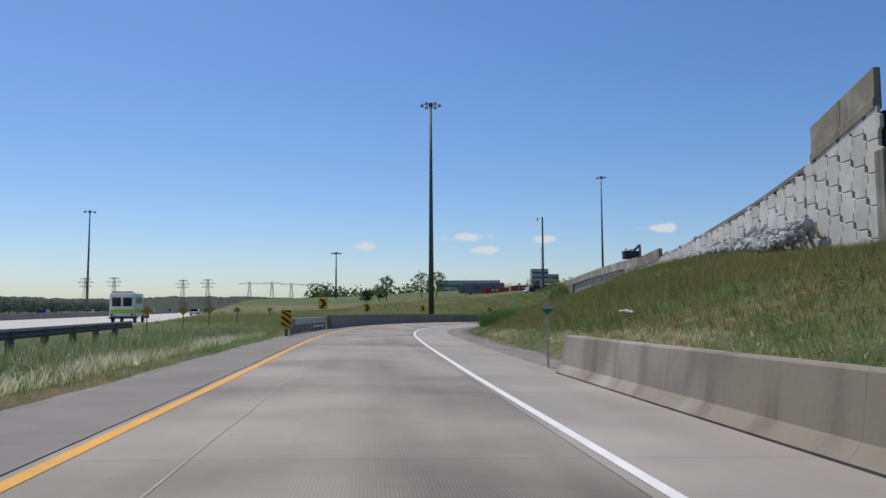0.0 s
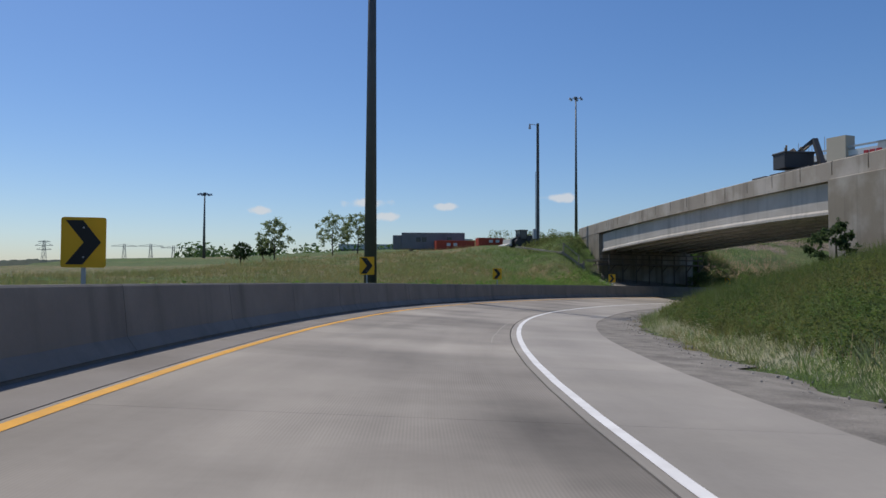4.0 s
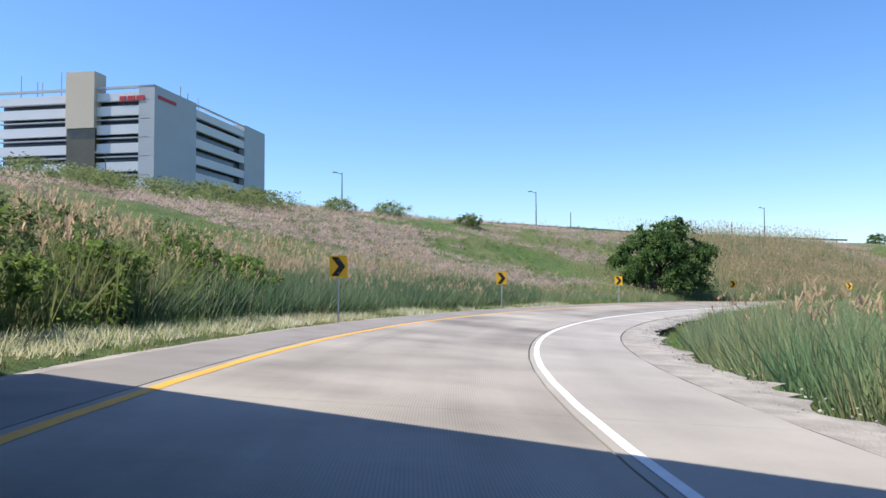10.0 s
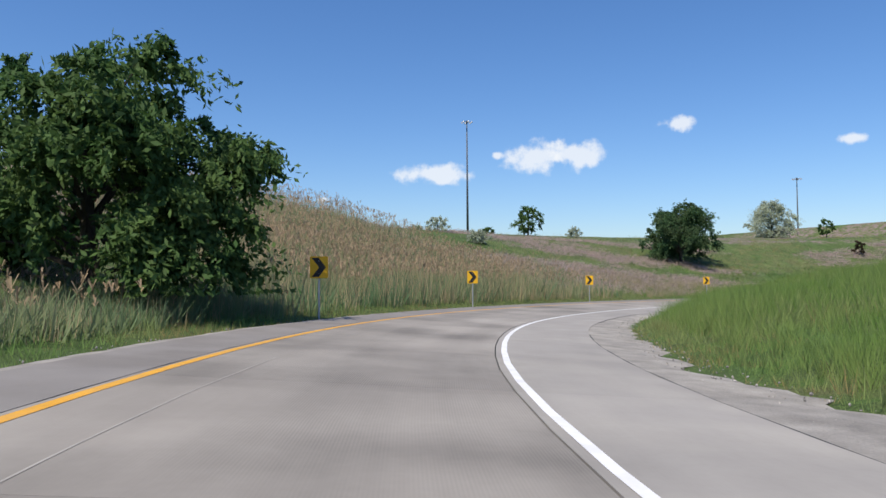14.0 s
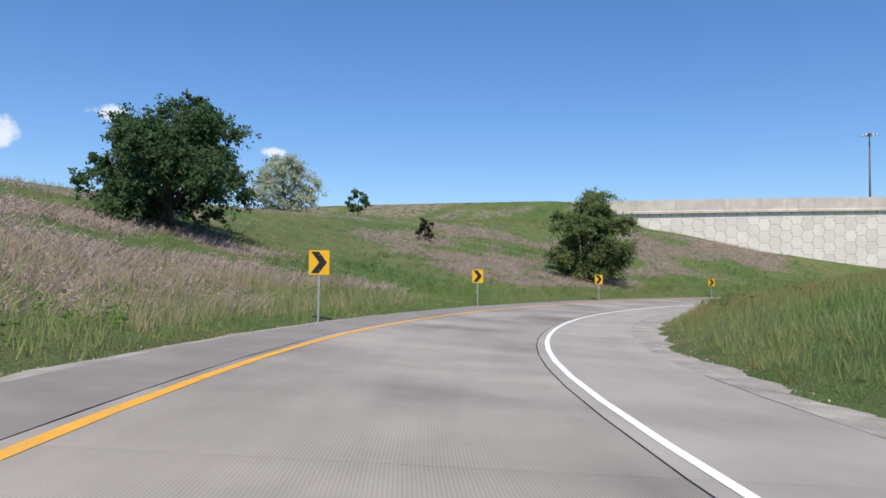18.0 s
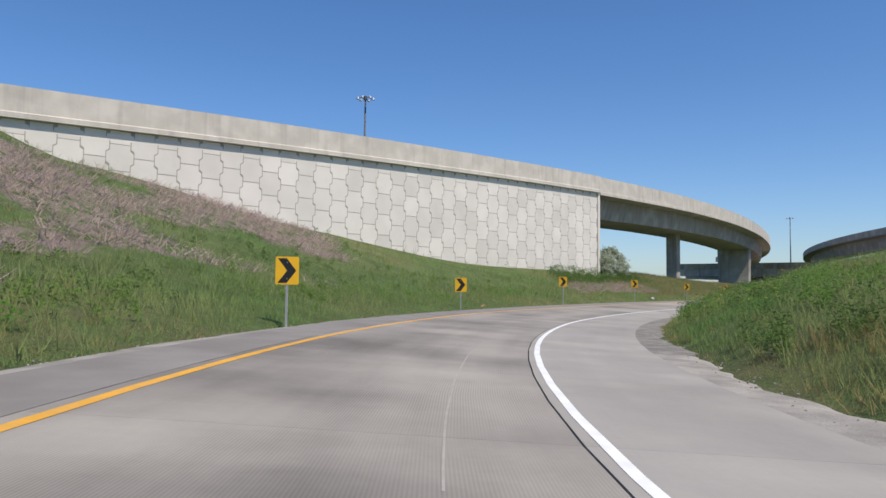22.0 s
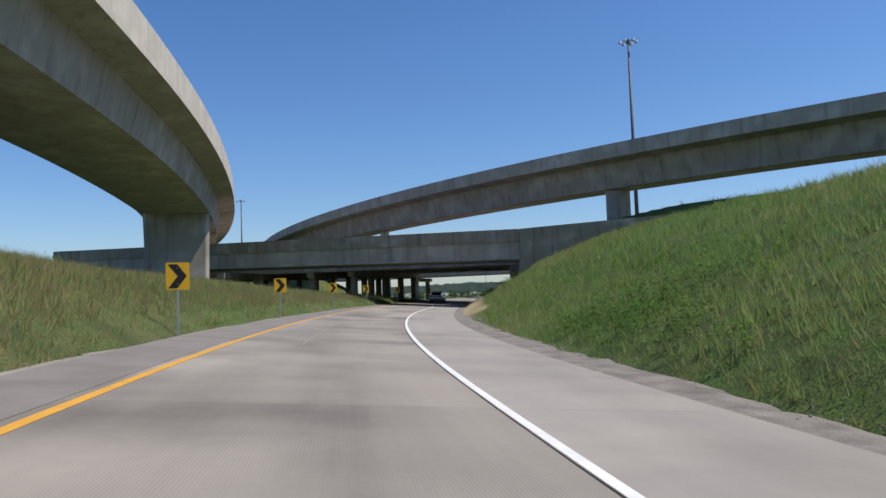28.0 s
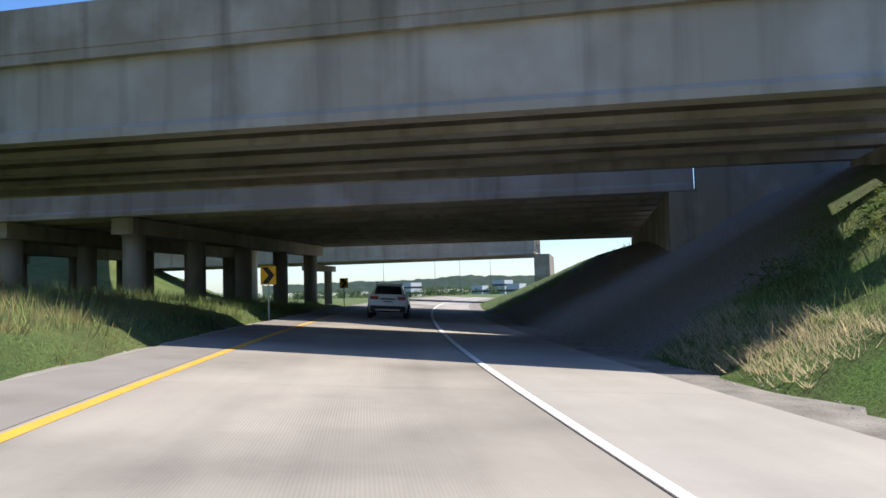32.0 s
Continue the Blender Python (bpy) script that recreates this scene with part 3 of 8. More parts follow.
GX, GY = axis(-40, 220, 1.0, 4000), axis(-150, 200, 1.0, 4000)
gxx, gyy = np.meshgrid(GX, GY)
gz = ground_z(gxx.ravel(), gyy.ravel()).reshape(gxx.shape)


def noise2(x, y, seed, scale):
    """Smooth value noise over the plan."""
    rng = np.random.RandomState(seed)
    tab = rng.rand(64, 64)
    u, v = x / scale, y / scale
    i, j = np.floor(u).astype(int), np.floor(v).astype(int)
    fu, fv = u - i, v - j
    fu, fv = fu * fu * (3 - 2 * fu), fv * fv * (3 - 2 * fv)
    a, b, c, d = tab[i % 64, j % 64], tab[(i + 1) % 64, j % 64], tab[i % 64, (j + 1) % 64], tab[(i + 1) % 64, (j + 1) % 64]
    return (a * (1 - fu) + b * fu) * (1 - fv) + (c * (1 - fu) + d * fu) * fv


def ground_at(x, y):
    """Height of the sheet itself, between its grid lines."""
    x, y = np.atleast_1d(np.asarray(x, float)), np.atleast_1d(np.asarray(y, float))
    i = np.clip(np.searchsorted(GX, x) - 1, 0, len(GX) - 2)
    j = np.clip(np.searchsorted(GY, y) - 1, 0, len(GY) - 2)
    a, b = (x - GX[i]) / (GX[i + 1] - GX[i]), (y - GY[j]) / (GY[j + 1] - GY[j])
    return (gz[j, i] * (1 - a) + gz[j, i + 1] * a) * (1 - b) + (gz[j + 1, i] * (1 - a) + gz[j + 1, i + 1] * a) * b


def gz1(x, y):
    return float(ground_at(x, y)[0])


def patch(x, y, seed, scale, lo, hi):
    return smooth01(noise2(x, y, seed, scale) * .65 + noise2(x, y, seed + 1, scale * .33) * .35, lo, hi)


def ramp_uv(x, y):
    """The ramp's own coordinates, along and to the left, of many places."""
    out = np.zeros((2, len(x)))
    for c in range(0, len(x), 20000):
        px, py = x[c:c + 20000], y[c:c + 20000]
        k = ((px[:, None] - RP[None, :, 0]) ** 2 + (py[:, None] - RP[None, :, 1]) ** 2).argmin(1)
        out[0, c:c + 20000] = US[k]
        out[1, c:c + 20000] = (px - RP[k, 0]) * RN[k, 0] + (py - RP[k, 1]) * RN[k, 1]
    return out


def vet(x, y):
    """Vetch lies in mats that slant down the outer bank."""
    u, l = ramp_uv(x, y)
    a, b = .9 * 15.5 * u - .43 * l, .43 * 15.5 * u + .9 * l
    n = .55 * noise2(a, b * 2.6, 61, 13.0) + .3 * noise2(a, b * 2.2, 64, 4.5) + .15 * noise2(a, b, 66, 1.5)
    thr = np.interp(u, [10, 11.2, 12.2, 13.2, 15.5, 17.3, 18.1, 19.5, 20.3, 23, 24.9, 25.4], [.80, .68, .54, .42, .42, .48, .43, .46, .50, .49, .49, .9])
    low = np.interp(u, [10, 11.8, 12.6, 15, 17.6, 18.4, 19.8, 21, 25], [17, 16, 12, 12, 13, 6.5, 8, 7.5, 8])
    return smooth01(n, thr, thr + .09) * smooth01(l + 4 * (noise2(x, y, 68, 6.0) - .5), low, low + 3) * (1 - smooth01(l, 60, 90))


def dry(x, y):
    return np.clip(patch(x, y, 31, 14.0, .52, .68) * np.where((x > 60) | (y < -20), .3, 1.0) + .95 * smooth01(22 - x, 0, 14) * (y > 112) * (y < 175) * patch(x, y, 33, 8.0, .26, .44) + .75 * smooth01(x, 11.5, 15) * (x < 26) * (y > 18) * (y < 96), 0, 1)


nx_, ny_ = len(GX), len(GY)
gv = np.stack([gxx.ravel(), gyy.ravel(), gz.ravel()], 1)
ii = (np.arange(ny_ - 1)[:, None] * nx_ + np.arange(nx_ - 1)[None, :]).ravel()
gf = np.stack([ii, ii + 1, ii + nx_ + 1, ii + nx_], 1)
ground = mesh_ob("ground", gv, gf.tolist(), M_GROUND, smooth=True)
# what grows where: vetch, dry grass and lush grass, as three weights
cover = np.zeros((len(gv), 4), np.float32)
for c in range(0, len(gv), 20000):
    px, py = gv[c:c + 20000, 0], gv[c:c + 20000, 1]
    d2 = (px[:, None] - RP[None, ::2, 0]) ** 2 + (py[:, None] - RP[None, ::2, 1]) ** 2
    k = d2.argmin(1) * 2
    l = (px - RP[k, 0]) * RN[k, 0] + (py - RP[k, 1]) * RN[k, 1]
    d, uu = np.sqrt(d2.min(1)), US[k]
    cover[c:c + 20000, 0] = vet(px, py) * (l > 0) * smooth01(uu, 9.8, 10.6)
    cover[c:c + 20000, 1] = dry(px, py)
    cover[c:c + 20000, 2] = (l < 0) * smooth01(d, 5, 8) * np.maximum(smooth01(uu, 12.5, 14) * (1 - smooth01(uu, 18, 20)), smooth01(uu, 24.5, 26) * (1 - smooth01(uu, 33, 34)))
    wob = 1.2 * (noise2(px, py, 99, 3.0) - .5)
    bare = np.maximum((l < 0) * smooth01(uu + .2 * wob, 8.5, 8.65) * (1 - smooth01(uu + .2 * wob, 9.75, 9.9)) * (1 - smooth01(d + wob, 10, 13)),
                      (l > 0) * smooth01(px - np.interp(py, [126, 139], [20.4, 22.9]) + wob, 0, 1) * (uu > 8.8) * (1 - smooth01(uu, 10.1, 10.3)) * (1 - smooth01(d + wob, 12, 14)))
    cover[c:c + 20000, 3] = np.maximum(bare, (l < 0) * smooth01(uu + .2 * wob, 32.9, 33.0) * (1 - smooth01(uu, 34.6, 34.8)) * (1 - smooth01(d, 18, 20)))
att = ground.data.attributes.new("cover", 'FLOAT_COLOR', 'POINT')
att.data.foreach_set("color", cover.ravel())
tagged(ground, "rough grass-covered ground with green and dry patches", "ground", kind="structure")

# ---- the ramp's pavement ----
road = thing("road", "single-lane concrete ramp with yellow and white edge lines", "road", kind="structure")
ribbon("left_shoulder", -4, 39, beside(EDGE_L, .012), 4.0, 0.0, M_ASPHALT, road, "grey asphalt left shoulder", depth=0.12)
ribbon("road_base", -4, 39, beside(GRAVEL_L, -.03), beside(EDGE_L, .03), -0.03, M_SEAL, road, "dark joint filler under the slabs")
ribbon("yellow_edge_line", -4, 39, beside(YELLOW_L, -.075), beside(YELLOW_L, .075), 0.005, M_YELLOW, road, "worn yellow edge line")
ribbon("white_edge_line", -4, 39, beside(WHITE_L, -.06), beside(WHITE_L, .06), 0.005, M_WHITE, road, "bright white edge line")


def verge(name, u0, u1, l_in, l_out, material, label, seed):
    """Loose gravel that thins out unevenly into the grass."""
    us = steps(u0, u1, 0.03)
    v, f = [], []
    for i, u in enumerate(us):
        w = 0.8 + 0.45 * (noise.noise((u * 2.3, seed, 0)) + 0.6 * noise.noise((u * 9.0, seed, 3)) + 0.5 * noise.noise((u * 31.0, seed, 5)))
        start = l_in(u) if callable(l_in) else l_in
        mid, out_ = start + (l_out - start) * 0.6 * w, start + (l_out - start) * w
        v += [at(u, start, -0.012), at(u, mid, -0.035), at(u, out_, -0.13 + .05 * noise.noise((u * 47.0, seed, 8)))]
    for i in range(len(us) - 1):
        for j in range(2):
            q = (i * 3 + j, i * 3 + j + 1, (i + 1) * 3 + j + 1, (i + 1) * 3 + j)
            f.append(q if l_out > 0 else q[::-1])
    return mesh_ob(name, v, [q[::-1] for q in f], material, road, label)


verge("gravel_verge", -4, 9.6, beside(GRAVEL_L), -6.9, M_GRAVEL_DARK, "darker gravel along the right shoulder", 1.0)
verge("gravel_verge", 9.6, 23.2, beside(GRAVEL_L), -6.6, M_GRAVEL, "loose gravel along the right shoulder", 1.0)
verge("gravel_verge", 23.2, 39, beside(GRAVEL_L), -6.9, M_GRAVEL_DARK, "darker gravel along the right shoulder", 1.0)
verge("gravel_verge", 9.9, 39, 4.0, 4.9, M_GRAVEL, "gravel along the left shoulder", 5.0)
verge("gravel_verge", -4, 3.2, 4.0, 4.6, M_GRAVEL_DARK, "darker gravel along the left shoulder", 9.0)

# ---- overpass above the ramp's start ----
def straight(p, q, z0, z1, n=8, sag=0.0):
    """Stations on a straight line; sag lifts the middle."""
    dx, dy = q[0] - p[0], q[1] - p[1]
    d = math.hypot(dx, dy)
    nrm = (-dy / d, dx / d)
    return [((p[0] + dx * i / n, p[1] + dy * i / n, z0 + (z1 - z0) * i / n + sag * 4 * (i / n) * (1 - i / n)), nrm) for i in range(n + 1)]


GIRDER = [(-.30, 0), (.30, 0), (.30, .18), (.11, .36), (.11, 1.45), (.38, 1.60), (.38, 1.78), (-.38, 1.78), (-.38, 1.60), (-.11, 1.45), (-.11, .36), (-.30, .18)]


def shifted(profile, a, h):
    return [(x + a, z + h) for x, z in profile]


M_OVP_GIRDER = mat("pale_girder_concrete", (0.56, 0.525, 0.475), 0.88, var=0.1, scale=0.5, fine=14.0, bump=0.08, tint=(0.40, 0.365, 0.32), tint_scale=0.5, tint_amount=0.6, streak=0.4)
M_OVP_PARAPET = mat("pale_parapet_concrete", (0.50, 0.455, 0.40), 0.9, var=0.14, scale=0.6, fine=14.0, bump=0.15, tint=(0.31, 0.265, 0.21), tint_scale=0.5, tint_amount=0.7, streak=0.6)
ovp = thing("overpass_bridge", "concrete girder overpass with stained parapets crossing the ramp", "bridge")
A_S, A_N = (25.05, 102.4), (24.45, 139.9)
stA = straight(A_S, A_N, 4.71, 3.69, 10, 0.27)
stA_full = straight((25.08, 96.0), (24.30, 147.0), 4.80, 3.55, 12, 0.27)
# west side is to the left of the line's direction; the deck runs to the east
part_w = 15.3
sweep("fascia_girder", stA, [(0, 0), (0, .16), (-.1, .3), (-.1, 1.9), (-.34, 1.9), (-.34, .34), (-.55, .16), (-.55, 0)], M_OVP_GIRDER, ovp, "grey fascia girder with a pale bottom flange")
SKEW = 0.5


def skewed(stations, off):
    return [((x, y + SKEW * off, z), n) for (x, y, z), n in stations]


for i in range(6):
    sweep("girder", skewed(stA, 2.4 + i * 2.15), shifted(GIRDER, -2.4 - i * 2.15, 0.02), M_OVP_GIRDER, ovp)
sweep("deck_slab", stA_full, [(0.12, 1.92), (0.12, 2.16), (-part_w - .1, 2.16), (-part_w - .1, 1.92)], M_OVP_PARAPET, ovp, "concrete deck slab")
sweep("kerb_band", stA_full, [(0.18, 1.9), (0.18, 2.2), (0.02, 2.2), (0.02, 1.9)], M_OVP_PARAPET, ovp)
n_par = 17
for i in range(n_par):
    for off in (0.16, -part_w + .22):
        g0, g1 = i / n_par, (i + 1) / n_par
        def sp(g):
            k = g * 12
            j = min(int(k), 11)
            a, b = stA_full[j], stA_full[j + 1]
            return (tuple(a[0][m] + (b[0][m] - a[0][m]) * (k - j) for m in range(3)), a[1])
        sweep("parapet_panel", [sp(g0 + 0.0008), sp((g0 + g1) / 2), sp(g1 - 0.0008)], [(off, 2.2), (off, 3.0), (off - .05, 3.04), (off - .27, 3.04), (off - .32, 3.0), (off - .38, 2.2)], M_OVP_PARAPET, ovp)
# abutments with wing walls, skewed along the ramp
def skew_block(name, y0, y1, z0, z1, label="", x0=24.5, x1=38.3):
    bm = bmesh.new()
    vs = box(bm, x0, y0, z0, x1, y1, z1, 0.0)
    for v in vs:
        v.co.y += SKEW * (v.co.x - 25.0)
    bmesh.ops.bevel(bm, geom=bm.edges[:], offset=.04, segments=1, affect='EDGES')
    return part(name, bm, M_CONC, ovp, label)


skew_block("south_abutment", 99.6, 102.2, -2.0, 4.55, "concrete abutment", 24.95)
skew_block("north_abutment", 140.3, 142.4, -1.0, 3.45, "concrete abutment in shade")
skew_block("bearing_shelf_wall", 141.0, 142.4, 3.45, 5.4)
skew_block("bearing_shelf_wall", 99.6, 101.2, 4.55, 6.4, "", 24.95)
bm = bmesh.new()
box(bm, 24.75, 96.0, 0.0, 25.35, 102.3, 6.75, 0.03)
part("wing_wall", bm, M_CONC, ovp)
bm = bmesh.new()
box(bm, 24.2, 140.2, 1.0, 24.75, 147.0, 5.65, 0.03)
part("wing_wall", bm, M_CONC, ovp)

# ---- overpasses at the ramp's end ----
def bridge_c(name, label, p, q, z_bot, width, deep=1.9, rise=0.0):
    b = thing(name, label, "bridge")
    st = straight(p, q, z_bot + rise, z_bot, 12)
    sweep("fascia_girder", st, [(0, 0), (0, .2), (.08, .32), (.08, deep), (.4, deep), (.4, .2), (.55, .2), (.55, 0)], M_CONC_GIRDER, b, "weathered fascia girder")
    n = int(width / 2.2)
    for i in range(1, n):
        sweep("girder", st, shifted(GIRDER, i * width / n, 0.02), M_CONC_GIRDER, b)
    sweep("far_fascia_girder", st, [(width - .4, 0), (width, 0), (width, deep), (width - .4, deep)], M_CONC_GIRDER, b)
    sweep("deck_slab", st, [(-.12, deep), (width + .12, deep), (width + .12, deep + .26), (-.12, deep + .26)], M_CONC, b, "concrete deck slab")
    m = 16
    for i in range(m):
        a = straight(p, q, z_bot + rise, z_bot, m * 20)
        seg = [a[i * 20], a[i * 20 + 10], a[i * 20 + 20]]
        seg[0] = (tuple(seg[0][0][k] * .998 + seg[1][0][k] * .002 for k in range(3)), seg[0][1])
        for s0, s1 in ((-.14, .2), (width - .2, width + .14)):
            sweep("parapet_panel", seg, [(s0, deep + .26), (s0, deep + 1.38), (s1, deep + 1.38), (s1, deep + .26)], M_CONC, b)
    return b


C_DIR = Vector((0.29, -0.957))
def on_c(along_, across):
    """A place on the end overpasses' plan: metres south along the first fascia, metres west across."""
    o = Vector((39.8, -68.3)) + C_DIR * along_ + Vector((-0.957, -0.29)) * across
    return o.x, o.y


bridge_c("ramp_end_overpass", "weathered concrete girder overpass across the ramp", on_c(70, 3.6), on_c(0.3, 0.32), 1.32, 9.0, rise=1.4)
bridge_c("wide_overpass", "wide concrete girder overpass in shade", on_c(78, 17.3), on_c(4.2, 13.9), 1.26, 26.0, rise=.9)
bridge_c("far_overpass", "pale concrete overpass in sunlight", on_c(66, 69.0), on_c(14, 69.0), 1.75, 10.0)
for w0, w1, a0, z, d0 in ((0.25, 9.3, 0.3, 1.3, .1), (13.75, 40.0, 4.2, 1.23, .9), (68.9, 79.1, 14, 1.73, .1)):
    bm = bmesh.new()
    vs = []
    for zz in (-4.0, z):
        for a, w in ((a0 + d0, w0), (a0 + d0, w1), (a0 - 1.6, w1), (a0 - 1.6, w0)):
            vs.append(bm.verts.new((*on_c(a, w), zz)))
    for f in ((0, 1, 2, 3), (4, 5, 6, 7), (0, 1, 5, 4), (1, 2, 6, 5), (2, 3, 7, 6), (3, 0, 4, 7)):
        bm.faces.new([vs[i] for i in f])
    tagged(part("bridge_abutment", bm, M_CONC), "concrete bridge abutment on the bank", "abutment", kind="structure")
for w0, w1, a0, z0, z1, run_ in ((0.2, .62, .3, 1.3, 4.6, 30), (13.72, 14.2, 4.2, 1.2, 4.5, 6)):
    bm = bmesh.new()
    vs = []
    for zz in (z0 - 2, z1):
        for a, w in ((a0 - .06, w0), (a0 - .06, w1), (a0 - run_, w1), (a0 - run_, w0)):
            vs.append(bm.verts.new((*on_c(a, w), zz + (0.03 * run_ if a < a0 - 1 else 0))))
    for f in ((0, 1, 2, 3), (4, 5, 6, 7), (0, 1, 5, 4), (1, 2, 6, 5), (2, 3, 7, 6), (3, 0, 4, 7)):
        bm.faces.new([vs[i] for i in f])
    tagged(part("wing_wall", bm, M_CONC), "long concrete wing wall with parapet above the bank", "wall", kind="structure")


# ---- curved flyovers ----
def arc(p, heading, radius, s0, s1, n):
    """Stations on a left-turning arc (negative radius: right) through p, which is s = 0."""
    out = []
    h0 = math.radians(heading)
    for i in range(n + 1):
        s = s0 + (s1 - s0) * i / n
        h = h0 + s / radius
        x = p[0] + radius * (math.sin(h) - math.sin(h0))
        y = p[1] - radius * (math.cos(h) - math.cos(h0))
        out.append((s, x, y, (-math.sin(h), math.cos(h))))
    return out


def grade_e(s):
    """Top of the retaining wall and of the flyover's slab, by distance from the wall's end."""
    return float(np.interp(s, [-140, -60, 0, 30, 60, 90, 120, 220], [6.2, 8.1, 9.8, 10.4, 10.75, 10.95, 11.0, 11.0]))


E_END, E_HEAD, E_RAD = (122.6, -31.0), 217.7, 395.0
def ease(s):
    """The flyover's bend opens out beyond its second pier."""
    return 0.0004 * max(0.0, s - 80.0) ** 2


stE = [((x - n[0] * ease(s), y - n[1] * ease(s), grade_e(s)), n) for s, x, y, n in arc(E_END, E_HEAD, E_RAD, 0.15, 230, 60)]
fly = thing("curved_flyover", "curved concrete box-girder flyover with a pale parapet", "bridge")
# right edge is the line itself; the deck lies to the left
sweep("box_girder", stE, [(2.0, -.45), (2.55, -2.9), (10.0, -2.9), (10.6, -.45), (12.8, -.2), (12.8, 0), (0.15, 0), (0.15, -.2)], M_CONC_GIRDER, fly, "smooth concrete box girder with wide overhangs", smooth=False)
for i in range(0, 60, 3):
    seg = stE[i:i + 4]
    sweep("parapet_panel", seg, [(0.0, -.32), (0.0, 0.05), (.1, .1), (.1, 1.85), (.34, 1.85), (.45, 0.05), (.45, 0)], M_COPING, fly)
    sweep("parapet_panel", seg, [(12.9, -.32), (12.9, 1.6), (12.6, 1.6), (12.5, 0.02), (12.5, -.02)], M_COPING, fly)


def pier(parent, x, y, z0, z1, head, w0, w1, thick, name="pier", label=""):
    """A wall pier that widens from w0 at the foot to w1 under the deck; head: the deck's direction in degrees."""
    h = math.radians(head)
    d, n = Vector((math.cos(h), math.sin(h), 0)), Vector((-math.sin(h), math.cos(h), 0))
    bm = bmesh.new()
    rings = []
    for k, w in ((0, w0), (0.55, w0 * .7 + w1 * .3), (1, w1)):
        c = Vector((x, y, z0 + (z1 - z0) * k))
        t = thick / 2
        pts = []
        for sgn_n, sgn_d in ((1, -.6), (1, .6), (.9, 1), (-.9, 1), (-1, .6), (-1, -.6), (-.9, -1), (.9, -1)):
            pts.append(bm.verts.new(c + n * (w / 2 * sgn_n) + d * (t * sgn_d)))
        rings.append(pts)
    for a, b in zip(rings, rings[1:]):
        for i in range(8):
            j = (i + 1) % 8
            bm.faces.new((a[i], a[j], b[j], b[i]))
    bm.faces.new(rings[0][::-1])
    bm.faces.new(rings[-1])
    return part(name, bm, M_CONC_GIRDER, parent, label)


def e_place(s, off):
    _, x, y, n = arc(E_END, E_HEAD, E_RAD, s, s, 1)[0]
    off -= ease(s)
    return x + n[0] * off, y + n[1] * off, E_HEAD + math.degrees(s / E_RAD)


for s, w0, w1, th in ((40, 1.9, 1.9, 1.9), (96, 6.8, 7.2, 2.0), (150, 2.2, 2.2, 2.0), (200, 2.2, 2.2, 2.0)):
    x, y, h = e_place(s, 6.2)
    pier(fly, x, y, gz1(x, y) - 0.5, grade_e(s) - 2.88, h, w0, w1, th, label="broad flaring wall pier" if w0 > 3 else "slender concrete column")

# upper flyover
def d_line(s0, s1, n):
    """Stations of the upper flyover's eastern edge: straight from the old approach, then a long bend to the west."""
    out = []
    h0, run, rad = math.radians(-92.69), 74.5, 279.0
    x1, y1 = 36.74 + run * math.cos(h0), 42.4 + run * math.sin(h0)
    for i in range(n + 1):
        s = s0 + (s1 - s0) * i / n
        k = max(0.0, s - run) / rad
        h = h0 - k
        x = 36.74 + s * math.cos(h0) if s < run else x1 - rad * (math.sin(h) - math.sin(h0))
        y = 42.4 + s * math.sin(h0) if s < run else y1 + rad * (math.cos(h) - math.cos(h0))
        out.append(((x, y, 12.93 + .00485 * s - .000045 * s * s), (-math.sin(h), math.cos(h))))
    return out


fly2 = thing("upper_flyover", "grey curved box-girder flyover high over the other roads", "bridge")
stD = d_line(0, 300, 60)
sweep("box_girder", stD, [(-2.4, -.5), (-3.0, -3.4), (-7.0, -3.4), (-7.6, -.5), (-10, -.25), (-10, 0), (0, 0), (0, -.25)], M_CONC_GIRDER, fly2, "plain grey box girder")
for i in range(0, 60, 3):
    sweep("parapet_panel", stD[i:i + 4], [(0.1, -.35), (0.1, 1.25), (-.2, 1.25), (-.3, 0), (-.3, -.35)], M_CONC_GIRDER, fly2)
    sweep("parapet_panel", stD[i:i + 4], [(-10.1, -.35), (-10.1, 1.25), (-9.8, 1.25), (-9.7, 0), (-9.7, -.35)], M_CONC, fly2)
for s_d, w_d, label_d in ((58.0, 2.4, "square concrete column"), (107.0, 2.4, "square concrete column"), (158.0, 1.5, "round concrete column, its sunlight in a paler concrete"), (210.0, 2.2, "square concrete column")):
    (x, y, z), n_d = d_line(s_d, s_d, 1)[0]
    x, y = x - 5 * n_d[0], y - 5 * n_d[1]
    if w_d < 2:
        bm = bmesh.new()
        bar(bm, (x, y, gz1(x, y) - .5), (x, y, z - 3.3), .75, seg=18)
        # the pale wall concrete puts the sun on this column into its colour
        part("pier", bm, M_CONC_LIGHT, fly2, label_d, smooth=True)
    else:
        pier(fly2, x, y, gz1(x, y) - 0.5, z - 3.38, math.degrees(math.atan2(n_d[1], n_d[0])) - 90, w_d, w_d, 2.0, label=label_d)

# ---- retaining wall under the flyover's approach ----
M_JOINT = mat("panel_joint", (0.37, 0.335, 0.29), .95, var=.2, bump=0)
wall = thing("retaining_wall", "pale precast retaining wall of interlocking panels with a stained coping", "wall", kind="structure")
stW = [((x, y, grade_e(s)), n) for s, x, y, n in arc(E_END, E_HEAD, E_RAD, -140, 0, 56)]
sweep("wall_core", stW, [(0.22, -14), (0.22, -.1), (.7, -.1), (.7, -14)], M_JOINT, wall, "dark backing behind the panel joints")
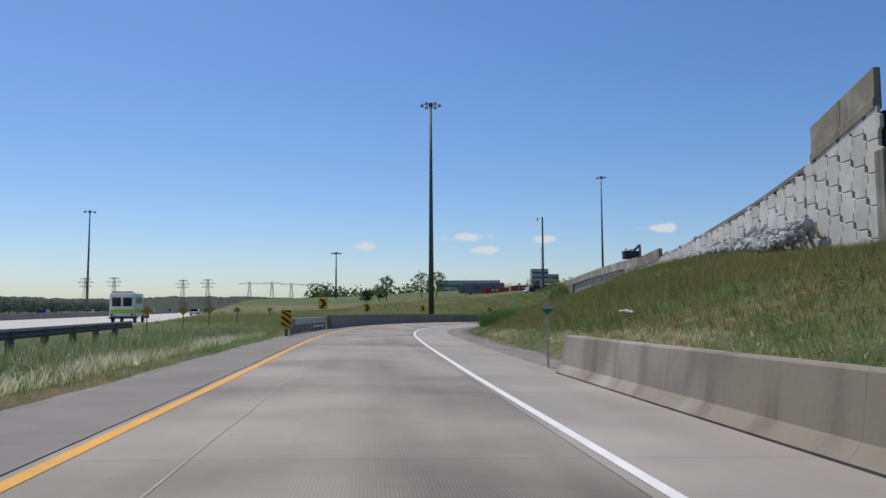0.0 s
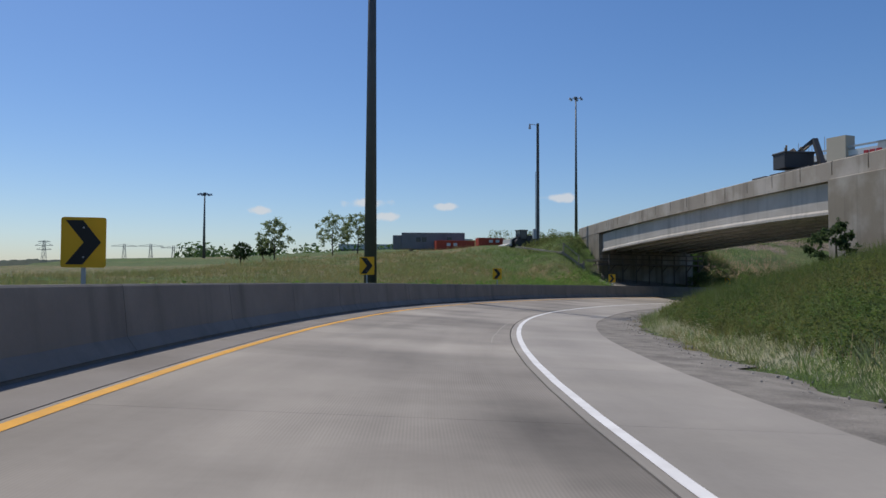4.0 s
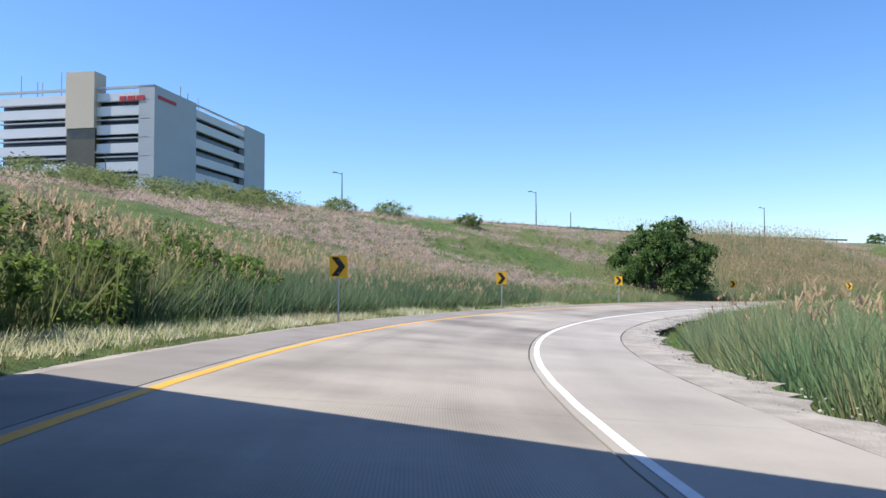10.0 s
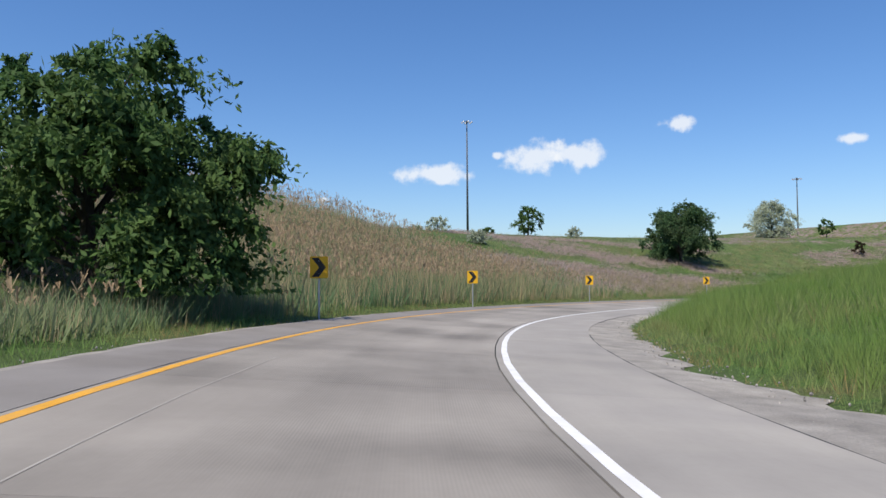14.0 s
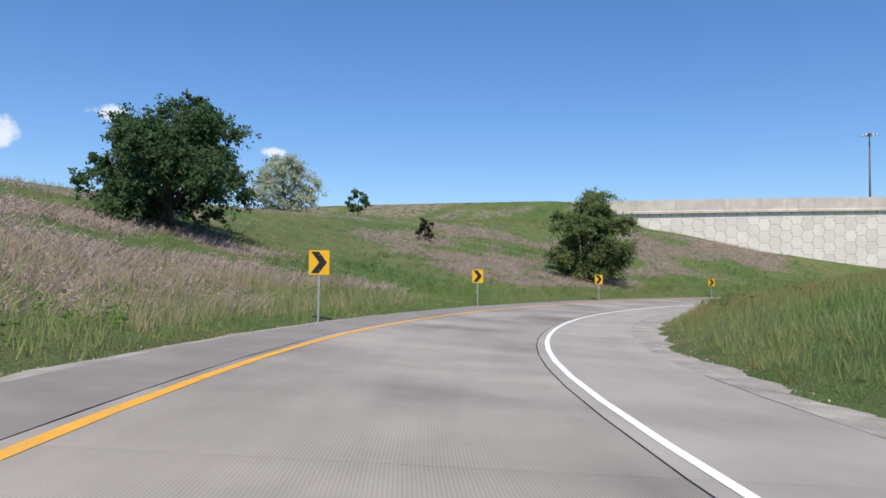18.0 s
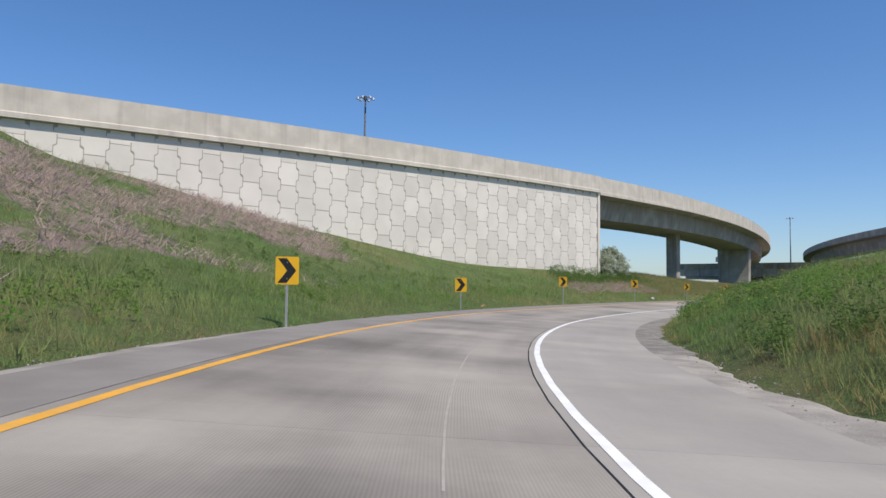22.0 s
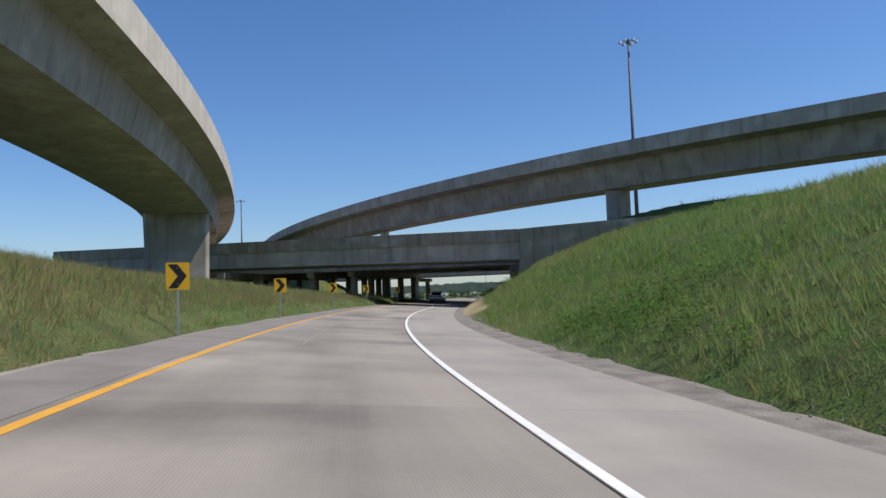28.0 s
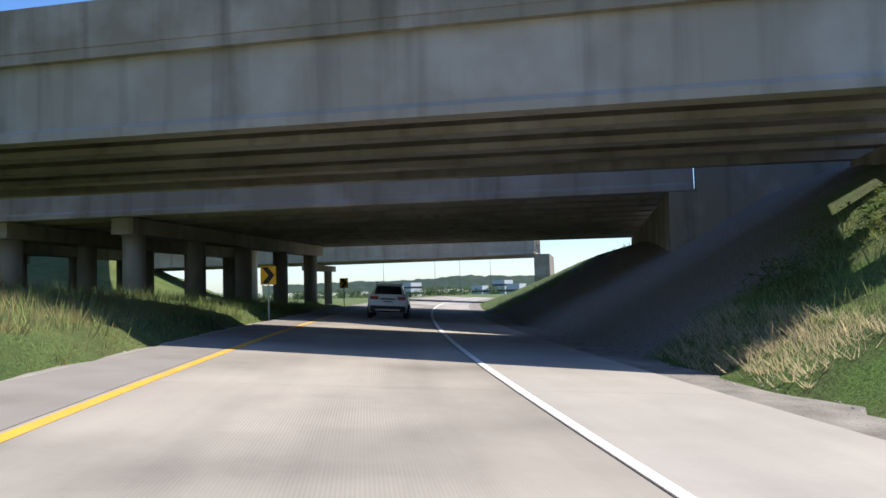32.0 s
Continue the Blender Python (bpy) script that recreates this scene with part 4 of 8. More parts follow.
for i in range(0, 56, 4):
    sweep("coping", stW[i:i + 5], [(-.16, -.1), (-.16, .22), (-.04, .3), (-.02, 1.92), (.3, 1.92), (.5, .22), (.5, -.1)], M_COPING, wall, "stained parapet and coping")
sweep("approach_deck", stW, [(.5, .1), (11.3, .1), (11.3, -.4), (.5, -.4)], M_ASPHALT, wall)
bm = bmesh.new()
vs = []
for zz in (-2, 9.8):
    for s, o in ((-.35, .05), (.1, .05), (.1, 11.3), (-.35, 11.3)):
        x, y, _ = e_place(s, o)
        vs.append(bm.verts.new((x, y, zz)))
for f in ((0, 1, 2, 3), (4, 5, 6, 7), (0, 1, 5, 4), (1, 2, 6, 5), (2, 3, 7, 6), (3, 0, 4, 7)):
    bm.faces.new([vs[i] for i in f])
part("end_wall", bm, M_CONC_LIGHT, wall, "pale concrete end pillar")


def panel_mesh(w, h, notch, thick=0.16):
    """One interlocking wall panel with scalloped sides, standing in x and z, its face towards -y."""
    g = 0.028
    hw, hh = w / 2 - g, h / 2 - g
    side = [(hw - notch, hh), (hw - notch, hh * .55), (hw + notch, hh * .38), (hw + notch, -hh * .38), (hw - notch, -hh * .55), (hw - notch, -hh)]
    pts = side + [(-x, -z) for x, z in side]
    v, f = [], []
    n = len(pts)
    for k, (ins, y) in enumerate(((0.0, 0.0), (0.0, -thick + .03), (0.035, -thick))):
        for x, z in pts:
            v.append((x - math.copysign(ins, x), y, z - math.copysign(ins, z) * (1 if abs(abs(z) - hh) < 1e-6 else 0.3)))
    f.append(tuple(range(n)))
    for k in (0, 1):
        for i in range(n):
            j = (i + 1) % n
            f.append((k * n + i, k * n + j, (k + 1) * n + j, (k + 1) * n + i))
    f.append(tuple(2 * n + i for i in reversed(range(n))))
    me = bpy.data.meshes.new("panel")
    me.from_pydata(v, [], [q[::-1] for q in f])
    me.update()
    return me


def tile_wall(parent, place, s0, s1, top, bottom, me, w, h, limit=300):
    """Panels in staggered columns between s0 and s1. place(s) gives x, y and the turn of the wall's face."""
    n, col = 0, 0
    s = s1 - w / 2
    while s > s0 and n < limit:
        z_top, z_bot = top(s), bottom(s)
        z = z_top - 0.12 - (h / 2 if col % 2 == 0 else h)
        if col % 2:
            z += h * 0.0
        while z > z_bot - h * 0.9 and n < limit:
            x, y, turn = place(s)
            ob = new("panel", me)
            ob.parent = parent
            ob.matrix_world = Matrix.Translation((x, y, z)) @ pose(0, 0, 0, 0, 0, turn)
            n += 1
            z -= h
        if col % 2:
            x, y, turn = place(s)
            ob = new("top_panel", me)
            ob.parent = parent
            ob.matrix_world = Matrix.Translation((x, y, z_top - 0.12 - h * .25)) @ pose(0, 0, 0, 0, 0, turn) @ Matrix.Diagonal((1, 1, 0.5, 1))
        s -= w
        col += 1


def place_e(s):
    x, y, h = e_place(s, 0.2)
    return x, y, h + 180


pm = panel_mesh(1.6, 1.8, 0.11)
pm.materials.append(M_CONC_LIGHT)
tile_wall(wall, place_e, -66, -0.4, lambda s: grade_e(s), lambda s: gz1(*e_place(s, -0.3)[:2]), pm, 1.6, 1.8)

# ---- broken retaining wall beside the ramp's start ----
wall2 = thing("old_retaining_wall", "weathered panel retaining wall, its parapet partly broken away above rubble", "wall", kind="structure")


def top2(y):
    return float(np.interp(y, [42, 50, 52, 64, 80, 97, 102], [13.2, 11.4, 10.5, 8.9, 7.6, 6.7, 6.5]))


M_OLDPANEL = mat("old_panel_concrete", (0.72, 0.685, 0.63), 0.92, var=0.12, scale=1.2, fine=16.0, bump=0.25, tint=(0.50, 0.46, 0.40), tint_scale=0.5, tint_amount=0.5, streak=0.35, obj_random=0.2)
st2 = [((25.0, y, top2(y)), (-1.0, 0.0)) for y in np.linspace(42.4, 101.5, 30)]
sweep("wall_core", st2, [(-0.6, -9), (-0.1, -9), (-0.1, -.5), (-0.6, -.5)], M_SEAL, wall2, "dark backing behind the panel joints")
pm2 = panel_mesh(1.5, 1.9, 0.13, 0.2)
pm2.materials.append(M_OLDPANEL)
tile_wall(wall2, lambda s: (25.05, s, -90), 42.6, 100.5, top2, lambda s: gz1(24.5, s), pm2, 1.5, 1.9)
for y0, y1 in ((42.4, 46.2), (46.25, 50.0)):
    st = [((25.0, y, top2(y)), (-1.0, 0.0)) for y in (y0, (y0 + y1) / 2, y1)]
    sweep("parapet_panel", st, [(0.22, -.3), (0.22, .25), (.12, .35), (.1, 2.1), (-.3, 2.1), (-.3, -.3)], M_CONC, wall2, "stained parapet block")
for y0, y1 in ((86.0, 91.0), (91.05, 95.95)):
    st = [((25.0, y, top2(y) - .1), (-1.0, 0.0)) for y in (y0, (y0 + y1) / 2, y1)]
    sweep("parapet_panel", st, [(0.2, -.3), (0.18, 1.0), (-.2, 1.0), (-.3, -.3)], M_CONC, wall2, "stained parapet block")
bm = bmesh.new()
box(bm, 24.75, 41.6, 2.0, 38.6, 42.5, 10.3, .04)
part("abutment", bm, M_CONC, wall2, "concrete abutment under the flyover's end")
st3 = [((38.8, y, highway_z(y) - .1), (1.0, 0.0)) for y in np.linspace(42.4, 101, 30)]
sweep("far_wall", st3, [(0, -9), (.3, -9), (.3, 1.1), (0, 1.1)], M_CONC, wall2, "plain far side wall")
sta = [((25.4, float(y), float(highway_z(y)) - .2), (-1.0, 0.0)) for y in np.linspace(42.4, 102, 30)]
sweep("approach_deck", sta, [(0, 0), (-13.4, 0), (-13.4, -.3), (0, -.3)], M_ASPHALT, wall2)


def chunk_mesh(seed, rng):
    bm = bmesh.new()
    bmesh.ops.create_icosphere(bm, subdivisions=1, radius=1.0)
    for v in bm.verts:
        v.co *= 0.65 + 0.5 * rng.rand()
        v.co.z *= 0.75
    me = bpy.data.meshes.new("chunk")
    bm.to_mesh(me)
    bm.free()
    return [v.co.copy() for v in me.vertices], [tuple(p.vertices) for p in me.polygons]


def rubble(name, label, place, n, r0, r1, material, seed):
    """A heap of broken pieces; place(rng) gives x, y and a lift over the ground."""
    rng = np.random.RandomState(seed)
    kinds = [chunk_mesh(i, rng) for i in range(6)]
    v, f = [], []
    for i in range(n):
        x, y, lift = place(rng)
        r = r0 + (r1 - r0) * rng.rand() ** 2
        q = Euler(rng.rand(3) * 6.28).to_matrix()
        z = gz1(x, y) + lift
        cv, cf = kinds[i % 6]
        b = len(v)
        v += [tuple(q @ c * r + Vector((x, y, z))) for c in cv]
        f += [tuple(k + b for k in p) for p in cf]
    ob = mesh_ob(name, v, f, material)
    return tagged(ob, label, "rubble", kind="stuff")


M_RUBBLE = mat("broken_concrete", (0.42, 0.41, 0.39), 0.95, var=0.25, scale=2.0, fine=20.0, bump=0.4, island=0.5)
M_RIPRAP = mat("riprap_stone", (0.36, 0.34, 0.31), 0.95, var=0.3, scale=2.0, fine=20.0, bump=0.4, island=0.6)


def heap(rng):
    y = 49 + 34 * rng.rand() ** 1.1
    k = rng.rand()
    return 24.7 - k * 3.6, y, .35 + (1 - k) * max(0.4, 1.7 - (y - 50) * .05) * rng.rand()


rubble("rubble_pile", "heap of broken pale concrete at the wall's foot", heap, 1500, 0.12, 0.5, M_RUBBLE, 21)


def crumbs(rng):
    y = 50.5 + 36 * rng.rand()
    x = 25.05 + .5 * rng.rand()
    return x, y, top2(y) - gz1(x, y) - .05 + .12 * rng.rand()


rubble("wall_rubble", "broken lumps along the old wall's torn top edge", crumbs, 150, 0.1, 0.34, M_RUBBLE, 25)


def at_ramp(u, l):
    x, y, _ = at(u, l)
    return x, y


def riprap_right(rng):
    u, l = 8.75 + 1.0 * rng.rand(), -6.2 - 4 * rng.rand() ** 1.6
    return (*at_ramp(u, l), 0.05)


rubble("riprap", "grey riprap stones on the bank under the overpass", riprap_right, 260, 0.04, 0.11, M_RIPRAP, 22)


def riprap_lit(rng):
    u, l = 8.45 + 0.35 * rng.rand(), -6.2 - 2.6 * rng.rand() ** 1.4
    return (*at_ramp(u, l), 0.04)


rubble("riprap", "pale broken stones at the edge of the overpass's shade", riprap_lit, 190, 0.04, 0.13, M_RUBBLE, 27)


def riprap_left(rng):
    u, l = 8.82 + 0.2 * rng.rand(), 4.5 + 1.6 * rng.rand()
    return (*at_ramp(u, l), 0.05)


rubble("riprap", "small heap of white stones behind the barrier", riprap_left, 140, 0.06, 0.2, M_RUBBLE, 23)


def riprap_end(rng):
    u, l = 30.4 + 0.5 * rng.rand(), -6.2 - .8 * rng.rand()
    return (*at_ramp(u, l), 0.03)


rubble("stones", "scattered white stones in the grass beside the shoulder", riprap_end, 110, 0.02, 0.05, M_RUBBLE, 24)


M_VERGE_STONE = mat("loose_pale_stone", (0.34, 0.315, 0.28), 0.95, var=0.25, scale=2.0, fine=20.0, bump=0.3, island=0.7)


def verge_stones(rng):
    u = 33.5 * rng.rand()
    l = -5.15 - 1.3 * rng.rand() ** 1.3 if rng.rand() < .75 or u < 10.6 else 4.15 + .7 * rng.rand()
    x, y, z = at(u, l)
    return x, y, z - .035 - gz1(x, y)


rubble("verge_stones", "loose pale stones on the gravel verges", verge_stones, 9000, 0.008, 0.032, M_VERGE_STONE, 26)


# ---- barriers ----
BARRIER = [(0, 0), (0, .08), (-.02, .1), (.12, .3), (.2, 1.02), (.22, 1.05), (.42, 1.05), (.44, 1.02), (.46, 0)]
# the shade on this barrier's face is part of its dark grey
bar_l = thing("concrete_barrier", "long concrete barrier along the bend's outside, shade in its grey", "barrier", kind="structure")
us = steps(3.46, 10.47, 0.33)
for a, b in zip(us, us[1:]):
    st = along(a + .0006, b - .0006, 3.5, .06)
    lift = 1.0 if b < 10.3 else 0.9
    sweep("barrier_segment", st, [(x, z * lift - .05) for x, z in BARRIER], M_BARRIER, bar_l)
# sunlight on this barrier's face is put in as a paler concrete
bar_r = thing("concrete_barrier", "concrete barrier ending beside the right shoulder, sunlight in its pale tone", "barrier", kind="structure")
us = steps(-4, 1.0, 0.33)
for a, b in zip(us, us[1:]):
    st = [(p, (-n[0], -n[1])) for p, n in along(a + .0001, b - .0001, -4.12, .08)]
    sweep("barrier_segment", st, [(x, z * .81 - .05) for x, z in BARRIER], M_CONC, bar_r)

# guide rail with box beam, before the barrier
rail = thing("guide_rail", "galvanised guide rail on wooden posts", "guide rail")
W_BEAM = [(0, .55), (-.05, .58), (-.05, .64), (0, .68), (0, .72), (-.05, .76), (-.05, .83), (0, .86), (.03, .86), (.03, .55)]
M_GREYPOST = mat("grey_weathered_post", (0.26, 0.245, 0.22), .9, var=.25, scale=4.0, fine=30.0, bump=.3)
sweep("rail_beam", along(2.52, 3.47, 3.95, .05), [(-x, z - .06) for x, z in W_BEAM], M_GALV, rail, "ribbed steel rail")
# a separate, paler strip along the top of the beam
sweep("top_rail", along(2.52, 3.47, 3.99, .05), [(-.07, .80), (-.07, .835), (.07, .835), (.07, .80)], mat("pale_edge_steel", (0.62, 0.62, 0.60), .45, .5, var=.1, bump=0), rail, "pale flat top edge of the rail")
sweep("lower_rail", along(3.06, 3.44, 4.0, .05), [(-.05, .2), (-.05, .3), (.05, .3), (.05, .2)], M_GALV, rail, "lower steel channel")
for u in steps(2.55, 3.44, 0.127):
    x, y, z = at(u, 4.12)
    bm = bmesh.new()
    box(bm, x - .1, y - .1, z - .5, x + .1, y + .1, z + .78, .01)
    part("post", bm, M_GREYPOST, rail)
sweep("end_terminal", along(2.36, 2.52, 4.02, .05), [(-.03, .34), (-.04, .52), (-.03, .7), (.03, .7), (.04, .52), (.03, .34)], mat("dull_terminal_steel", (0.24, 0.245, 0.25), .6, .3, var=.1, bump=0), rail, "dull grey end terminal")

haz = thing("hazard_marker", "striped black and yellow hazard marker on a post", "road sign")
x, y, z = at(2.34, 4.0)
haz.matrix_world = Matrix.Translation((x, y, z))
bm = bmesh.new()
box(bm, -.24, -.02, .35, .24, .0, 1.25, .004)
part("panel", bm, M_SIGN_Y, haz, "yellow panel")
for k in range(-1, 4):
    z0 = .22 + k * .3
    pts = [(-.23, z0 + .34), (.23, z0), (.23, z0 + .14), (-.23, z0 + .48)]
    pts = [(px_, min(1.23, max(.37, pz_))) for px_, pz_ in pts]
    if max(p[1] for p in pts) - min(p[1] for p in pts) > .05:
        mesh_ob("stripe", [(a, -.024, b) for a, b in pts], [(0, 1, 2, 3)], M_SIGN_K, haz, "black slanted stripe")
bm = bmesh.new()
box(bm, -.06, 0, -.4, .06, .1, .6)
part("post", bm, M_WOODPOST, haz)

# slabs of the lane and the right shoulder, with open joints
slab_us = steps(-4, 39, 0.34)
for i, (a, b) in enumerate(zip(slab_us, slab_us[1:])):
    ribbon("lane_slab", a + .0002, b - .0002, beside(JOINT_L, .012), beside(EDGE_L, -.015), 0.0, M_SLAB, road, depth=.03, du=.18)
    ribbon("shoulder_slab", a + .0002, b - .0002, beside(GRAVEL_L), beside(JOINT_L, -.002 if b < 3.2 else -.014), 0.0, M_SHOULDER, road, depth=.03, du=.18)

# open crack where the shoulder slab meets the gravel
for a, b in ((9.6, 12.2), (12.5, 15.6), (16.2, 17.4), (18.0, 18.9)):
    us = steps(a, b, .03)
    v = []
    for u in us:
        l = beside(GRAVEL_L, -.03)(u) + .05 * noise.noise((u * 7, 3, 2))
        w = .015 + .016 * noise.noise((u * 11, 8, 2))
        v += [at(u, l - w, -.006), at(u, l + w, -.006)]
    mesh_ob("edge_crack", v, [(2 * i + 2, 2 * i + 3, 2 * i + 1, 2 * i) for i in range(len(us) - 1)], M_SEAL, road, "dark crack along the slab edge")

# sealed cracks along the lane
M_WORNSEAL = mat("worn_filler", (0.365, 0.337, 0.295), .9, var=.2, scale=3.0, fine=20.0, bump=0)
for a, b, l0, l1 in ((0.2, 1.1, 1.31, 1.31), (2.1, 3.2, .48, .62), (5.1, 5.8, -1.7, -1.95), (6.3, 7.1, .9, .7), (11.1, 11.8, 1.33, 1.33), (12.3, 12.9, -.6, -.7), (14.1, 14.8, 1.45, 1.45), (17.4, 18.1, .8, .6),
                     (20.2, 20.9, 1.2, 1.25), (22.3, 23.0, -.9, -1.0), (25.25, 25.95, -1.19, -1.19), (26.1, 26.95, -1.37, -1.37), (29.1, 29.8, .67, .67), (30.6, 31.4, 1.2, 1.2)):
    us = steps(a, b, .04)
    v = []
    for i, u in enumerate(us):
        l = l0 + (l1 - l0) * i / (len(us) - 1) + .03 * noise.noise((u * 6, l0, 2))
        v += [at(u, l - .011, .004), at(u, l + .011, .004)]
    mesh_ob("sealed_crack", v, [(2 * i + 2, 2 * i + 3, 2 * i + 1, 2 * i) for i in range(len(us) - 1)], M_WORNSEAL, road, "pale worn crack filler")

# ---- chevron signs ----
def chevron_sign():
    s = thing("chevron_sign", "yellow road sign with a black chevron on a steel post", "road sign", group="chevron signs round the bend")
    bm = bmesh.new()
    w, h, r = 0.31, 0.375, 0.04
    pts = []
    for cx, cz, a0 in ((w - r, h - r, 0), (-w + r, h - r, 90), (-w + r, -h + r, 180), (w - r, -h + r, 270)):
        for k in range(4):
            a = math.radians(a0 + 30 * k)
            pts.append((cx + r * math.cos(a), cz + r * math.sin(a)))
    f = [bm.verts.new((x, -0.03, z + 1.72)) for x, z in pts]
    b = [bm.verts.new((x, -0.026, z + 1.72)) for x, z in pts]
    bm.faces.new(f)
    bm.faces.new(b[::-1])
    for i in range(len(pts)):
        j = (i + 1) % len(pts)
        bm.faces.new((f[i], b[i], b[j], f[j]))
    part("panel", bm, M_SIGN_Y, s, "yellow reflective panel")
    c = [(-.25, .33), (-.01, .33), (.24, 0), (-.01, -.33), (-.25, -.33), (.0, 0)]
    mesh_ob("chevron", [(x, -0.034, z + 1.72) for x, z in c], [(0, 5, 2, 1), (5, 4, 3, 2)], M_SIGN_K, s, "black chevron")
    bm = bmesh.new()
    for x0, x1, y0, y1 in ((-.03, .03, -.02, -.014), (-.03, -.024, -.014, .03), (.024, .03, -.014, .03)):
        box(bm, x0, y0, -0.4, x1, y1, 2.02)
    part("post", bm, M_GALV, s, "galvanised channel post")
    for z in (1.5, 1.94):
        bm = bmesh.new()
        bar(bm, (0, -0.05, z), (0, 0.0, z), 0.014, seg=6)
        part("bolt", bm, M_GALV, s)
    return s


def facing(x, y, z, tx, ty):
    """A pose at x, y, z whose front (-y) looks towards tx, ty."""
    return Matrix.Translation((x, y, z)) @ pose(0, 0, 0, 0, 0, math.degrees(math.atan2(tx - x, -(ty - y))))


SIGNS = [(-8.4, 52.7), (-7.4, 73.6), (-2.5, 93.4), (6.95, 111.8), (21.0, 127.7), (38.9, 139.9), (58.3, 147.3), (78.9, 149.2), (99.2, 146.6), (118.8, 139.2),
         (135.0, 127.9), (148.2, 113.1), (158.4, 94.3), (163.45, 74.6), (163.7, 53.4), (159.0, 32.9), (150.0, 14.4), (138.0, -2.3), (124.6, -17.6), (110.6, -32.2),
         (97.2, -45.0), (83.1, -57.1), (67.7, -68.8), (51.1, -80.7), at(33.75, 4.4)[:2], at(35.2, 4.4)[:2]]
SIGN_Z = [1.79, 1.49, 1.42, 1.15, .82, .48, .29, -.12, -.34, -.77, -1.12, -1.42, -1.61, -1.85, -1.88, -1.98, -2.1, -1.57, -1.43, -1.5, -1.5, -1.47, -1.4, -1.31, -1.3, -1.3]
sign0 = chevron_sign()
for i, (x, y) in enumerate(SIGNS):
    k = int(((RP[:, 0] - x) ** 2 + (RP[:, 1] - y) ** 2).argmin())
    u = US[k] - 1.6
    tx, ty, _ = at(u, 0)
    m = facing(x, y, SIGN_Z[i] - 1.72, tx, ty)
    if i == 0:
        sign0.matrix_world = m
    else:
        copy_thing(sign0, m)


# ---- high-mast lights and lamp posts ----
def high_mast(x, y, z0, z1, r=0.3, ring=1.3):
    t = thing("high_mast_light", "tall dark tapered steel mast with a ring of floodlights", "street light", Matrix.Translation((x, y, z0)), group="high-mast lights")
    h = z1 - z0
    bm = bmesh.new()
    bar(bm, (0, 0, -1), (0, 0, h), r, r * .38, 12)
    part("mast", bm, M_MAST, t, smooth=True)
    bm = bmesh.new()
    bar(bm, (0, 0, h - .5), (0, 0, h + .15), .32, .28, 10)
    for k in range(6):
        a = math.radians(60 * k)
        bar(bm, (0, 0, h - .1), (ring * math.cos(a), ring * math.sin(a), h - .15), .04, seg=6)
    part("head_frame", bm, M_MAST, t)
    for k in range(6):
        a = math.radians(60 * k)
        bm = bmesh.new()
        c, s_ = math.cos(a), math.sin(a)
        bar(bm, (ring * c, ring * s_, h - .42), (ring * c, ring * s_, h - .05), .30, .17, 8)
        part("floodlight", bm, M_GALV, t)
    return t


def lamp_post(x, y, z0, z1, turn, arm=2.0):
    t = thing("lamp_post", "slim grey lamp post with a short arm", "street light", Matrix.Translation((x, y, z0)) @ pose(0, 0, 0, 0, 0, turn), group="lamp posts on the crest")
    h = z1 - z0
    bm = bmesh.new()
    bar(bm, (0, 0, -1), (0, 0, h), .13, .07, 8)
    part("pole", bm, M_MAST, t)
    bm = bmesh.new()
    bar(bm, (0, 0, h - .25), (arm, 0, h), .045, seg=6)
    part("arm", bm, M_MAST, t)
    bm = bmesh.new()
    box(bm, arm - .35, -.16, h - .1, arm + .4, .16, h + .08, .03)
    part("luminaire", bm, M_GALV, t)
    return t


for x, y, z1, r in ((-1.7, 110.0, 31.8, .42), (46.2, 216.4, 39.3, .36), (-31.7, 222.9, 18.0, .34), (-85.6, 181.0, 25.3, .34), (280.5, 77.9, 40.5, .36),
                    (288.1, -36.3, 30.0, .34), (147.2, -72.8, 30.6, .34), (-6.8, -74.2, 38.5, .40), (-35.8, -211.8, 28.8, .34)):
    high_mast(x, y, gz1(x, y), z1, r)
for x, y in ((172.5, 171.5), (192, 155.5), (205, 146.0)):
    post = thing("utility_post", "slim bare post beside the guide rail", "post", Matrix.Translation((x, y, gz1(x, y))), group="posts on the crest")
    bm = bmesh.new()
    bar(bm, (0, 0, -1), (0, 0, 4.0), .1, .07, 8)
    part("pole", bm, M_MAST, post)
    bm = bmesh.new()
    bar(bm, (0, 0, 4.0), (0, 0, 4.12), .09, .05, 8)
    part("cap", bm, M_GALV, post)
for x, y, z0, z1, turn in ((137.7, 199.2, 10.5, 17.0, 140), (167.3, 176.5, 8.3, 15.8, 140), (214, 140, 8, 15.2, 140), (120, 232, 11, 20, 140)):
    lamp_post(x, y, min(z0, gz1(x, y)), z1, turn, 1.2)


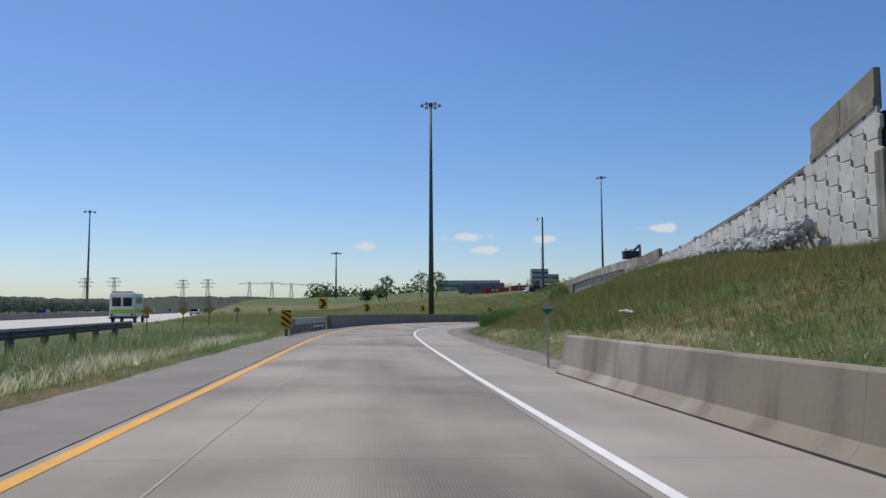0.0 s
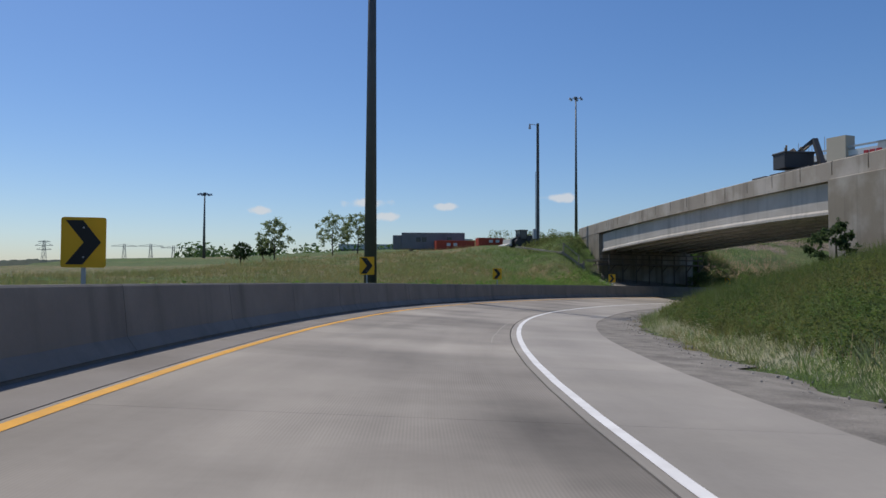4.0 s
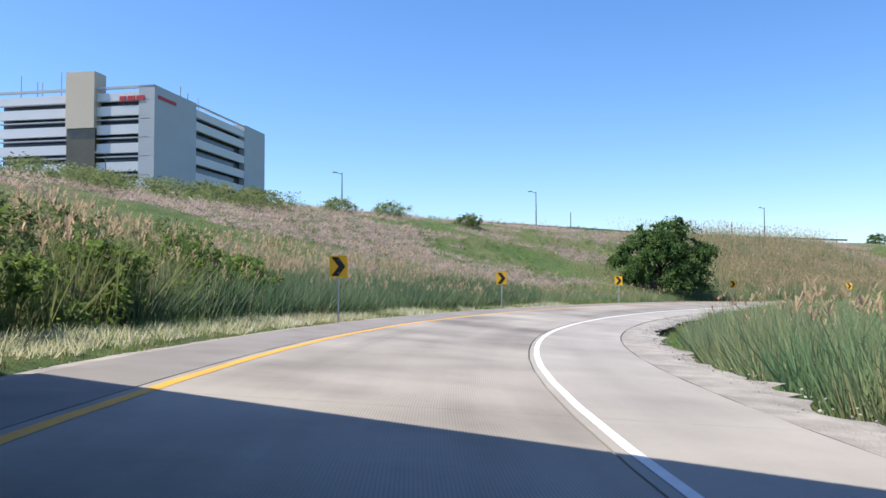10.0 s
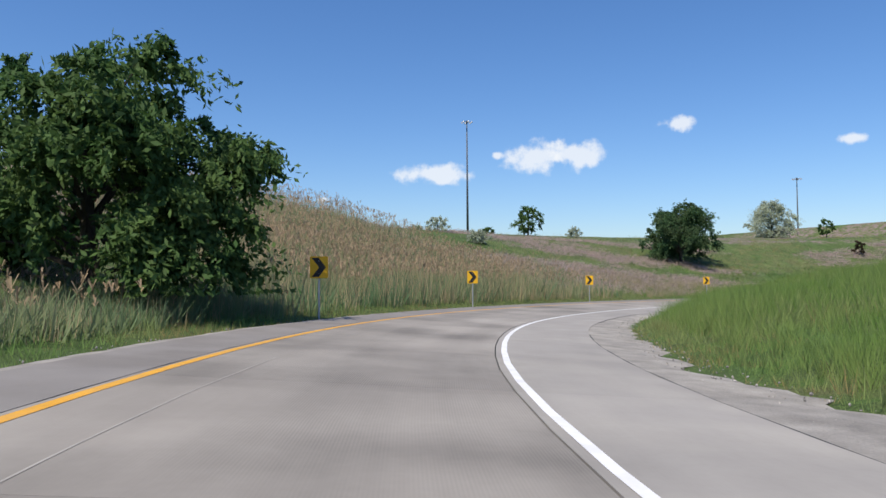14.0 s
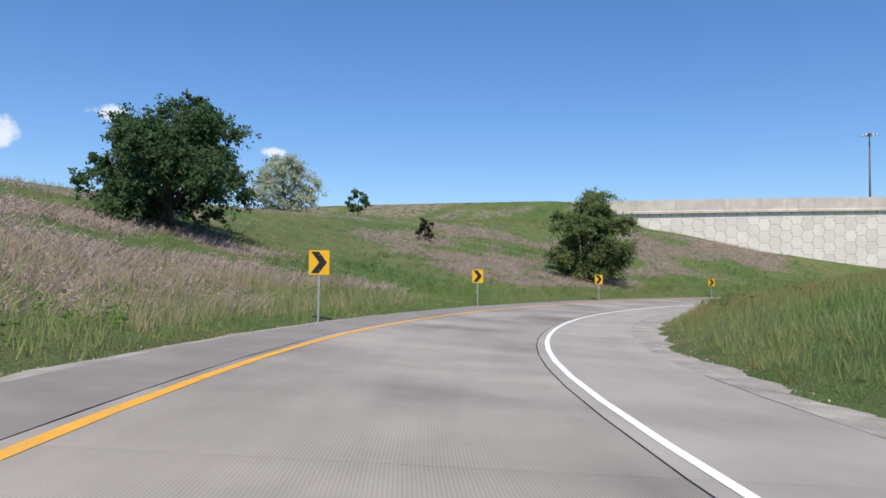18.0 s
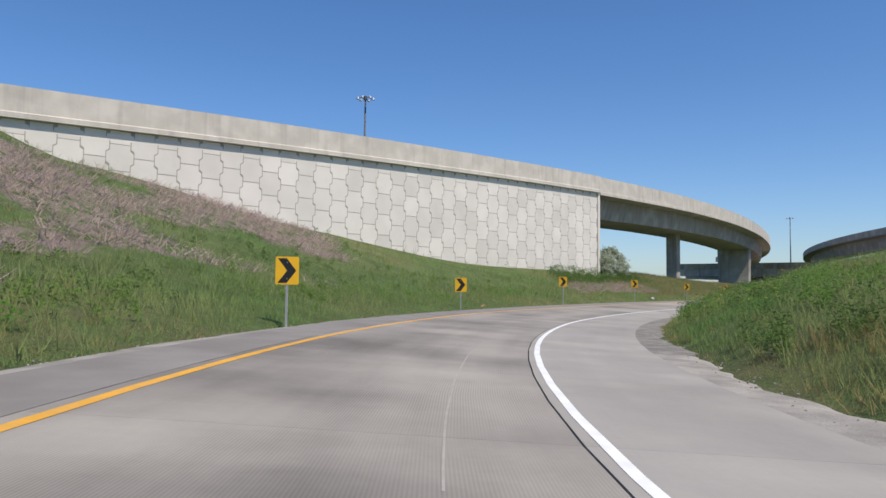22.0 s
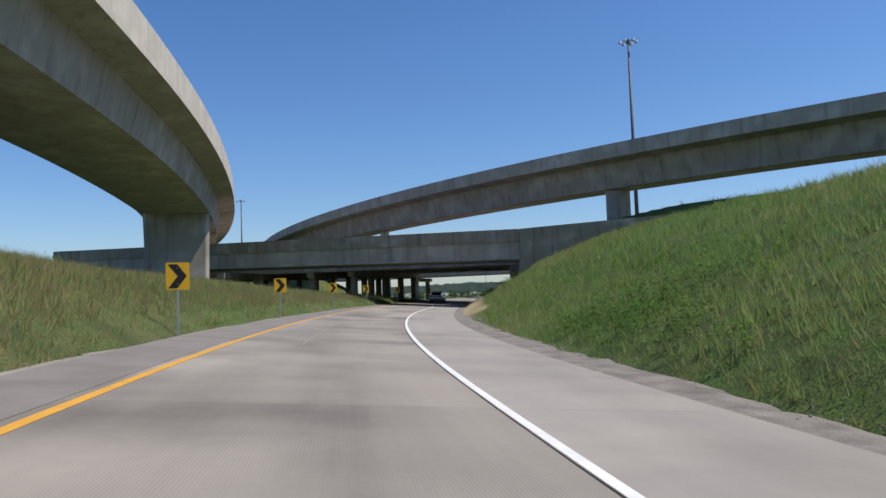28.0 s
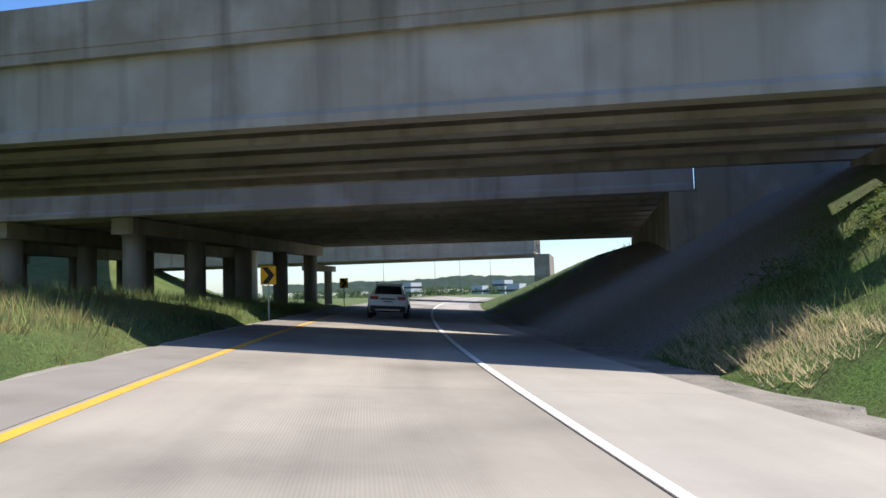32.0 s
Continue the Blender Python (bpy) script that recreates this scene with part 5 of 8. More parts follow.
# ---- trees ----
def leaf_cloud(rng, centres, radii, n, size, squash=0.85, droop=0.0):
    """Small bent leaves gathered in clumps: vertices and faces."""
    c = rng.randint(0, len(centres), n)
    d = rng.normal(size=(n, 3))
    d /= np.linalg.norm(d, axis=1)[:, None]
    rr = rng.rand(n) ** 0.45
    p = centres[c] + d * (radii[c] * rr)[:, None] * np.array([1, 1, squash])
    a = rng.normal(size=(n, 3))
    a -= d * (a * d).sum(1)[:, None] * 0.6
    a += np.array([0, 0, -1.6]) * droop
    a /= np.linalg.norm(a, axis=1)[:, None]
    b = np.cross(a, rng.normal(size=(n, 3)))
    b /= np.linalg.norm(b, axis=1)[:, None]
    s = size * (0.6 + 0.8 * rng.rand(n))[:, None]
    v = np.stack([p - a * s, p + b * s * .45, p + a * s, p - b * s * .45], 1).reshape(-1, 3)
    f = (np.arange(n)[:, None] * 4 + np.arange(4)[None, :])
    return v, f


def sprays(rng, cs, rs, n, size, droop):
    """Leaves along arching twigs that leave each clump outwards and hang at their ends."""
    per = 16
    m = len(cs) * per
    c, r = np.repeat(cs, per, 0), np.repeat(rs, per)
    out_ = c.copy()
    out_[:, 2] = 0
    out_ /= np.linalg.norm(out_, axis=1)[:, None] + .4
    d = rng.normal(size=(m, 3)) * np.array([1, 1, .7]) + out_ * .7 + np.array([0, 0, .25])
    d /= np.linalg.norm(d, axis=1)[:, None]
    L = r * (.7 + 1.0 * rng.rand(m) ** 2)
    k = rng.randint(0, m, n)
    t = rng.rand(n) ** .7
    p = c[k] + d[k] * (L[k] * t)[:, None]
    p[:, 2] -= (.25 + droop) * .55 * L[k] * t ** 2
    p += rng.normal(size=(n, 3)) * (L[k] * (.13 - .06 * t))[:, None]
    p[:, 2] = np.maximum(p[:, 2], .1)
    a = d[k] * .6 + rng.normal(size=(n, 3)) * .7 + np.array([0, 0, -1.0]) * droop
    a /= np.linalg.norm(a, axis=1)[:, None]
    b = np.cross(a, rng.normal(size=(n, 3)))
    b /= np.linalg.norm(b, axis=1)[:, None]
    s = size * (.6 + .8 * rng.rand(n))[:, None]
    v = np.stack([p - a * s, p + b * s * .42, p + a * s, p - b * s * .42], 1).reshape(-1, 3)
    return v, np.arange(n)[:, None] * 4 + np.arange(4)[None, :]


def raw_mesh(name, v, f, material, parent=None, label=""):
    me = bpy.data.meshes.new(name)
    v, f = np.asarray(v, np.float32), np.asarray(f, np.int32)
    k = f.shape[1]
    me.vertices.add(len(v))
    me.vertices.foreach_set("co", v.ravel())
    me.loops.add(f.size)
    me.loops.foreach_set("vertex_index", f.ravel())
    me.polygons.add(len(f))
    me.polygons.foreach_set("loop_start", np.arange(0, f.size, k, dtype=np.int32))
    me.update(calc_edges=True)
    me.materials.append(material)
    ob = new(name, me)
    if parent:
        ob.parent = parent
    if label:
        tagged(ob, label)
    return ob


def tree(name, label, x, y, height, spread, leaf, seed, trunk_r=0.2, crown_from=0.25, clumps=26, leaves=9000, size=0.16, stems=1, droop=0.3, lobes=()):
    rng = np.random.RandomState(seed)
    t = thing(name, label, "tree", Matrix.Translation((x, y, gz1(x, y))))
    # clump centres in an uneven, open crown
    cs, rs = [], []
    for i in range(clumps):
        k = (i + 0.5) / clumps
        zz = height * (crown_from + (0.94 - crown_from) * k)
        prof = math.sin(math.pi * (0.16 + 0.80 * k)) ** 0.7
        a = i * 2.399 + rng.rand() * .8
        r = spread * prof * (0.25 + 0.72 * rng.rand() ** .7)
        if lobes:
            lx, ly, lz, lr = lobes[i % len(lobes)]
            d = Vector(rng.normal(size=3)).normalized() * lr * spread * (.45 + .55 * rng.rand())
            cs.append((lx * spread + d.x, ly * spread + d.y, max(.06 * height, lz * height + d.z * .8)))
        else:
            cs.append((r * math.cos(a), r * math.sin(a), zz))
        rs.append(spread * (0.17 + 0.15 * rng.rand()) * (.8 if lobes else 1))
    cs, rs = np.array(cs), np.array(rs)
    bm = bmesh.new()
    for s in range(stems):
        a = s * 2.4
        off = Vector((math.cos(a), math.sin(a), 0)) * (0.25 * (stems > 1))
        top = Vector((math.cos(a) * spread * .25 * (stems > 1), math.sin(a) * spread * .25 * (stems > 1), height * .62))
        bend = (off + top) / 2 + Vector((rng.randn() * .2, rng.randn() * .2, 0))
        bar(bm, off + Vector((0, 0, -.5)), bend, trunk_r, trunk_r * .75, 9)
        bar(bm, bend, top, trunk_r * .75, trunk_r * .3, 8)
    part("trunk", bm, M_BARK, t)
    for c in cs[::4]:
        c = Vector(c)
        bm = bmesh.new()
        base = Vector((c.x * .12, c.y * .12, max(height * crown_from * .7, c.z * .62)))
        mid = (base + c) / 2 + Vector((0, 0, .06 * height))
        bar(bm, base, mid, trunk_r * .34, trunk_r * .2, 5)
        bar(bm, mid, c, trunk_r * .2, trunk_r * .06, 5)
        part("limb", bm, M_BARK, t)
    v, f = sprays(rng, cs, rs, leaves, size, droop)
    raw_mesh("crown", v, f, leaf, t)
    return t


tree("broadleaf_tree", "large dark green broadleaf tree beside the reeds", 118.0, 146.3, 8.1, 5.3, M_LEAF, 3, .28, .05, 125, 70000, .125, droop=.5,
     lobes=((.05, .1, .74, .42), (-.1, -.2, .74, .42), (.46, .12, .62, .38), (-.46, -.1, .64, .38), (.1, .5, .52, .4), (-.1, -.5, .52, .4), (.66, -.2, .36, .34), (-.66, .25, .36, .34), (.3, .62, .25, .34), (-.3, -.62, .25, .34), (0, 0, .4, .5), (.62, .45, .22, .3), (-.6, -.4, .2, .3), (.0, -.8, .5, .2), (.0, .78, .45, .2)))
tree("round_tree", "dense round dark green tree on the bank", 180.8, 81.6, 8.1, 5.5, M_LEAF_MAPLE, 4, .25, .03, 110, 52000, .135,
     lobes=((.1, .1, .74, .4), (-.15, -.1, .74, .4), (.4, .2, .64, .36), (-.4, -.2, .66, .36), (.2, -.5, .55, .38), (-.2, .5, .52, .38), (.6, 0, .34, .36), (-.62, .1, .34, .36), (.1, .6, .25, .36), (-.1, -.62, .25, .36), (0, 0, .35, .5)))
tree("round_tree", "small dark green tree beside a larger one", 186.5, 79.5, 6.0, 3.2, M_LEAF_DARK, 14, .2, .03, 30, 15000, .13)
tree("silver_tree", "pale silver-leaved tree on the crest", 205.0, 46.0, 6.6, 4.1, M_LEAF_GREY, 5, .2, .02, 60, 24000, .13)
tree("young_tree", "small spiky green tree on the crest", 199.0, 39.3, 3.3, 1.5, M_LEAF, 6, .1, .2, 14, 2500, .16)
tree("red_bush", "small reddish-brown bush on the bank", 184.0, 47.7, 2.2, 1.1, M_LEAF_RED, 7, .08, .1, 12, 2500, .12)
tree("willow_tree", "olive-green willow on the bank above the ramp", 169.1, 40.2, 9.7, 4.6, M_LEAF_WILLOW, 8, .16, .03, 140, 96000, .1, stems=4, droop=.35,
     lobes=((-.2, .1, .82, .34), (.2, -.2, .76, .34), (-.05, -.1, .7, .45), (.55, .2, .60, .32), (-.6, -.25, .58, .32), (.05, .55, .55, .34), (-.05, -.6, .52, .34), (.7, -.3, .36, .3), (-.68, .35, .34, .3), (.2, .1, .4, .45), (-.25, -.1, .45, .5), (0, 0, .6, .5), (.35, .6, .24, .3), (0, -.5, .2, .34), (-.5, .1, .2, .3), (.5, -.1, .18, .3), (-.3, .2, .12, .34), (.1, .35, .12, .32), (-.1, -.2, .22, .4)))
tree("slope_tree", "small green tree among the reeds on the crest", 198.5, 96.5, 4.6, 2.3, M_LEAF, 9, .14, .12, 30, 9000, .12)
tree("bush", "olive-grey bush beside the wall", 119.4, -36.0, 3.5, 2.6, M_LEAF_GREY, 10, .1, .0, 46, 24000, .08)

def at_plan(u, l):
    return at(u, l)[:2]


tree("bush", "silver-green bush below the flyover", *at_plan(27.75, 12.2), 3.0, 2.2, M_LEAF_GREY, 15, .1, .0, 40, 16000, .08)
# ---- marker, litter and lamps at the far end ----
px_, py_ = at_plan(1.13, -4.45)
pz_ = gz1(px_, py_)
mk = thing("diamond_marker", "small grey and green diamond marker on a thin post", "road sign", Matrix.Translation((px_, py_, pz_)))
top = 1.42 - pz_
for name_, label_, pts, m_ in (("upper_plate", "grey upper half", ((-.15, 0), (.15, 0), (0, .15)), M_GALV), ("lower_plate", "green lower half", ((-.15, -.002), (0, -.152), (.15, -.002)), mat("marker_green", (0.02, 0.16, 0.11), .5, var=.1, bump=0))):
    v = [(x, y, z + top) for y in (-.012, -.006) for x, z in pts]
    mesh_ob(name_, v, [(0, 1, 2), (3, 5, 4), (0, 3, 4, 1), (1, 4, 5, 2), (2, 5, 3, 0)] if pts[2][1] > 0 else [(0, 1, 2), (5, 4, 3), (0, 3, 4, 1), (1, 4, 5, 2), (2, 5, 3, 0)], m_, mk, label_)
bm = bmesh.new()
box(bm, -.02, -.005, -.4, .02, .02, top + .02)
part("post", bm, M_GALV, mk)


def scrap(name, label, x, y, size, tall, material, seed):
    """A crumpled sheet lying in the grass."""
    r = np.random.RandomState(seed)
    n = 7
    g = np.linspace(-.5, .5, n)
    v = []
    for layer in (0, .012):
        for i in range(n):
            for j in range(n):
                v.append((g[i] * size * (1 + .3 * r.rand()), g[j] * size * .5, layer + .14 + tall * (1 - 3 * g[i] ** 2) * (.4 + r.rand())))
    f = []
    for i in range(n - 1):
        for j in range(n - 1):
            a = i * n + j
            f += [(a, a + 1, a + n + 1, a + n)[::-1], (a + 49, a + 50, a + n + 50, a + n + 49)]
    s = thing(name, label, "litter", Matrix.Translation((x, y, gz1(x, y))) @ pose(0, 0, 0, 0, 0, seed * 40))
    mesh_ob("sheet", v, f, material, s)


M_PLASTIC = mat("dirty_white_plastic", (0.66, 0.66, 0.63), .5, var=.15, scale=4.0, fine=20.0, bump=.1)
scrap("plastic_scrap", "crumpled white plastic scrap in the roadside grass", 119.9, -23.0, .55, .16, M_PLASTIC, 2)
scrap("plastic_scrap", "torn white plastic sheet on the grassy bank", 6.3, 26.1, .6, .1, M_PLASTIC, 3)
scrap("foam_lump", "faded orange foam lump at the grass edge", 147.8, 10.7, .22, .1, mat("faded_orange_foam", (0.55, 0.32, 0.17), .8, var=.2, scale=5.0, bump=.2), 5)
for x, y, z1 in ((-264.5, -276, 16.5), (-277.7, -253.6, 15.8), (-283.5, -242.4, 15.4), (-290.2, -228.5, 14.9)):
    lamp_post(x, y, gz1(x, y), z1, 30)

# ---- office building ----
M_WIN = mat("dark_window_band", (0.03, 0.035, 0.045), 0.15, var=0.2, scale=0.3, fine=2.0, bump=0, spec=0.6)
M_CLAD = mat("white_cladding", (0.62, 0.63, 0.65), 0.7, var=0.06, scale=0.2, fine=3.0, bump=0.02)
M_CLAD_G = mat("grey_cladding", (0.42, 0.44, 0.47), 0.6, var=0.08, scale=0.2, fine=3.0, bump=0.02)

# ---- office building on the crest ----
OFF = Matrix.Translation((147.5, 250.8, 0)) @ pose(0, 0, 0, 0, 0, 15.4)
office = thing("office_building", "white seven-storey office block with dark window bands", "building", OFF)
TOP, BASE, FL = 39.6, 10.0, 3.85


def obox(name, x0, y0, z0, x1, y1, z1, m, label="", bevel=0.0):
    bm = bmesh.new()
    box(bm, x0, y0, z0, x1, y1, z1, bevel)
    return part(name, bm, m, office, label)


# local x runs along the right-hand front, local y along the left-hand one
obox("core", 1.5, 1.5, BASE, 54, 36, TOP - 1.2, M_WIN, "dark recessed glazing")
obox("corner_tower", 0, 0, BASE, 17, 3.5, TOP, M_CLAD_G, "grey panelled corner tower")
obox("end_tower", 42, 0, BASE, 54.6, 6, TOP + .2, M_CLAD_G, "grey panelled end tower")
obox("stair_tower", -.9, 13, TOP - 8.5, 3, 19.5, TOP + 3.2, mat("buff_cladding", (0.56, 0.48, 0.38), .7, var=.06, bump=0), "buff stair tower")
obox("stair_glazing", -.5, 13, BASE, 3, 19.5, TOP - 8.5, mat("bronze_glass", (0.10, 0.075, 0.035), .2, var=.3, scale=.3, fine=1.0, bump=0, spec=.6), "bronze glazing of the stair tower")
k = 0
z = TOP - 0.2
while z > BASE + FL:
    zb = z - 1.95
    if k > 0 or True:
        obox("spandrel", 17, 0.1, zb - .9 if k == 0 else zb, 42, .9, z - (1.1 if k == 0 else 0), M_CLAD, "white spandrel band")
        obox("spandrel", 0.1, 1.2, zb - .9 if k == 0 else zb, .9, 13, z - (1.1 if k == 0 else 0), M_CLAD)
        obox("spandrel", 0.1, 19.5, zb - .9 if k == 0 else zb, .9, 36, z - (1.1 if k == 0 else 0), M_CLAD)
        obox("window_ledge", 0.0, 1.2, zb - .95, .75, 13, zb - .72, M_CLAD_G)
        obox("window_ledge", 0.0, 19.5, zb - .95, .75, 36, zb - .72, M_CLAD_G)
    z -= FL
    k += 1
obox("roof_rim", 0, 0, TOP - .5, .5, 36, TOP, M_CLAD_G)
obox("roof_rim", 17, 0, TOP - .5, 42, .5, TOP - .1, M_CLAD_G)
M_LOGO = mat("red_sign", (0.45, 0.05, 0.06), .6, var=.1, bump=0)
for y0, y1 in ((2.2, 4.0), (4.4, 6.0), (6.4, 7.8)):
    obox("sign_shape", -.12, y0, TOP - 3.1, 0.12, y1, TOP - 2.1, M_LOGO, "red shape of a rooftop sign")
obox("sign_shape", 1.2, -.12, TOP - 2.6, 8.2, 0.02, TOP - 1.9, M_LOGO, "red shape of a rooftop sign")
for x, y, h in ((19, 5, 4.5), (20.5, 6, 5.2), (22, 5, 3.6), (24, 6, 4.6), (27, 5, 3.8), (4, 34, 4.5), (4, 30, 3), (5, 25, 5.2), (3, 28, 2.6)):
    bm = bmesh.new()
    bar(bm, (x, y, TOP - 1.5), (x, y, TOP + h), .12, .08, 6)
    part("aerial", bm, M_CLAD_G, office)
low = thing("low_building", "long low white building behind the overpass", "building", Matrix.Translation((120, 262, 0)) @ pose(0, 0, 0, 0, 0, 105))
bm = bmesh.new()
box(bm, 0, -14, 8, 46, 0, 20.5)
part("walls", bm, M_CLAD, low)
for zz in (12.2, 15.4, 18.6):
    bm = bmesh.new()
    box(bm, 1, -14.1, zz, 45, -13.9, zz + 1.0)
    part("window_band", bm, M_WIN, low)

# ---- trailers and skips on the crest beside the overpass ----
M_TRAILER = mat("grey_trailer_steel", (0.20, 0.205, 0.22), .7, var=.15, scale=1.0, fine=6.0, bump=.05, streak=.3)
M_REDBIN = mat("red_painted_steel", (0.42, 0.07, 0.04), .6, var=.15, scale=1.0, fine=6.0, bump=.05)
tr = thing("site_trailer", "grey site trailer with small windows on the crest", "trailer", Matrix.Translation((4.6, 163.5, gz1(8, 163))) @ pose(0, 0, 0, 0, 0, -8))
bm = bmesh.new()
box(bm, 0, 0, .2, 8.6, 2.6, 2.45, .05)
part("body", bm, M_TRAILER, tr)
bm = bmesh.new()
box(bm, -1.2, .3, .2, 0, 2.4, 2.1, .04)
part("end_box", bm, M_TRAILER, tr)
for x in (2.0, 2.8, 6.2):
    bm = bmesh.new()
    box(bm, x, -.04, 1.2, x + .6, .02, 1.8)
    part("window", bm, M_WIN, tr)
for x in (1, 4, 7.5):
    bm = bmesh.new()
    box(bm, x, .3, -.5, x + .5, 2.3, .2)
    part("support", bm, M_TRAILER, tr)
for i, (x, y, w, h) in enumerate(((9.0, 160.6, 5.2, 1.35), (14.6, 160.0, 3.4, 1.15))):
    sk = thing("steel_skip", "open red steel skip standing on the crest", "skip", Matrix.Translation((x, y, gz1(x, y) - .05)), group="red skips")
    bm = bmesh.new()
    pts = [(-.2, 1.0 * h), (0.25, 0), (w - .25, 0), (w + .2, h)]
    for x0, x1, y0, y1, z0, z1 in ((0, w, 0, .1, 0, h), (0, w, 2.3, 2.4, 0, h), (0, .1, .1, 2.3, 0, h), (w - .1, w, .1, 2.3, 0, h), (0, w, 0, 2.4, -.3, .1)):
        box(bm, x0, y0, z0, x1, y1, z1, .01)
    part("tub", bm, M_REDBIN, sk)
    for k in range(int(w / .9)):
        bm = bmesh.new()
        box(bm, .3 + k * .9, -.08, 0, .42 + k * .9, 0, h, .01)
        part("rib", bm, M_REDBIN, sk)
    for k in (1, 2):
        bm = bmesh.new()
        box(bm, .5 + k * .9, -.1, h * .45, 1.0 + k * .9, -.02, h * .75)
        part("plate", bm, M_CLAD, sk, "small white plate")

# ---- excavator on the elevated road ----
M_MACHINE = mat("dark_machine_paint", (0.06, 0.062, 0.065), .55, .2, var=.2, scale=1.0, fine=8.0, bump=.05)
M_MACHINE_W = mat("pale_machine_paint", (0.55, 0.54, 0.50), .5, var=.12, scale=1.0, fine=8.0, bump=.05)


M_TIMBER_LOAD = mat("scrap", (0.25, 0.20, 0.14), .9, var=.3, bump=.2)


def loader(x, y, z, turn, label, s=1.0):
    """A wheel loader: rear body, cab with a flat roof, lift arms, bucket and four wheels."""
    e = thing("wheel_loader", label, "loader", Matrix.Translation((x, y, z)) @ pose(0, 0, 0, 0, 0, turn))

    def block(name, bx, m, lab="", bevel=.05):
        bm = bmesh.new()
        box(bm, *[v * s for v in bx], bevel * s)
        part(name, bm, m, e, lab)

    block("engine_cover", (-2.6, -.85, .9, -.5, .85, 1.95), M_MACHINE)
    block("counterweight", (-2.9, -1.0, .7, -2.6, 1.0, 1.5), M_MACHINE)
    block("front_frame", (-.5, -.6, .6, 1.3, .6, 1.3), M_MACHINE)
    block("cab", (-.6, -.75, 1.3, .7, .75, 2.7), M_WIN, "dark glazed cab")
    block("cab_roof", (-.75, -.85, 2.7, .85, .85, 2.85), M_MACHINE)
    for sx in (-.55, .62):
        for sy in (-.76, .7):
            block("cab_post", (sx, sy, 1.3, sx + .09, sy + .07, 2.72), M_MACHINE, "", .01)
    for yy in (-.55, .55):
        bm = bmesh.new()
        beam(bm, (.6 * s, yy * s, 1.6 * s), (2.6 * s, yy * s, .9 * s), .16 * s, .3 * s)
        part("lift_arm", bm, M_MACHINE, e)
    o = [(2.5, .25), (3.6, .2), (3.5, .35), (2.75, .55), (2.7, 1.25), (2.5, 1.3)]
    bm = bmesh.new()
    p0 = [bm.verts.new((px_ * s, -1.3 * s, pz_ * s)) for px_, pz_ in o]
    p1 = [bm.verts.new((px_ * s, 1.3 * s, pz_ * s)) for px_, pz_ in o]
    bm.faces.new(p0)
    bm.faces.new(p1[::-1])
    for i in range(6):
        bm.faces.new((p0[i], p0[(i + 1) % 6], p1[(i + 1) % 6], p1[i]))
    part("bucket", bm, M_MACHINE_W, e, "scuffed pale bucket")
    for wx in (-1.6, 1.15):
        for wy in (-1.0, 1.0):
            bm = bmesh.new()
            bar(bm, (wx * s, (wy - .25) * s, .68 * s), (wx * s, (wy + .25) * s, .68 * s), .68 * s, seg=18)
            part("wheel", bm, M_MACHINE, e, smooth=False)
    return e


loader(19.5, 156.0, gz1(19.5, 156.0), 195, "dark wheel loader parked on the grassy crest", 0.8)
truck = thing("grapple_truck", "dark truck with a raised hydraulic arm on the overpass", "truck", Matrix.Translation((27.6, 109.6, 6.75)))
for nm, bx, mt in (("chassis", (-1.0, -3.0, .55, 1.0, 4.6, .95), M_MACHINE), ("open_body", (-1.1, -.3, 1.75, 1.1, 1.15, 2.85), M_MACHINE), ("body_rib", (-1.16, -.35, 2.75, 1.16, 1.2, 2.9), M_MACHINE),
                   ("deck", (-1.1, -3.0, .95, 1.1, 1.6, 1.5), M_MACHINE), ("cab", (-1.1, 2.2, .95, 1.1, 3.9, 1.5), M_MACHINE)):
    bm = bmesh.new()
    box(bm, *bx, .04)
    part(nm, bm, mt, truck)
for nm, a, b, w in (("arm", (.9, -1.6, 1.6), (1.2, -.2, 3.75), .32), ("arm", (1.2, -.2, 3.75), (.5, .7, 2.9), .26), ("hydraulic_ram", (.9, -1.1, 1.7), (1.1, -.5, 3.0), .12)):
    bm = bmesh.new()
    beam(bm, a, b, w, w)
    part(nm, bm, M_MACHINE, truck)
for sx in (-.95, .95):
    for yy in (-2.0, -.8, 3.4):
        bm = bmesh.new()
        bar(bm, (sx - .16, yy, .5), (sx + .16, yy, .5), .5, seg=16)
        part("wheel", bm, M_MACHINE, truck)
rng_l = np.random.RandomState(5)
for k in range(9):
    bm = bmesh.new()
    p = Vector((rng_l.rand() * 1.8 - .9, rng_l.rand() * 1.1 - .2, 2.8))
    beam(bm, p, p + Vector((rng_l.randn() * .3, rng_l.randn() * .3, .2 + .3 * rng_l.rand())), .12, .12)
    part("scrap_piece", bm, M_TIMBER_LOAD, truck, "broken scrap in the body" if k == 0 else "")
bm = bmesh.new()
box(bm, 26.6, 111.6, 6.5, 29.0, 118.6, 8.06, .05)
skip2 = part("dark_container", bm, M_MACHINE)
tagged(skip2, "low dark steel trailer bed on the overpass deck", "container")

# ---- camera pole ----
cc = thing("camera_pole", "tall dark pole with a traffic camera and a cabinet", "camera pole", Matrix.Translation((20.1, 150.3, gz1(20.1, 150.3))))
h = 19.6 - gz1(20.1, 150.3)
bm = bmesh.new()
bar(bm, (0, 0, -.6), (0, 0, h), .22, .16, 10)
part("pole", bm, M_MAST, cc)
bm = bmesh.new()
bar(bm, (0, 0, h - .2), (-1.0, 0, h - .1), .04, seg=6)
bar(bm, (-1.0, 0, h - .7), (-1.0, 0, h - .1), .16, .1, 8)
part("camera_unit", bm, M_GALV, cc)
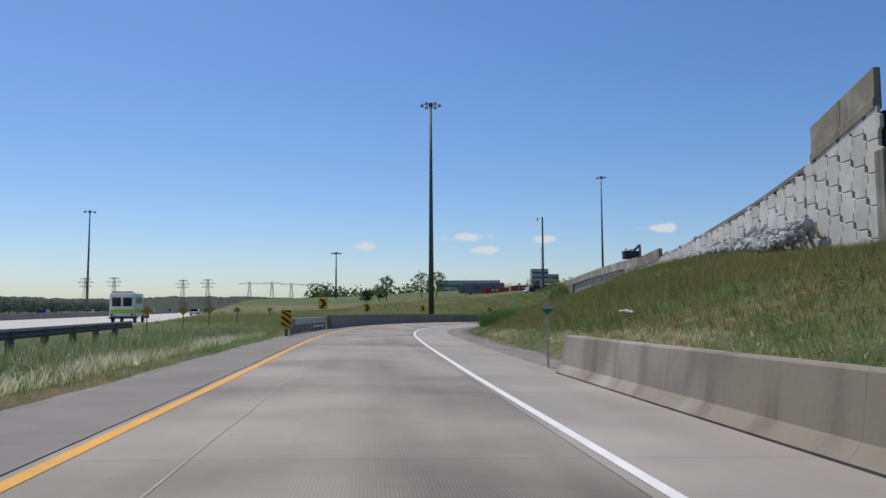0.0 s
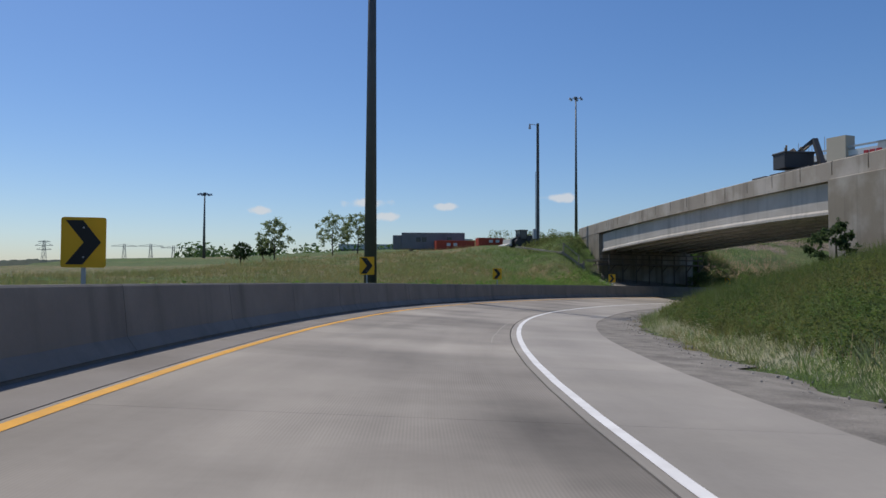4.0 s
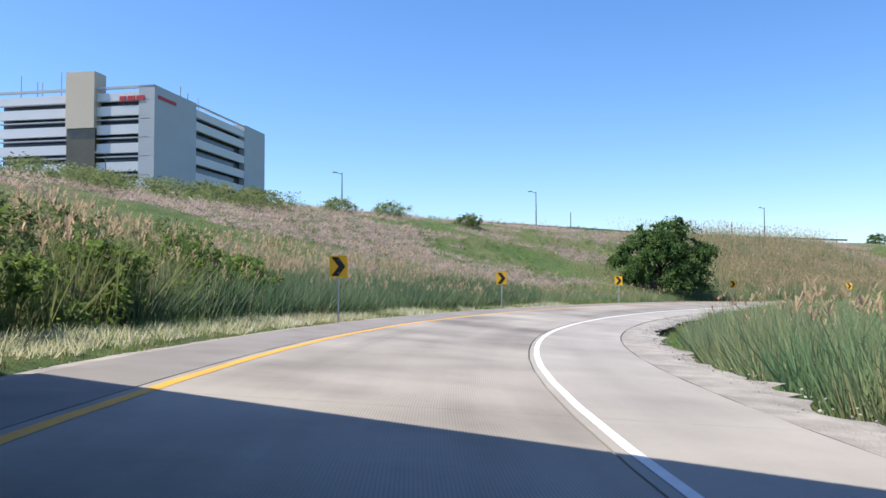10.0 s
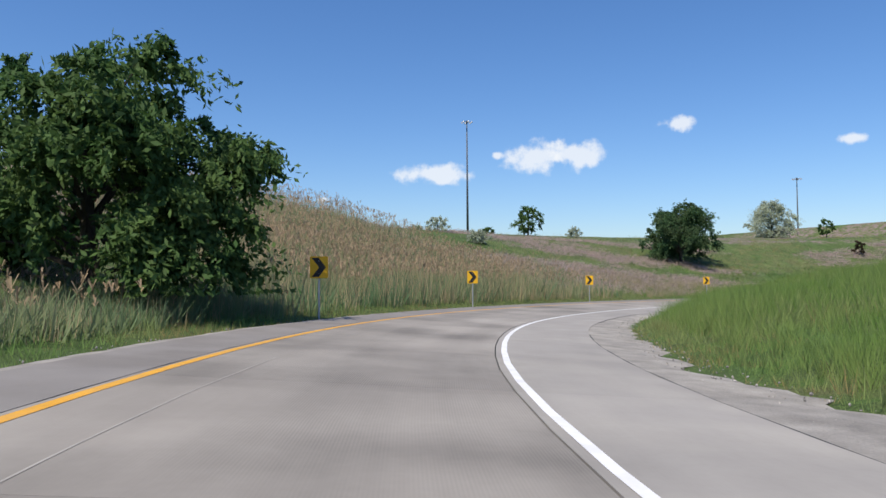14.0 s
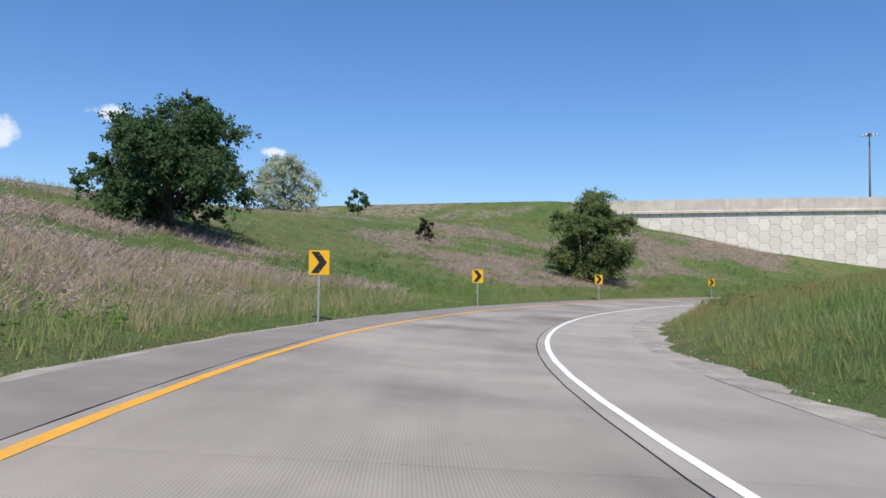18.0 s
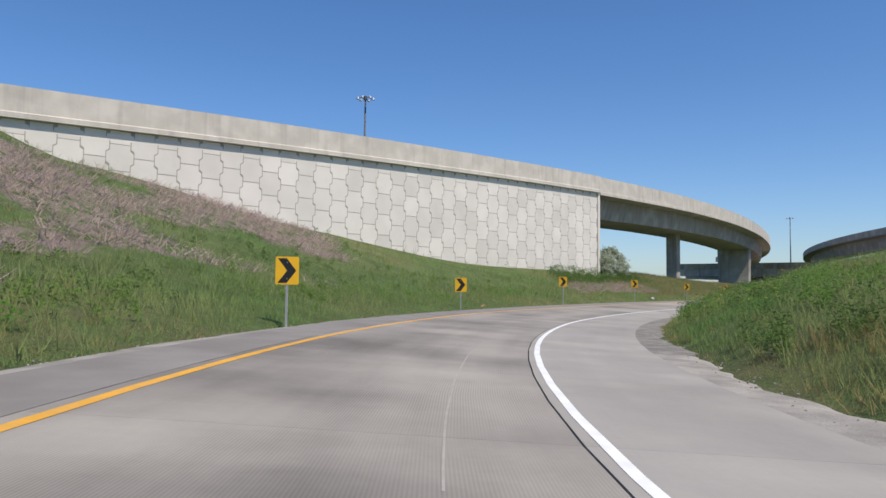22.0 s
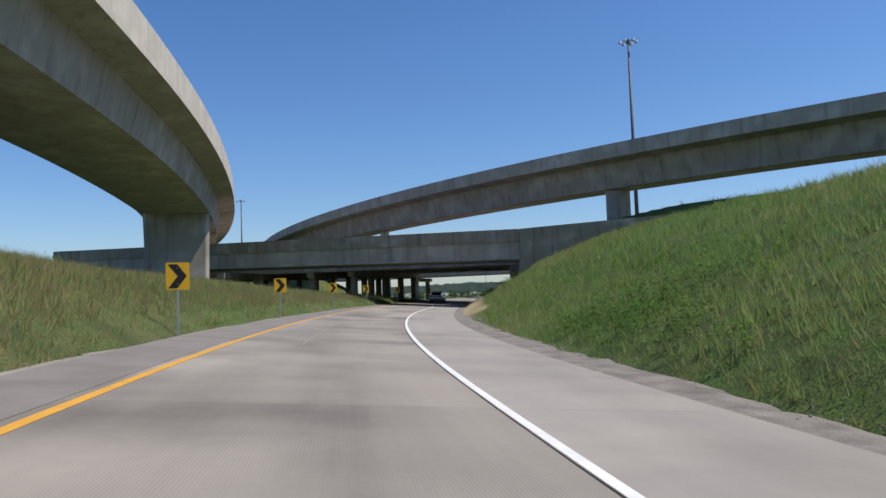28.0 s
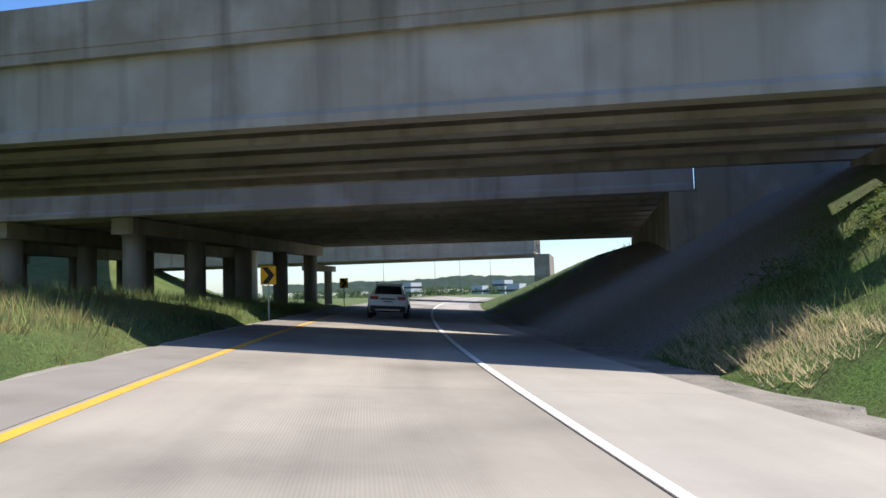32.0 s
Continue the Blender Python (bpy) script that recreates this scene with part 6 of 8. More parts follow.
bm = bmesh.new()
box(bm, -.6, -.25, .8, -.2, .25, 2.0, .03)
part("cabinet", bm, M_GALV, cc)
bm = bmesh.new()
bar(bm, (-.28, 0, 0), (-.28, 0, h * .6), .04, seg=6)
part("conduit", bm, M_GALV, cc)

# ---- stair and work platform at the abutment ----
M_TIMBER = mat("grey_timber", (0.33, 0.30, 0.26), .9, var=.25, scale=4.0, fine=30.0, bump=.3)
stair = thing("access_stair", "weathered timber stair and handrail down the bank", "stair")
S0, S1 = Vector((19.9, 139.7, 3.5)), Vector((22.1, 139.3, 1.75))
for k in range(9):
    p = S0.lerp(S1, k / 8)
    bm = bmesh.new()
    box(bm, p.x - .14, p.y - .5, p.z - .06, p.x + .16, p.y + .5, p.z + .0)
    part("tread", bm, M_TIMBER, stair)
for off in (-.55, .55):
    bm = bmesh.new()
    beam(bm, S0 + Vector((-.2, off, .12)), S1 + Vector((.1, off, .06)), .09, .2)
    part("stringer", bm, M_TIMBER, stair)
for k, up in ((0, 1.05), (.72, 1.0)):
    p = S0.lerp(S1, k)
    bm = bmesh.new()
    beam(bm, (p.x, p.y - .6, p.z - .9), (p.x, p.y - .6, p.z + up), .1, .1)
    part("post", bm, M_TIMBER, stair)
bm = bmesh.new()
beam(bm, S0 + Vector((0, -.6, 1.0)), S0.lerp(S1, .74) + Vector((0, -.6, .95)), .06, .1)
part("handrail", bm, M_TIMBER, stair)
bm = bmesh.new()
beam(bm, (22.0, 138.8, .6), (21.95, 138.8, 2.35), .14, .14)
part("post", bm, M_TIMBER, stair)
bm = bmesh.new()
beam(bm, (21.0, 138.7, 2.15), (22.2, 139.0, 2.4), .12, .16)
part("landing_beam", bm, M_TIMBER, stair)
path_edge = thing("timber_edging", "long grey timber edging a footpath along the bank", "timber")
for k in range(4):
    p, q = Vector((19.8, 139.4, 3.52)).lerp(Vector((17.2, 149.6, 4.5)), k / 4), Vector((19.8, 139.4, 3.52)).lerp(Vector((17.2, 149.6, 4.5)), (k + .985) / 4)
    bm = bmesh.new()
    beam(bm, p, q, .14, .16)
    part("timber", bm, M_TIMBER, path_edge)
planks = thing("plank_heap", "loose pale planks on the landing beside the abutment", "planks")
for i, (x, y, z, a, n) in enumerate(((22.3, 139.9, 2.62, 8, 2.2), (22.9, 140.1, 2.72, -12, 2.4), (23.4, 139.8, 2.66, 20, 1.8), (22.7, 140.2, 2.80, 3, 2.0))):
    bm = bmesh.new()
    beam(bm, (x, y, z), (x + n * math.cos(math.radians(a)), y + n * math.sin(math.radians(a)) * .3, z + .03 * i), .2, .05)
    part("plank", bm, M_TIMBER, planks)
bm = bmesh.new()
beam(bm, (22.4, 139.9, 1.2), (22.4, 139.9, 2.62), .12, .12)
part("support", bm, M_TIMBER, planks)
bm = bmesh.new()
beam(bm, (24.1, 140.0, 1.2), (24.1, 140.0, 2.64), .12, .12)
part("support", bm, M_TIMBER, planks)
# timber darkened in its base colour to hold the shade under the deck
M_TIMBER_SHADE = mat("shade_dark_timber", (0.13, 0.115, 0.10), .95, var=.25, scale=4.0, fine=30.0, bump=.3)
scaf = thing("work_platform", "timber work platform along the abutment, its shade in the dark timber colour", "scaffold")
for k in range(8):
    x = 24.6 + k * 1.9
    yk = 138.4 + .5 * (x - 25)
    bm = bmesh.new()
    beam(bm, (x, yk, gz1(x, yk) - .3), (x, yk, 3.4), .12, .12)
    part("upright", bm, M_TIMBER_SHADE, scaf)
    bm = bmesh.new()
    beam(bm, (x, yk, 1.4), (x + .9, yk + .45, 2.3), .08, .1)
    part("brace", bm, M_TIMBER_SHADE, scaf)
for z in (2.3, 2.85, 3.35):
    bm = bmesh.new()
    beam(bm, (23.4, 137.6, z), (38.6, 145.2, z), .1, .14)
    part("rail", bm, M_TIMBER_SHADE, scaf)
bm = bmesh.new()
for v in box(bm, 23.2, 138.5, 2.2, 38.6, 140.1, 2.3):
    v.co.y += .5 * (v.co.x - 25)
part("deck", bm, M_TIMBER_SHADE, scaf)

# ---- the highway to the west, with its traffic ----
hw = thing("highway", "broad pale concrete highway beside the ramp", "road", kind="structure")
st = [((-14 - .217 * y, y, .06), (-.977, -.212)) for y in (-40, 0, 120, 300, 600, 1100)]
sweep("carriageway", st, [(0, 0), (44, 0), (44, -.3), (0, -.3)], mat("pale_highway_concrete", (0.52, 0.49, 0.44), .9, var=.12, scale=.3, fine=8.0, bump=.05), hw)
sweep("median_barrier", st, [(21.7, 0), (21.8, .9), (22.1, .9), (22.2, 0)], M_BARRIER, hw)
sweep("edge_line", st, [(1.0, .005), (1.15, .005), (1.15, .0), (1.0, .0)], M_WHITE, hw)
rail2 = thing("guide_rail", "dark guide rail on posts beside the highway", "guide rail")
st = [((-10 - .157 * y, y, gz1(-10 - .157 * y, y)), (-.99, -.155)) for y in (-4, 8, 16, 24, 32, 39)]
sweep("rail_beam", st, [(-.04, .5), (-.09, .6), (-.04, .67), (-.09, .76), (-.04, .85), (.02, .85), (.02, .5)], M_MAST, rail2)
for y in np.arange(-3, 39, 3.0):
    x = -10 - .157 * y
    bm = bmesh.new()
    box(bm, x - .1, y - .1, gz1(x, y) - .3, x + .1, y + .1, gz1(x, y) + .8)
    part("post", bm, M_WOODPOST, rail2)


rail3 = thing("guide_rail", "dark guide rail along the crest of the bank", "guide rail")
pts = [(156.5, 184), (167.3, 175.5), (190, 157), (214, 139), (236, 121)]
st = []
for (xa, ya), (xb, yb) in zip(pts, pts[1:]):
    for g in np.arange(0, 1, .125):
        x, y = xa + (xb - xa) * g, ya + (yb - ya) * g
        st.append(((x, y, gz1(x, y) + .35), (-.63, -.78)))
sweep("rail_beam", st, [(-.05, .55), (-.05, .9), (.05, .9), (.05, .55)], M_MAST, rail3)
for (x, y, z), _ in st[::2]:
    bm = bmesh.new()
    box(bm, x - .1, y - .1, z - 1.0, x + .1, y + .1, z + .85)
    part("post", bm, M_WOODPOST, rail3)


def delineator(x, y):
    """A slim post with a small orange-yellow diamond."""
    t = thing("delineator", "small orange-yellow diamond marker on a slim post", "road marker", Matrix.Translation((x, y, gz1(x, y))), group="diamond markers beside the highway")
    h = 1.35 - gz1(x, y)
    bm = bmesh.new()
    box(bm, -.03, -.015, -.4, .03, .015, h)
    part("post", bm, M_GREYPOST, t)
    bm = bmesh.new()
    for v in box(bm, -.21, -.03, -.21, .21, -.018, .21):
        v.co = Vector(((v.co.x - v.co.z) * .7071, v.co.y, (v.co.x + v.co.z) * .7071 + h))
    part("panel", bm, M_MARKER, t, "orange-yellow diamond panel")


M_MARKER = mat("faded_orange_panel", (0.62, 0.30, 0.06), .6, var=.15, bump=0)
for x, y in ((-16.3, 41.5), (-16.2, 47.0), (-16.9, 54.5), (-17.2, 63.0), (-18.3, 79.6)):
    delineator(x, y)

# ---- vehicles ----
M_CARWHITE = mat("white_car_paint", (0.74, 0.75, 0.76), .25, var=.02, bump=0, spec=.6)
M_GLASS = mat("tinted_glass", (0.012, 0.014, 0.016), .06, var=.05, bump=0, spec=.7)
M_TYRE = mat("tyre_rubber", (0.018, 0.018, 0.018), .85, var=.1, bump=0)
M_TRIM = mat("dark_plastic", (0.025, 0.025, 0.027), .6, var=.1, bump=0)
M_ALLOY = mat("alloy", (0.35, 0.36, 0.37), .35, .8, var=.05, bump=0)
M_TAIL = mat("tail_lamp_red", (0.30, 0.015, 0.015), .2, var=.1, bump=0, spec=.6)
M_PLATE = mat("number_plate", (0.62, 0.64, 0.68), .5, var=.05, bump=0)


def loft(name, rings, material, parent, label="", caps=True, smooth=True):
    n = len(rings[0])
    v = [p for r in rings for p in r]
    f = []
    for i in range(len(rings) - 1):
        for j in range(n):
            k = (j + 1) % n
            f.append((i * n + j, i * n + k, (i + 1) * n + k, (i + 1) * n + j))
    if caps:
        f += [tuple(reversed(range(n))), tuple((len(rings) - 1) * n + j for j in range(n))]
    return mesh_ob(name, v, f, material, parent, label, smooth)


def wheel(parent, x, y, r=.34, w=.23):
    bm = bmesh.new()
    bar(bm, (x - w / 2, y, r), (x + w / 2, y, r), r, seg=24)
    bmesh.ops.bevel(bm, geom=[e for e in bm.edges if abs(e.verts[0].co.x - e.verts[1].co.x) < 1e-4], offset=.03, segments=2, affect='EDGES')
    t = part("wheel", bm, M_TYRE, parent, "black tyre on an alloy rim")
    bm = bmesh.new()
    s = 1 if x > 0 else -1
    xo = x + s * (w / 2 + .004)
    bar(bm, (xo - .02 * s, y, r), (xo, y, r), r * .64, seg=20)
    for k in range(5):
        a = math.radians(72 * k)
        beam(bm, (xo + .008 * s, y, r), (xo + .008 * s, y + math.cos(a) * r * .6, r + math.sin(a) * r * .6), .05, .02)
    part("rim", bm, M_ALLOY, t, "spoked alloy rim")


def suv(m, label):
    """A compact sport utility car, its tail towards -y."""
    c = thing("suv", label, "car", m)
    def ring(y, zlo, zmid, zhi, wlo, wmid, whi):
        return [(-wlo, y, zlo), (-wmid, y, zmid * .55 + zlo * .45), (-wmid, y, zmid), (-whi, y, zhi), (whi, y, zhi), (wmid, y, zmid), (wmid, y, zmid * .55 + zlo * .45), (wlo, y, zlo)]
    body = [ring(-2.2, .42, .86, .98, .74, .80, .72), ring(-2.14, .30, .92, 1.04, .82, .88, .78), ring(-1.8, .27, .98, 1.06, .85, .91, .82), ring(-.6, .25, .96, 1.04, .86, .91, .84),
            ring(.8, .25, .94, 1.0, .86, .91, .84), ring(1.5, .27, .88, .96, .85, .90, .78), ring(2.05, .32, .78, .86, .78, .84, .66), ring(2.2, .42, .66, .74, .66, .70, .58)]
    loft("body", body, M_CARWHITE, c, "glossy white body")
    cab = [[(-.70, y, 1.0), (-.74, y, 1.03), (-w, y, z - .06), (-w + .1, y, z), (w - .1, y, z), (w, y, z - .06), (.74, y, 1.03), (.70, y, 1.0)] for y, w, z in
           ((-2.06, .70, 1.06), (-1.78, .60, 1.50), (-1.6, .60, 1.55), (-.5, .62, 1.60), (.35, .60, 1.57), (.55, .58, 1.50), (1.25, .70, 1.03))]
    loft("cabin", cab, M_CARWHITE, c, "white roof and pillars")
    def pane(name, pts, label=""):
        mesh_ob(name, pts, [tuple(range(len(pts)))], M_GLASS, c, label)
    pane("rear_window", [(-.63, -2.075, 1.10), (.63, -2.075, 1.10), (.53, -1.81, 1.47), (-.53, -1.81, 1.47)], "dark tinted rear window")
    for s in (-1, 1):
        pane("side_window", [(s * .745, -1.7, 1.07), (s * .745, .9, 1.07), (s * .625, .35, 1.49), (s * .618, -1.5, 1.46)], "tinted side windows")
    pane("windscreen", [(-.62, 1.23, 1.06), (.62, 1.23, 1.06), (.5, .57, 1.5), (-.5, .57, 1.5)])
    bm = bmesh.new()
    box(bm, -.80, -2.26, .30, .80, -2.1, .58, .05)
    part("rear_bumper", bm, M_TRIM, c, "dark lower bumper")
    bm = bmesh.new()
    box(bm, -.58, -2.285, .34, .58, -2.2, .46, .04)
    part("skid_plate", bm, M_ALLOY, c, "silver skid plate")
    for s in (-1, 1):
        bm = bmesh.new()
        box(bm, s * .42, -2.235, .86, s * .80, -2.08, 1.0, .03)
        part("tail_lamp", bm, M_TAIL, c, "red tail lamp")
        bm = bmesh.new()
        box(bm, s * .86, .55, .98, s * 1.02, .72, 1.12, .04)
        part("mirror", bm, M_CARWHITE, c)
        bm = bmesh.new()
        beam(bm, (s * .56, -1.5, 1.62), (s * .56, .3, 1.64), .04, .04)
        part("roof_rail", bm, M_TRIM, c)
        bm = bmesh.new()
        box(bm, s * .875, -1.85, .24, s * .93, 1.75, .42, .02)
        part("sill", bm, M_TRIM, c)
        for y in (-1.34, 1.33):
            bm = bmesh.new()
            bar(bm, (s * .80, y, .35), (s * .926, y, .35), .41, seg=24)
            part("wheel_arch", bm, M_TRIM, c)
            wheel(c, s * .83, y)
    bm = bmesh.new()
    box(bm, -.27, -2.225, .72, .27, -2.19, .84, .01)
    part("number_plate", bm, M_PLATE, c, "pale plate with a plain dark bar")
    bm = bmesh.new()
    box(bm, -.18, -2.23, .76, .18, -2.224, .80)
    part("plate_bar", bm, M_TRIM, c)
    bm = bmesh.new()
    box(bm, -.6, -1.92, 1.52, .6, -1.62, 1.57, .02)
    part("spoiler", bm, M_CARWHITE, c)
    bm = bmesh.new()
    box(bm, -.36, -2.22, .86, .36, -2.17, .92, .01)
    part("handle_strip", bm, M_TRIM, c)
    return c


def on_ramp(u, l, lift=0.0):
    """The pose of a car that stands on the ramp and heads along it."""
    x, y, z = at(u, l, lift)
    nx, ny = left(u)
    t = Vector((ny, -nx, spline(RZ, u + .1) - spline(RZ, u - .1)))
    t = Vector((ny, -nx, 0)).normalized()
    n = Vector((nx, ny, spline(RE, u))).normalized()
    up = t.cross(n).normalized()
    m = Matrix((( -n.x, t.x, up.x, x), (-n.y, t.y, up.y, y), (-n.z, t.z, up.z, z), (0, 0, 0, 1)))
    return m


suv(on_ramp(34.05, -.25), "white compact sport utility car driving on the ramp")


def small_car(x, y, z, turn, paint, label, kind="car", s=1.0, long_=4.4, high=1.45):
    c = thing(kind, label, "car", Matrix.Translation((x, y, z)) @ pose(0, 0, 0, 0, 0, turn), group="cars on the far roads")
    w = .88
    prof = ((-.5, .42, .72, .86), (-.47, .30, .84, .94), (-.3, .26, .86, 1.0), (.2, .26, .86, 1.0), (.42, .28, .74, .95), (.5, .40, .62, .84))
    loft("body", [[(-w * k, g * long_, lo), (-w * k, g * long_, hi), (w * k, g * long_, hi), (w * k, g * long_, lo)] for g, lo, hi, k in prof], paint, c, smooth=False)
    loft("cabin", [[(-w, -long_ * .4, .8), (w, -long_ * .4, .8), (w, long_ * .25, .8), (-w, long_ * .25, .8)], [(-w * .8, -long_ * .32, high), (w * .8, -long_ * .32, high), (w * .8, long_ * .1, high), (-w * .8, long_ * .1, high)]], M_GLASS, c, smooth=False)
    bm = bmesh.new()
    box(bm, -w * .78, -long_ * .31, high - .02, w * .78, long_ * .09, high + .03, .015)
    part("roof", bm, paint, c)
    for px_ in (-w * .72, w * .72):
        for lamp, m, g in (("tail_lamp", M_TAIL, -.497), ("headlight", M_ALLOY, .485)):
            bm = bmesh.new()
            box(bm, px_ - .16, g * long_ - .05, .58, px_ + .16, g * long_ + .05, .7, .01)
            part(lamp, bm, m, c)
    for px_ in (-w + .05, w - .05):
        for py_ in (-long_ * .3, long_ * .3):
            bm = bmesh.new()
            bar(bm, (px_ - .1, py_, .32), (px_ + .1, py_, .32), .32, seg=12)
            part("wheel", bm, M_TYRE, c)
    return c


M_SILVER = mat("silver_car_paint", (0.40, 0.41, 0.43), .3, .3, var=.03, bump=0)
M_DARKCAR = mat("dark_car_paint", (0.03, 0.032, 0.04), .3, var=.03, bump=0)
M_BLUECAR = mat("blue_car_paint", (0.05, 0.09, 0.2), .3, var=.03, bump=0)
rng = np.random.RandomState(5)
paints = [M_CARWHITE, M_SILVER, M_DARKCAR, M_CARWHITE, M_BLUECAR]
names = ["white", "silver", "dark", "white", "blue"]
for i, (off, y) in enumerate(((8, 120), (4.5, 165), (30, 140), (34, 190), (8, 230), (27, 240), (12, 300), (31, 310), (5, 360), (28, 380), (35, 430), (10, 460))):
    small_car(-14 - .217 * y - off, y, .06, 12 + (180 if off > 20 else 0), paints[i % 5], names[i % 5] + " car driving on the highway")

van = thing("emergency_van", "white box van with green and yellow stripes on the highway", "van", Matrix.Translation((-33.4, 80.0, .06)) @ pose(0, 0, 0, 0, 0, 12))
M_LIME = mat("lime_stripe", (0.45, 0.60, 0.04), .5, var=.05, bump=0)
bm = bmesh.new()
box(bm, -1.2, -3.4, .6, 1.2, 1.6, 3.1, .12)
part("box_body", bm, M_CARWHITE, van)
bm = bmesh.new()
box(bm, -1.1, 1.6, .6, 1.1, 3.2, 2.3, .25)
part("cab", bm, M_CARWHITE, van)
for x0 in (-.95, .1):
    bm = bmesh.new()
    box(bm, x0, -3.44, 1.7, x0 + .85, -3.38, 2.6)
    part("rear_window", bm, M_GLASS, van)
bm = bmesh.new()
box(bm, -1.1, -3.43, 1.0, 1.1, -3.39, 1.4)
part("stripe", bm, M_LIME, van, "lime stripe across the rear")
bm = bmesh.new()
box(bm, 1.19, -3.0, 1.0, 1.23, 1.5, 1.4)
part("stripe", bm, M_LIME, van)
bm = bmesh.new()
box(bm, 1.19, -2.4, 2.0, 1.23, .8, 2.6)
part("side_window", bm, M_GLASS, van)
bm = bmesh.new()
box(bm, 1.09, 1.8, 1.45, 1.13, 2.75, 2.15, .01)
part("cab_window", bm, M_GLASS, van)
bm = bmesh.new()
box(bm, -1.0, -3.2, 3.1, 1.0, -2.95, 3.22, .02)
part("roof_lamp", bm, M_TAIL, van, "red roof lamp bar")
for x0 in (-1.08, .86):
    bm = bmesh.new()
    box(bm, x0, -3.44, .75, x0 + .22, -3.38, .95)
    part("tail_lamp", bm, M_TAIL, van)
bm = bmesh.new()
box(bm, -1.2, -3.6, .45, 1.2, -3.3, .62, .03)
part("bumper", bm, M_TRIM, van)
for s in (-1, 1):
    for y in (-2.2, 2.2):
        bm = bmesh.new()
        bar(bm, (s * .95, y, .42), (s * 1.18, y, .42), .42, seg=18)
        tyre = part("wheel", bm, M_TYRE, van)
        bm = bmesh.new()
        bar(bm, (s * 1.1, y, .42), (s * 1.2, y, .42), .23, seg=14)
        part("rim", bm, M_ALLOY, tyre)

# ---- grasses, reeds and weeds ----
PU = np.arange(-4, 38.5, 0.05)
PP = np.array([at(u, 0)[:2] + left(u) for u in PU])


def plan(u, l):
    """Plan coordinates of many places beside the ramp."""
    x, y = np.interp(u, PU, PP[:, 0]), np.interp(u, PU, PP[:, 1])
    nx, ny = np.interp(u, PU, PP[:, 2]), np.interp(u, PU, PP[:, 3])
    return x + nx * l, y + ny * l


def blades(name, label, x, y, height, width, per, lean, material, seed, category="grass", sink=0.05, spread=0.12):
    """Tufts of tapering blades, one object; x, y and height are arrays over the tufts."""
    rng = np.random.RandomState(seed)
    n = len(x)
    z = ground_at(x, y)
    N = n * per
    bx, by, bz = np.repeat(x, per), np.repeat(y, per), np.repeat(z, per)
    h = np.repeat(height, per) * (0.55 + 0.6 * rng.rand(N))
    a = rng.rand(N) * 2 * np.pi
    r = np.sqrt(rng.rand(N)) * spread * (0.5 + np.repeat(height, per))
    bx, by = bx + r * np.cos(a), by + r * np.sin(a)
    ld = a + rng.normal(size=N) * .6
    le = h * lean * (0.3 + rng.rand(N))
    w = width * (0.6 + 0.8 * rng.rand(N))
    f = rng.rand(N) * np.pi
    cx, cy = np.cos(f) * w / 2, np.sin(f) * w / 2
    lx, ly = np.cos(ld) * le, np.sin(ld) * le
    base = np.stack([bx, by, bz - sink], 1)
    c = np.stack([cx, cy, np.zeros(N)], 1)
    top = base + np.stack([lx, ly, h], 1)
    v = np.stack([base - c, base + c, top], 1).reshape(-1, 3)
    ob = raw_mesh(name, v, np.arange(N)[:, None] * 3 + np.arange(3)[None], material)
    return tagged(ob, label, category, kind="stuff")


def plumes(name, label, x, y, height, material, seed):
    """Feathery heads on top of reeds."""
    rng = np.random.RandomState(seed)
    n = len(x)
    z = ground_at(x, y) + height
    per = 5
    N = n * per
    bx, by, bz = np.repeat(x, per), np.repeat(y, per), np.repeat(z, per)
    a = rng.rand(N) * 2 * np.pi
    d = np.stack([np.cos(a) * .5, np.sin(a) * .5, rng.rand(N) * .8 + .3], 1)
    L = .13 + .15 * rng.rand(N)
    p = np.stack([bx, by, bz - .1 + rng.rand(N) * .18], 1)
    s = np.stack([-np.sin(a), np.cos(a), np.zeros(N)], 1) * .022
    q = p + d * L[:, None]
    v = np.stack([p - s * .5, p + s * .5, q + s, q - s], 1).reshape(-1, 3)
    f = np.arange(N)[:, None] * 4 + np.arange(4)[None]
    return tagged(raw_mesh(name, v, f, material), label, "reeds", kind="stuff")


def weeds(name, label, x, y, height, size, per, material, seed):
    """Low leafy weeds: leaves scattered through a rounded clump."""
    rng = np.random.RandomState(seed)
    N = len(x) * per
    z = ground_at(x, y)
    h = np.repeat(height, per)
    p = np.stack([np.repeat(x, per), np.repeat(y, per), np.repeat(z, per)], 1)
    a = rng.rand(N) * 2 * np.pi
    r = np.sqrt(rng.rand(N)) * h * .75
    t = rng.rand(N) ** .8
    p += np.stack([r * np.cos(a) * (1.1 - t * .6), r * np.sin(a) * (1.1 - t * .6), t * h], 1)
    u = rng.normal(size=(N, 3))
    u[:, 2] *= .5
    u /= np.linalg.norm(u, axis=1)[:, None]
    w = np.cross(u, rng.normal(size=(N, 3)))
    w /= np.linalg.norm(w, axis=1)[:, None]
    s = (size * (.6 + .8 * rng.rand(N)))[:, None]
    v = np.stack([p - u * s + w * s * .5, p - u * s - w * s * .5, p + u * s * 1.2], 1).reshape(-1, 3)
    f = np.arange(N)[:, None] * 3 + np.arange(3)[None]
    return tagged(raw_mesh(name, v, f, material), label, "weeds", kind="stuff")


def strew(rng, n, u0, u1, l0, l1, power=1.0):
    u = u0 + (u1 - u0) * rng.rand(n)
    l = l0 + (l1 - l0) * rng.rand(n) ** power
    return u, l


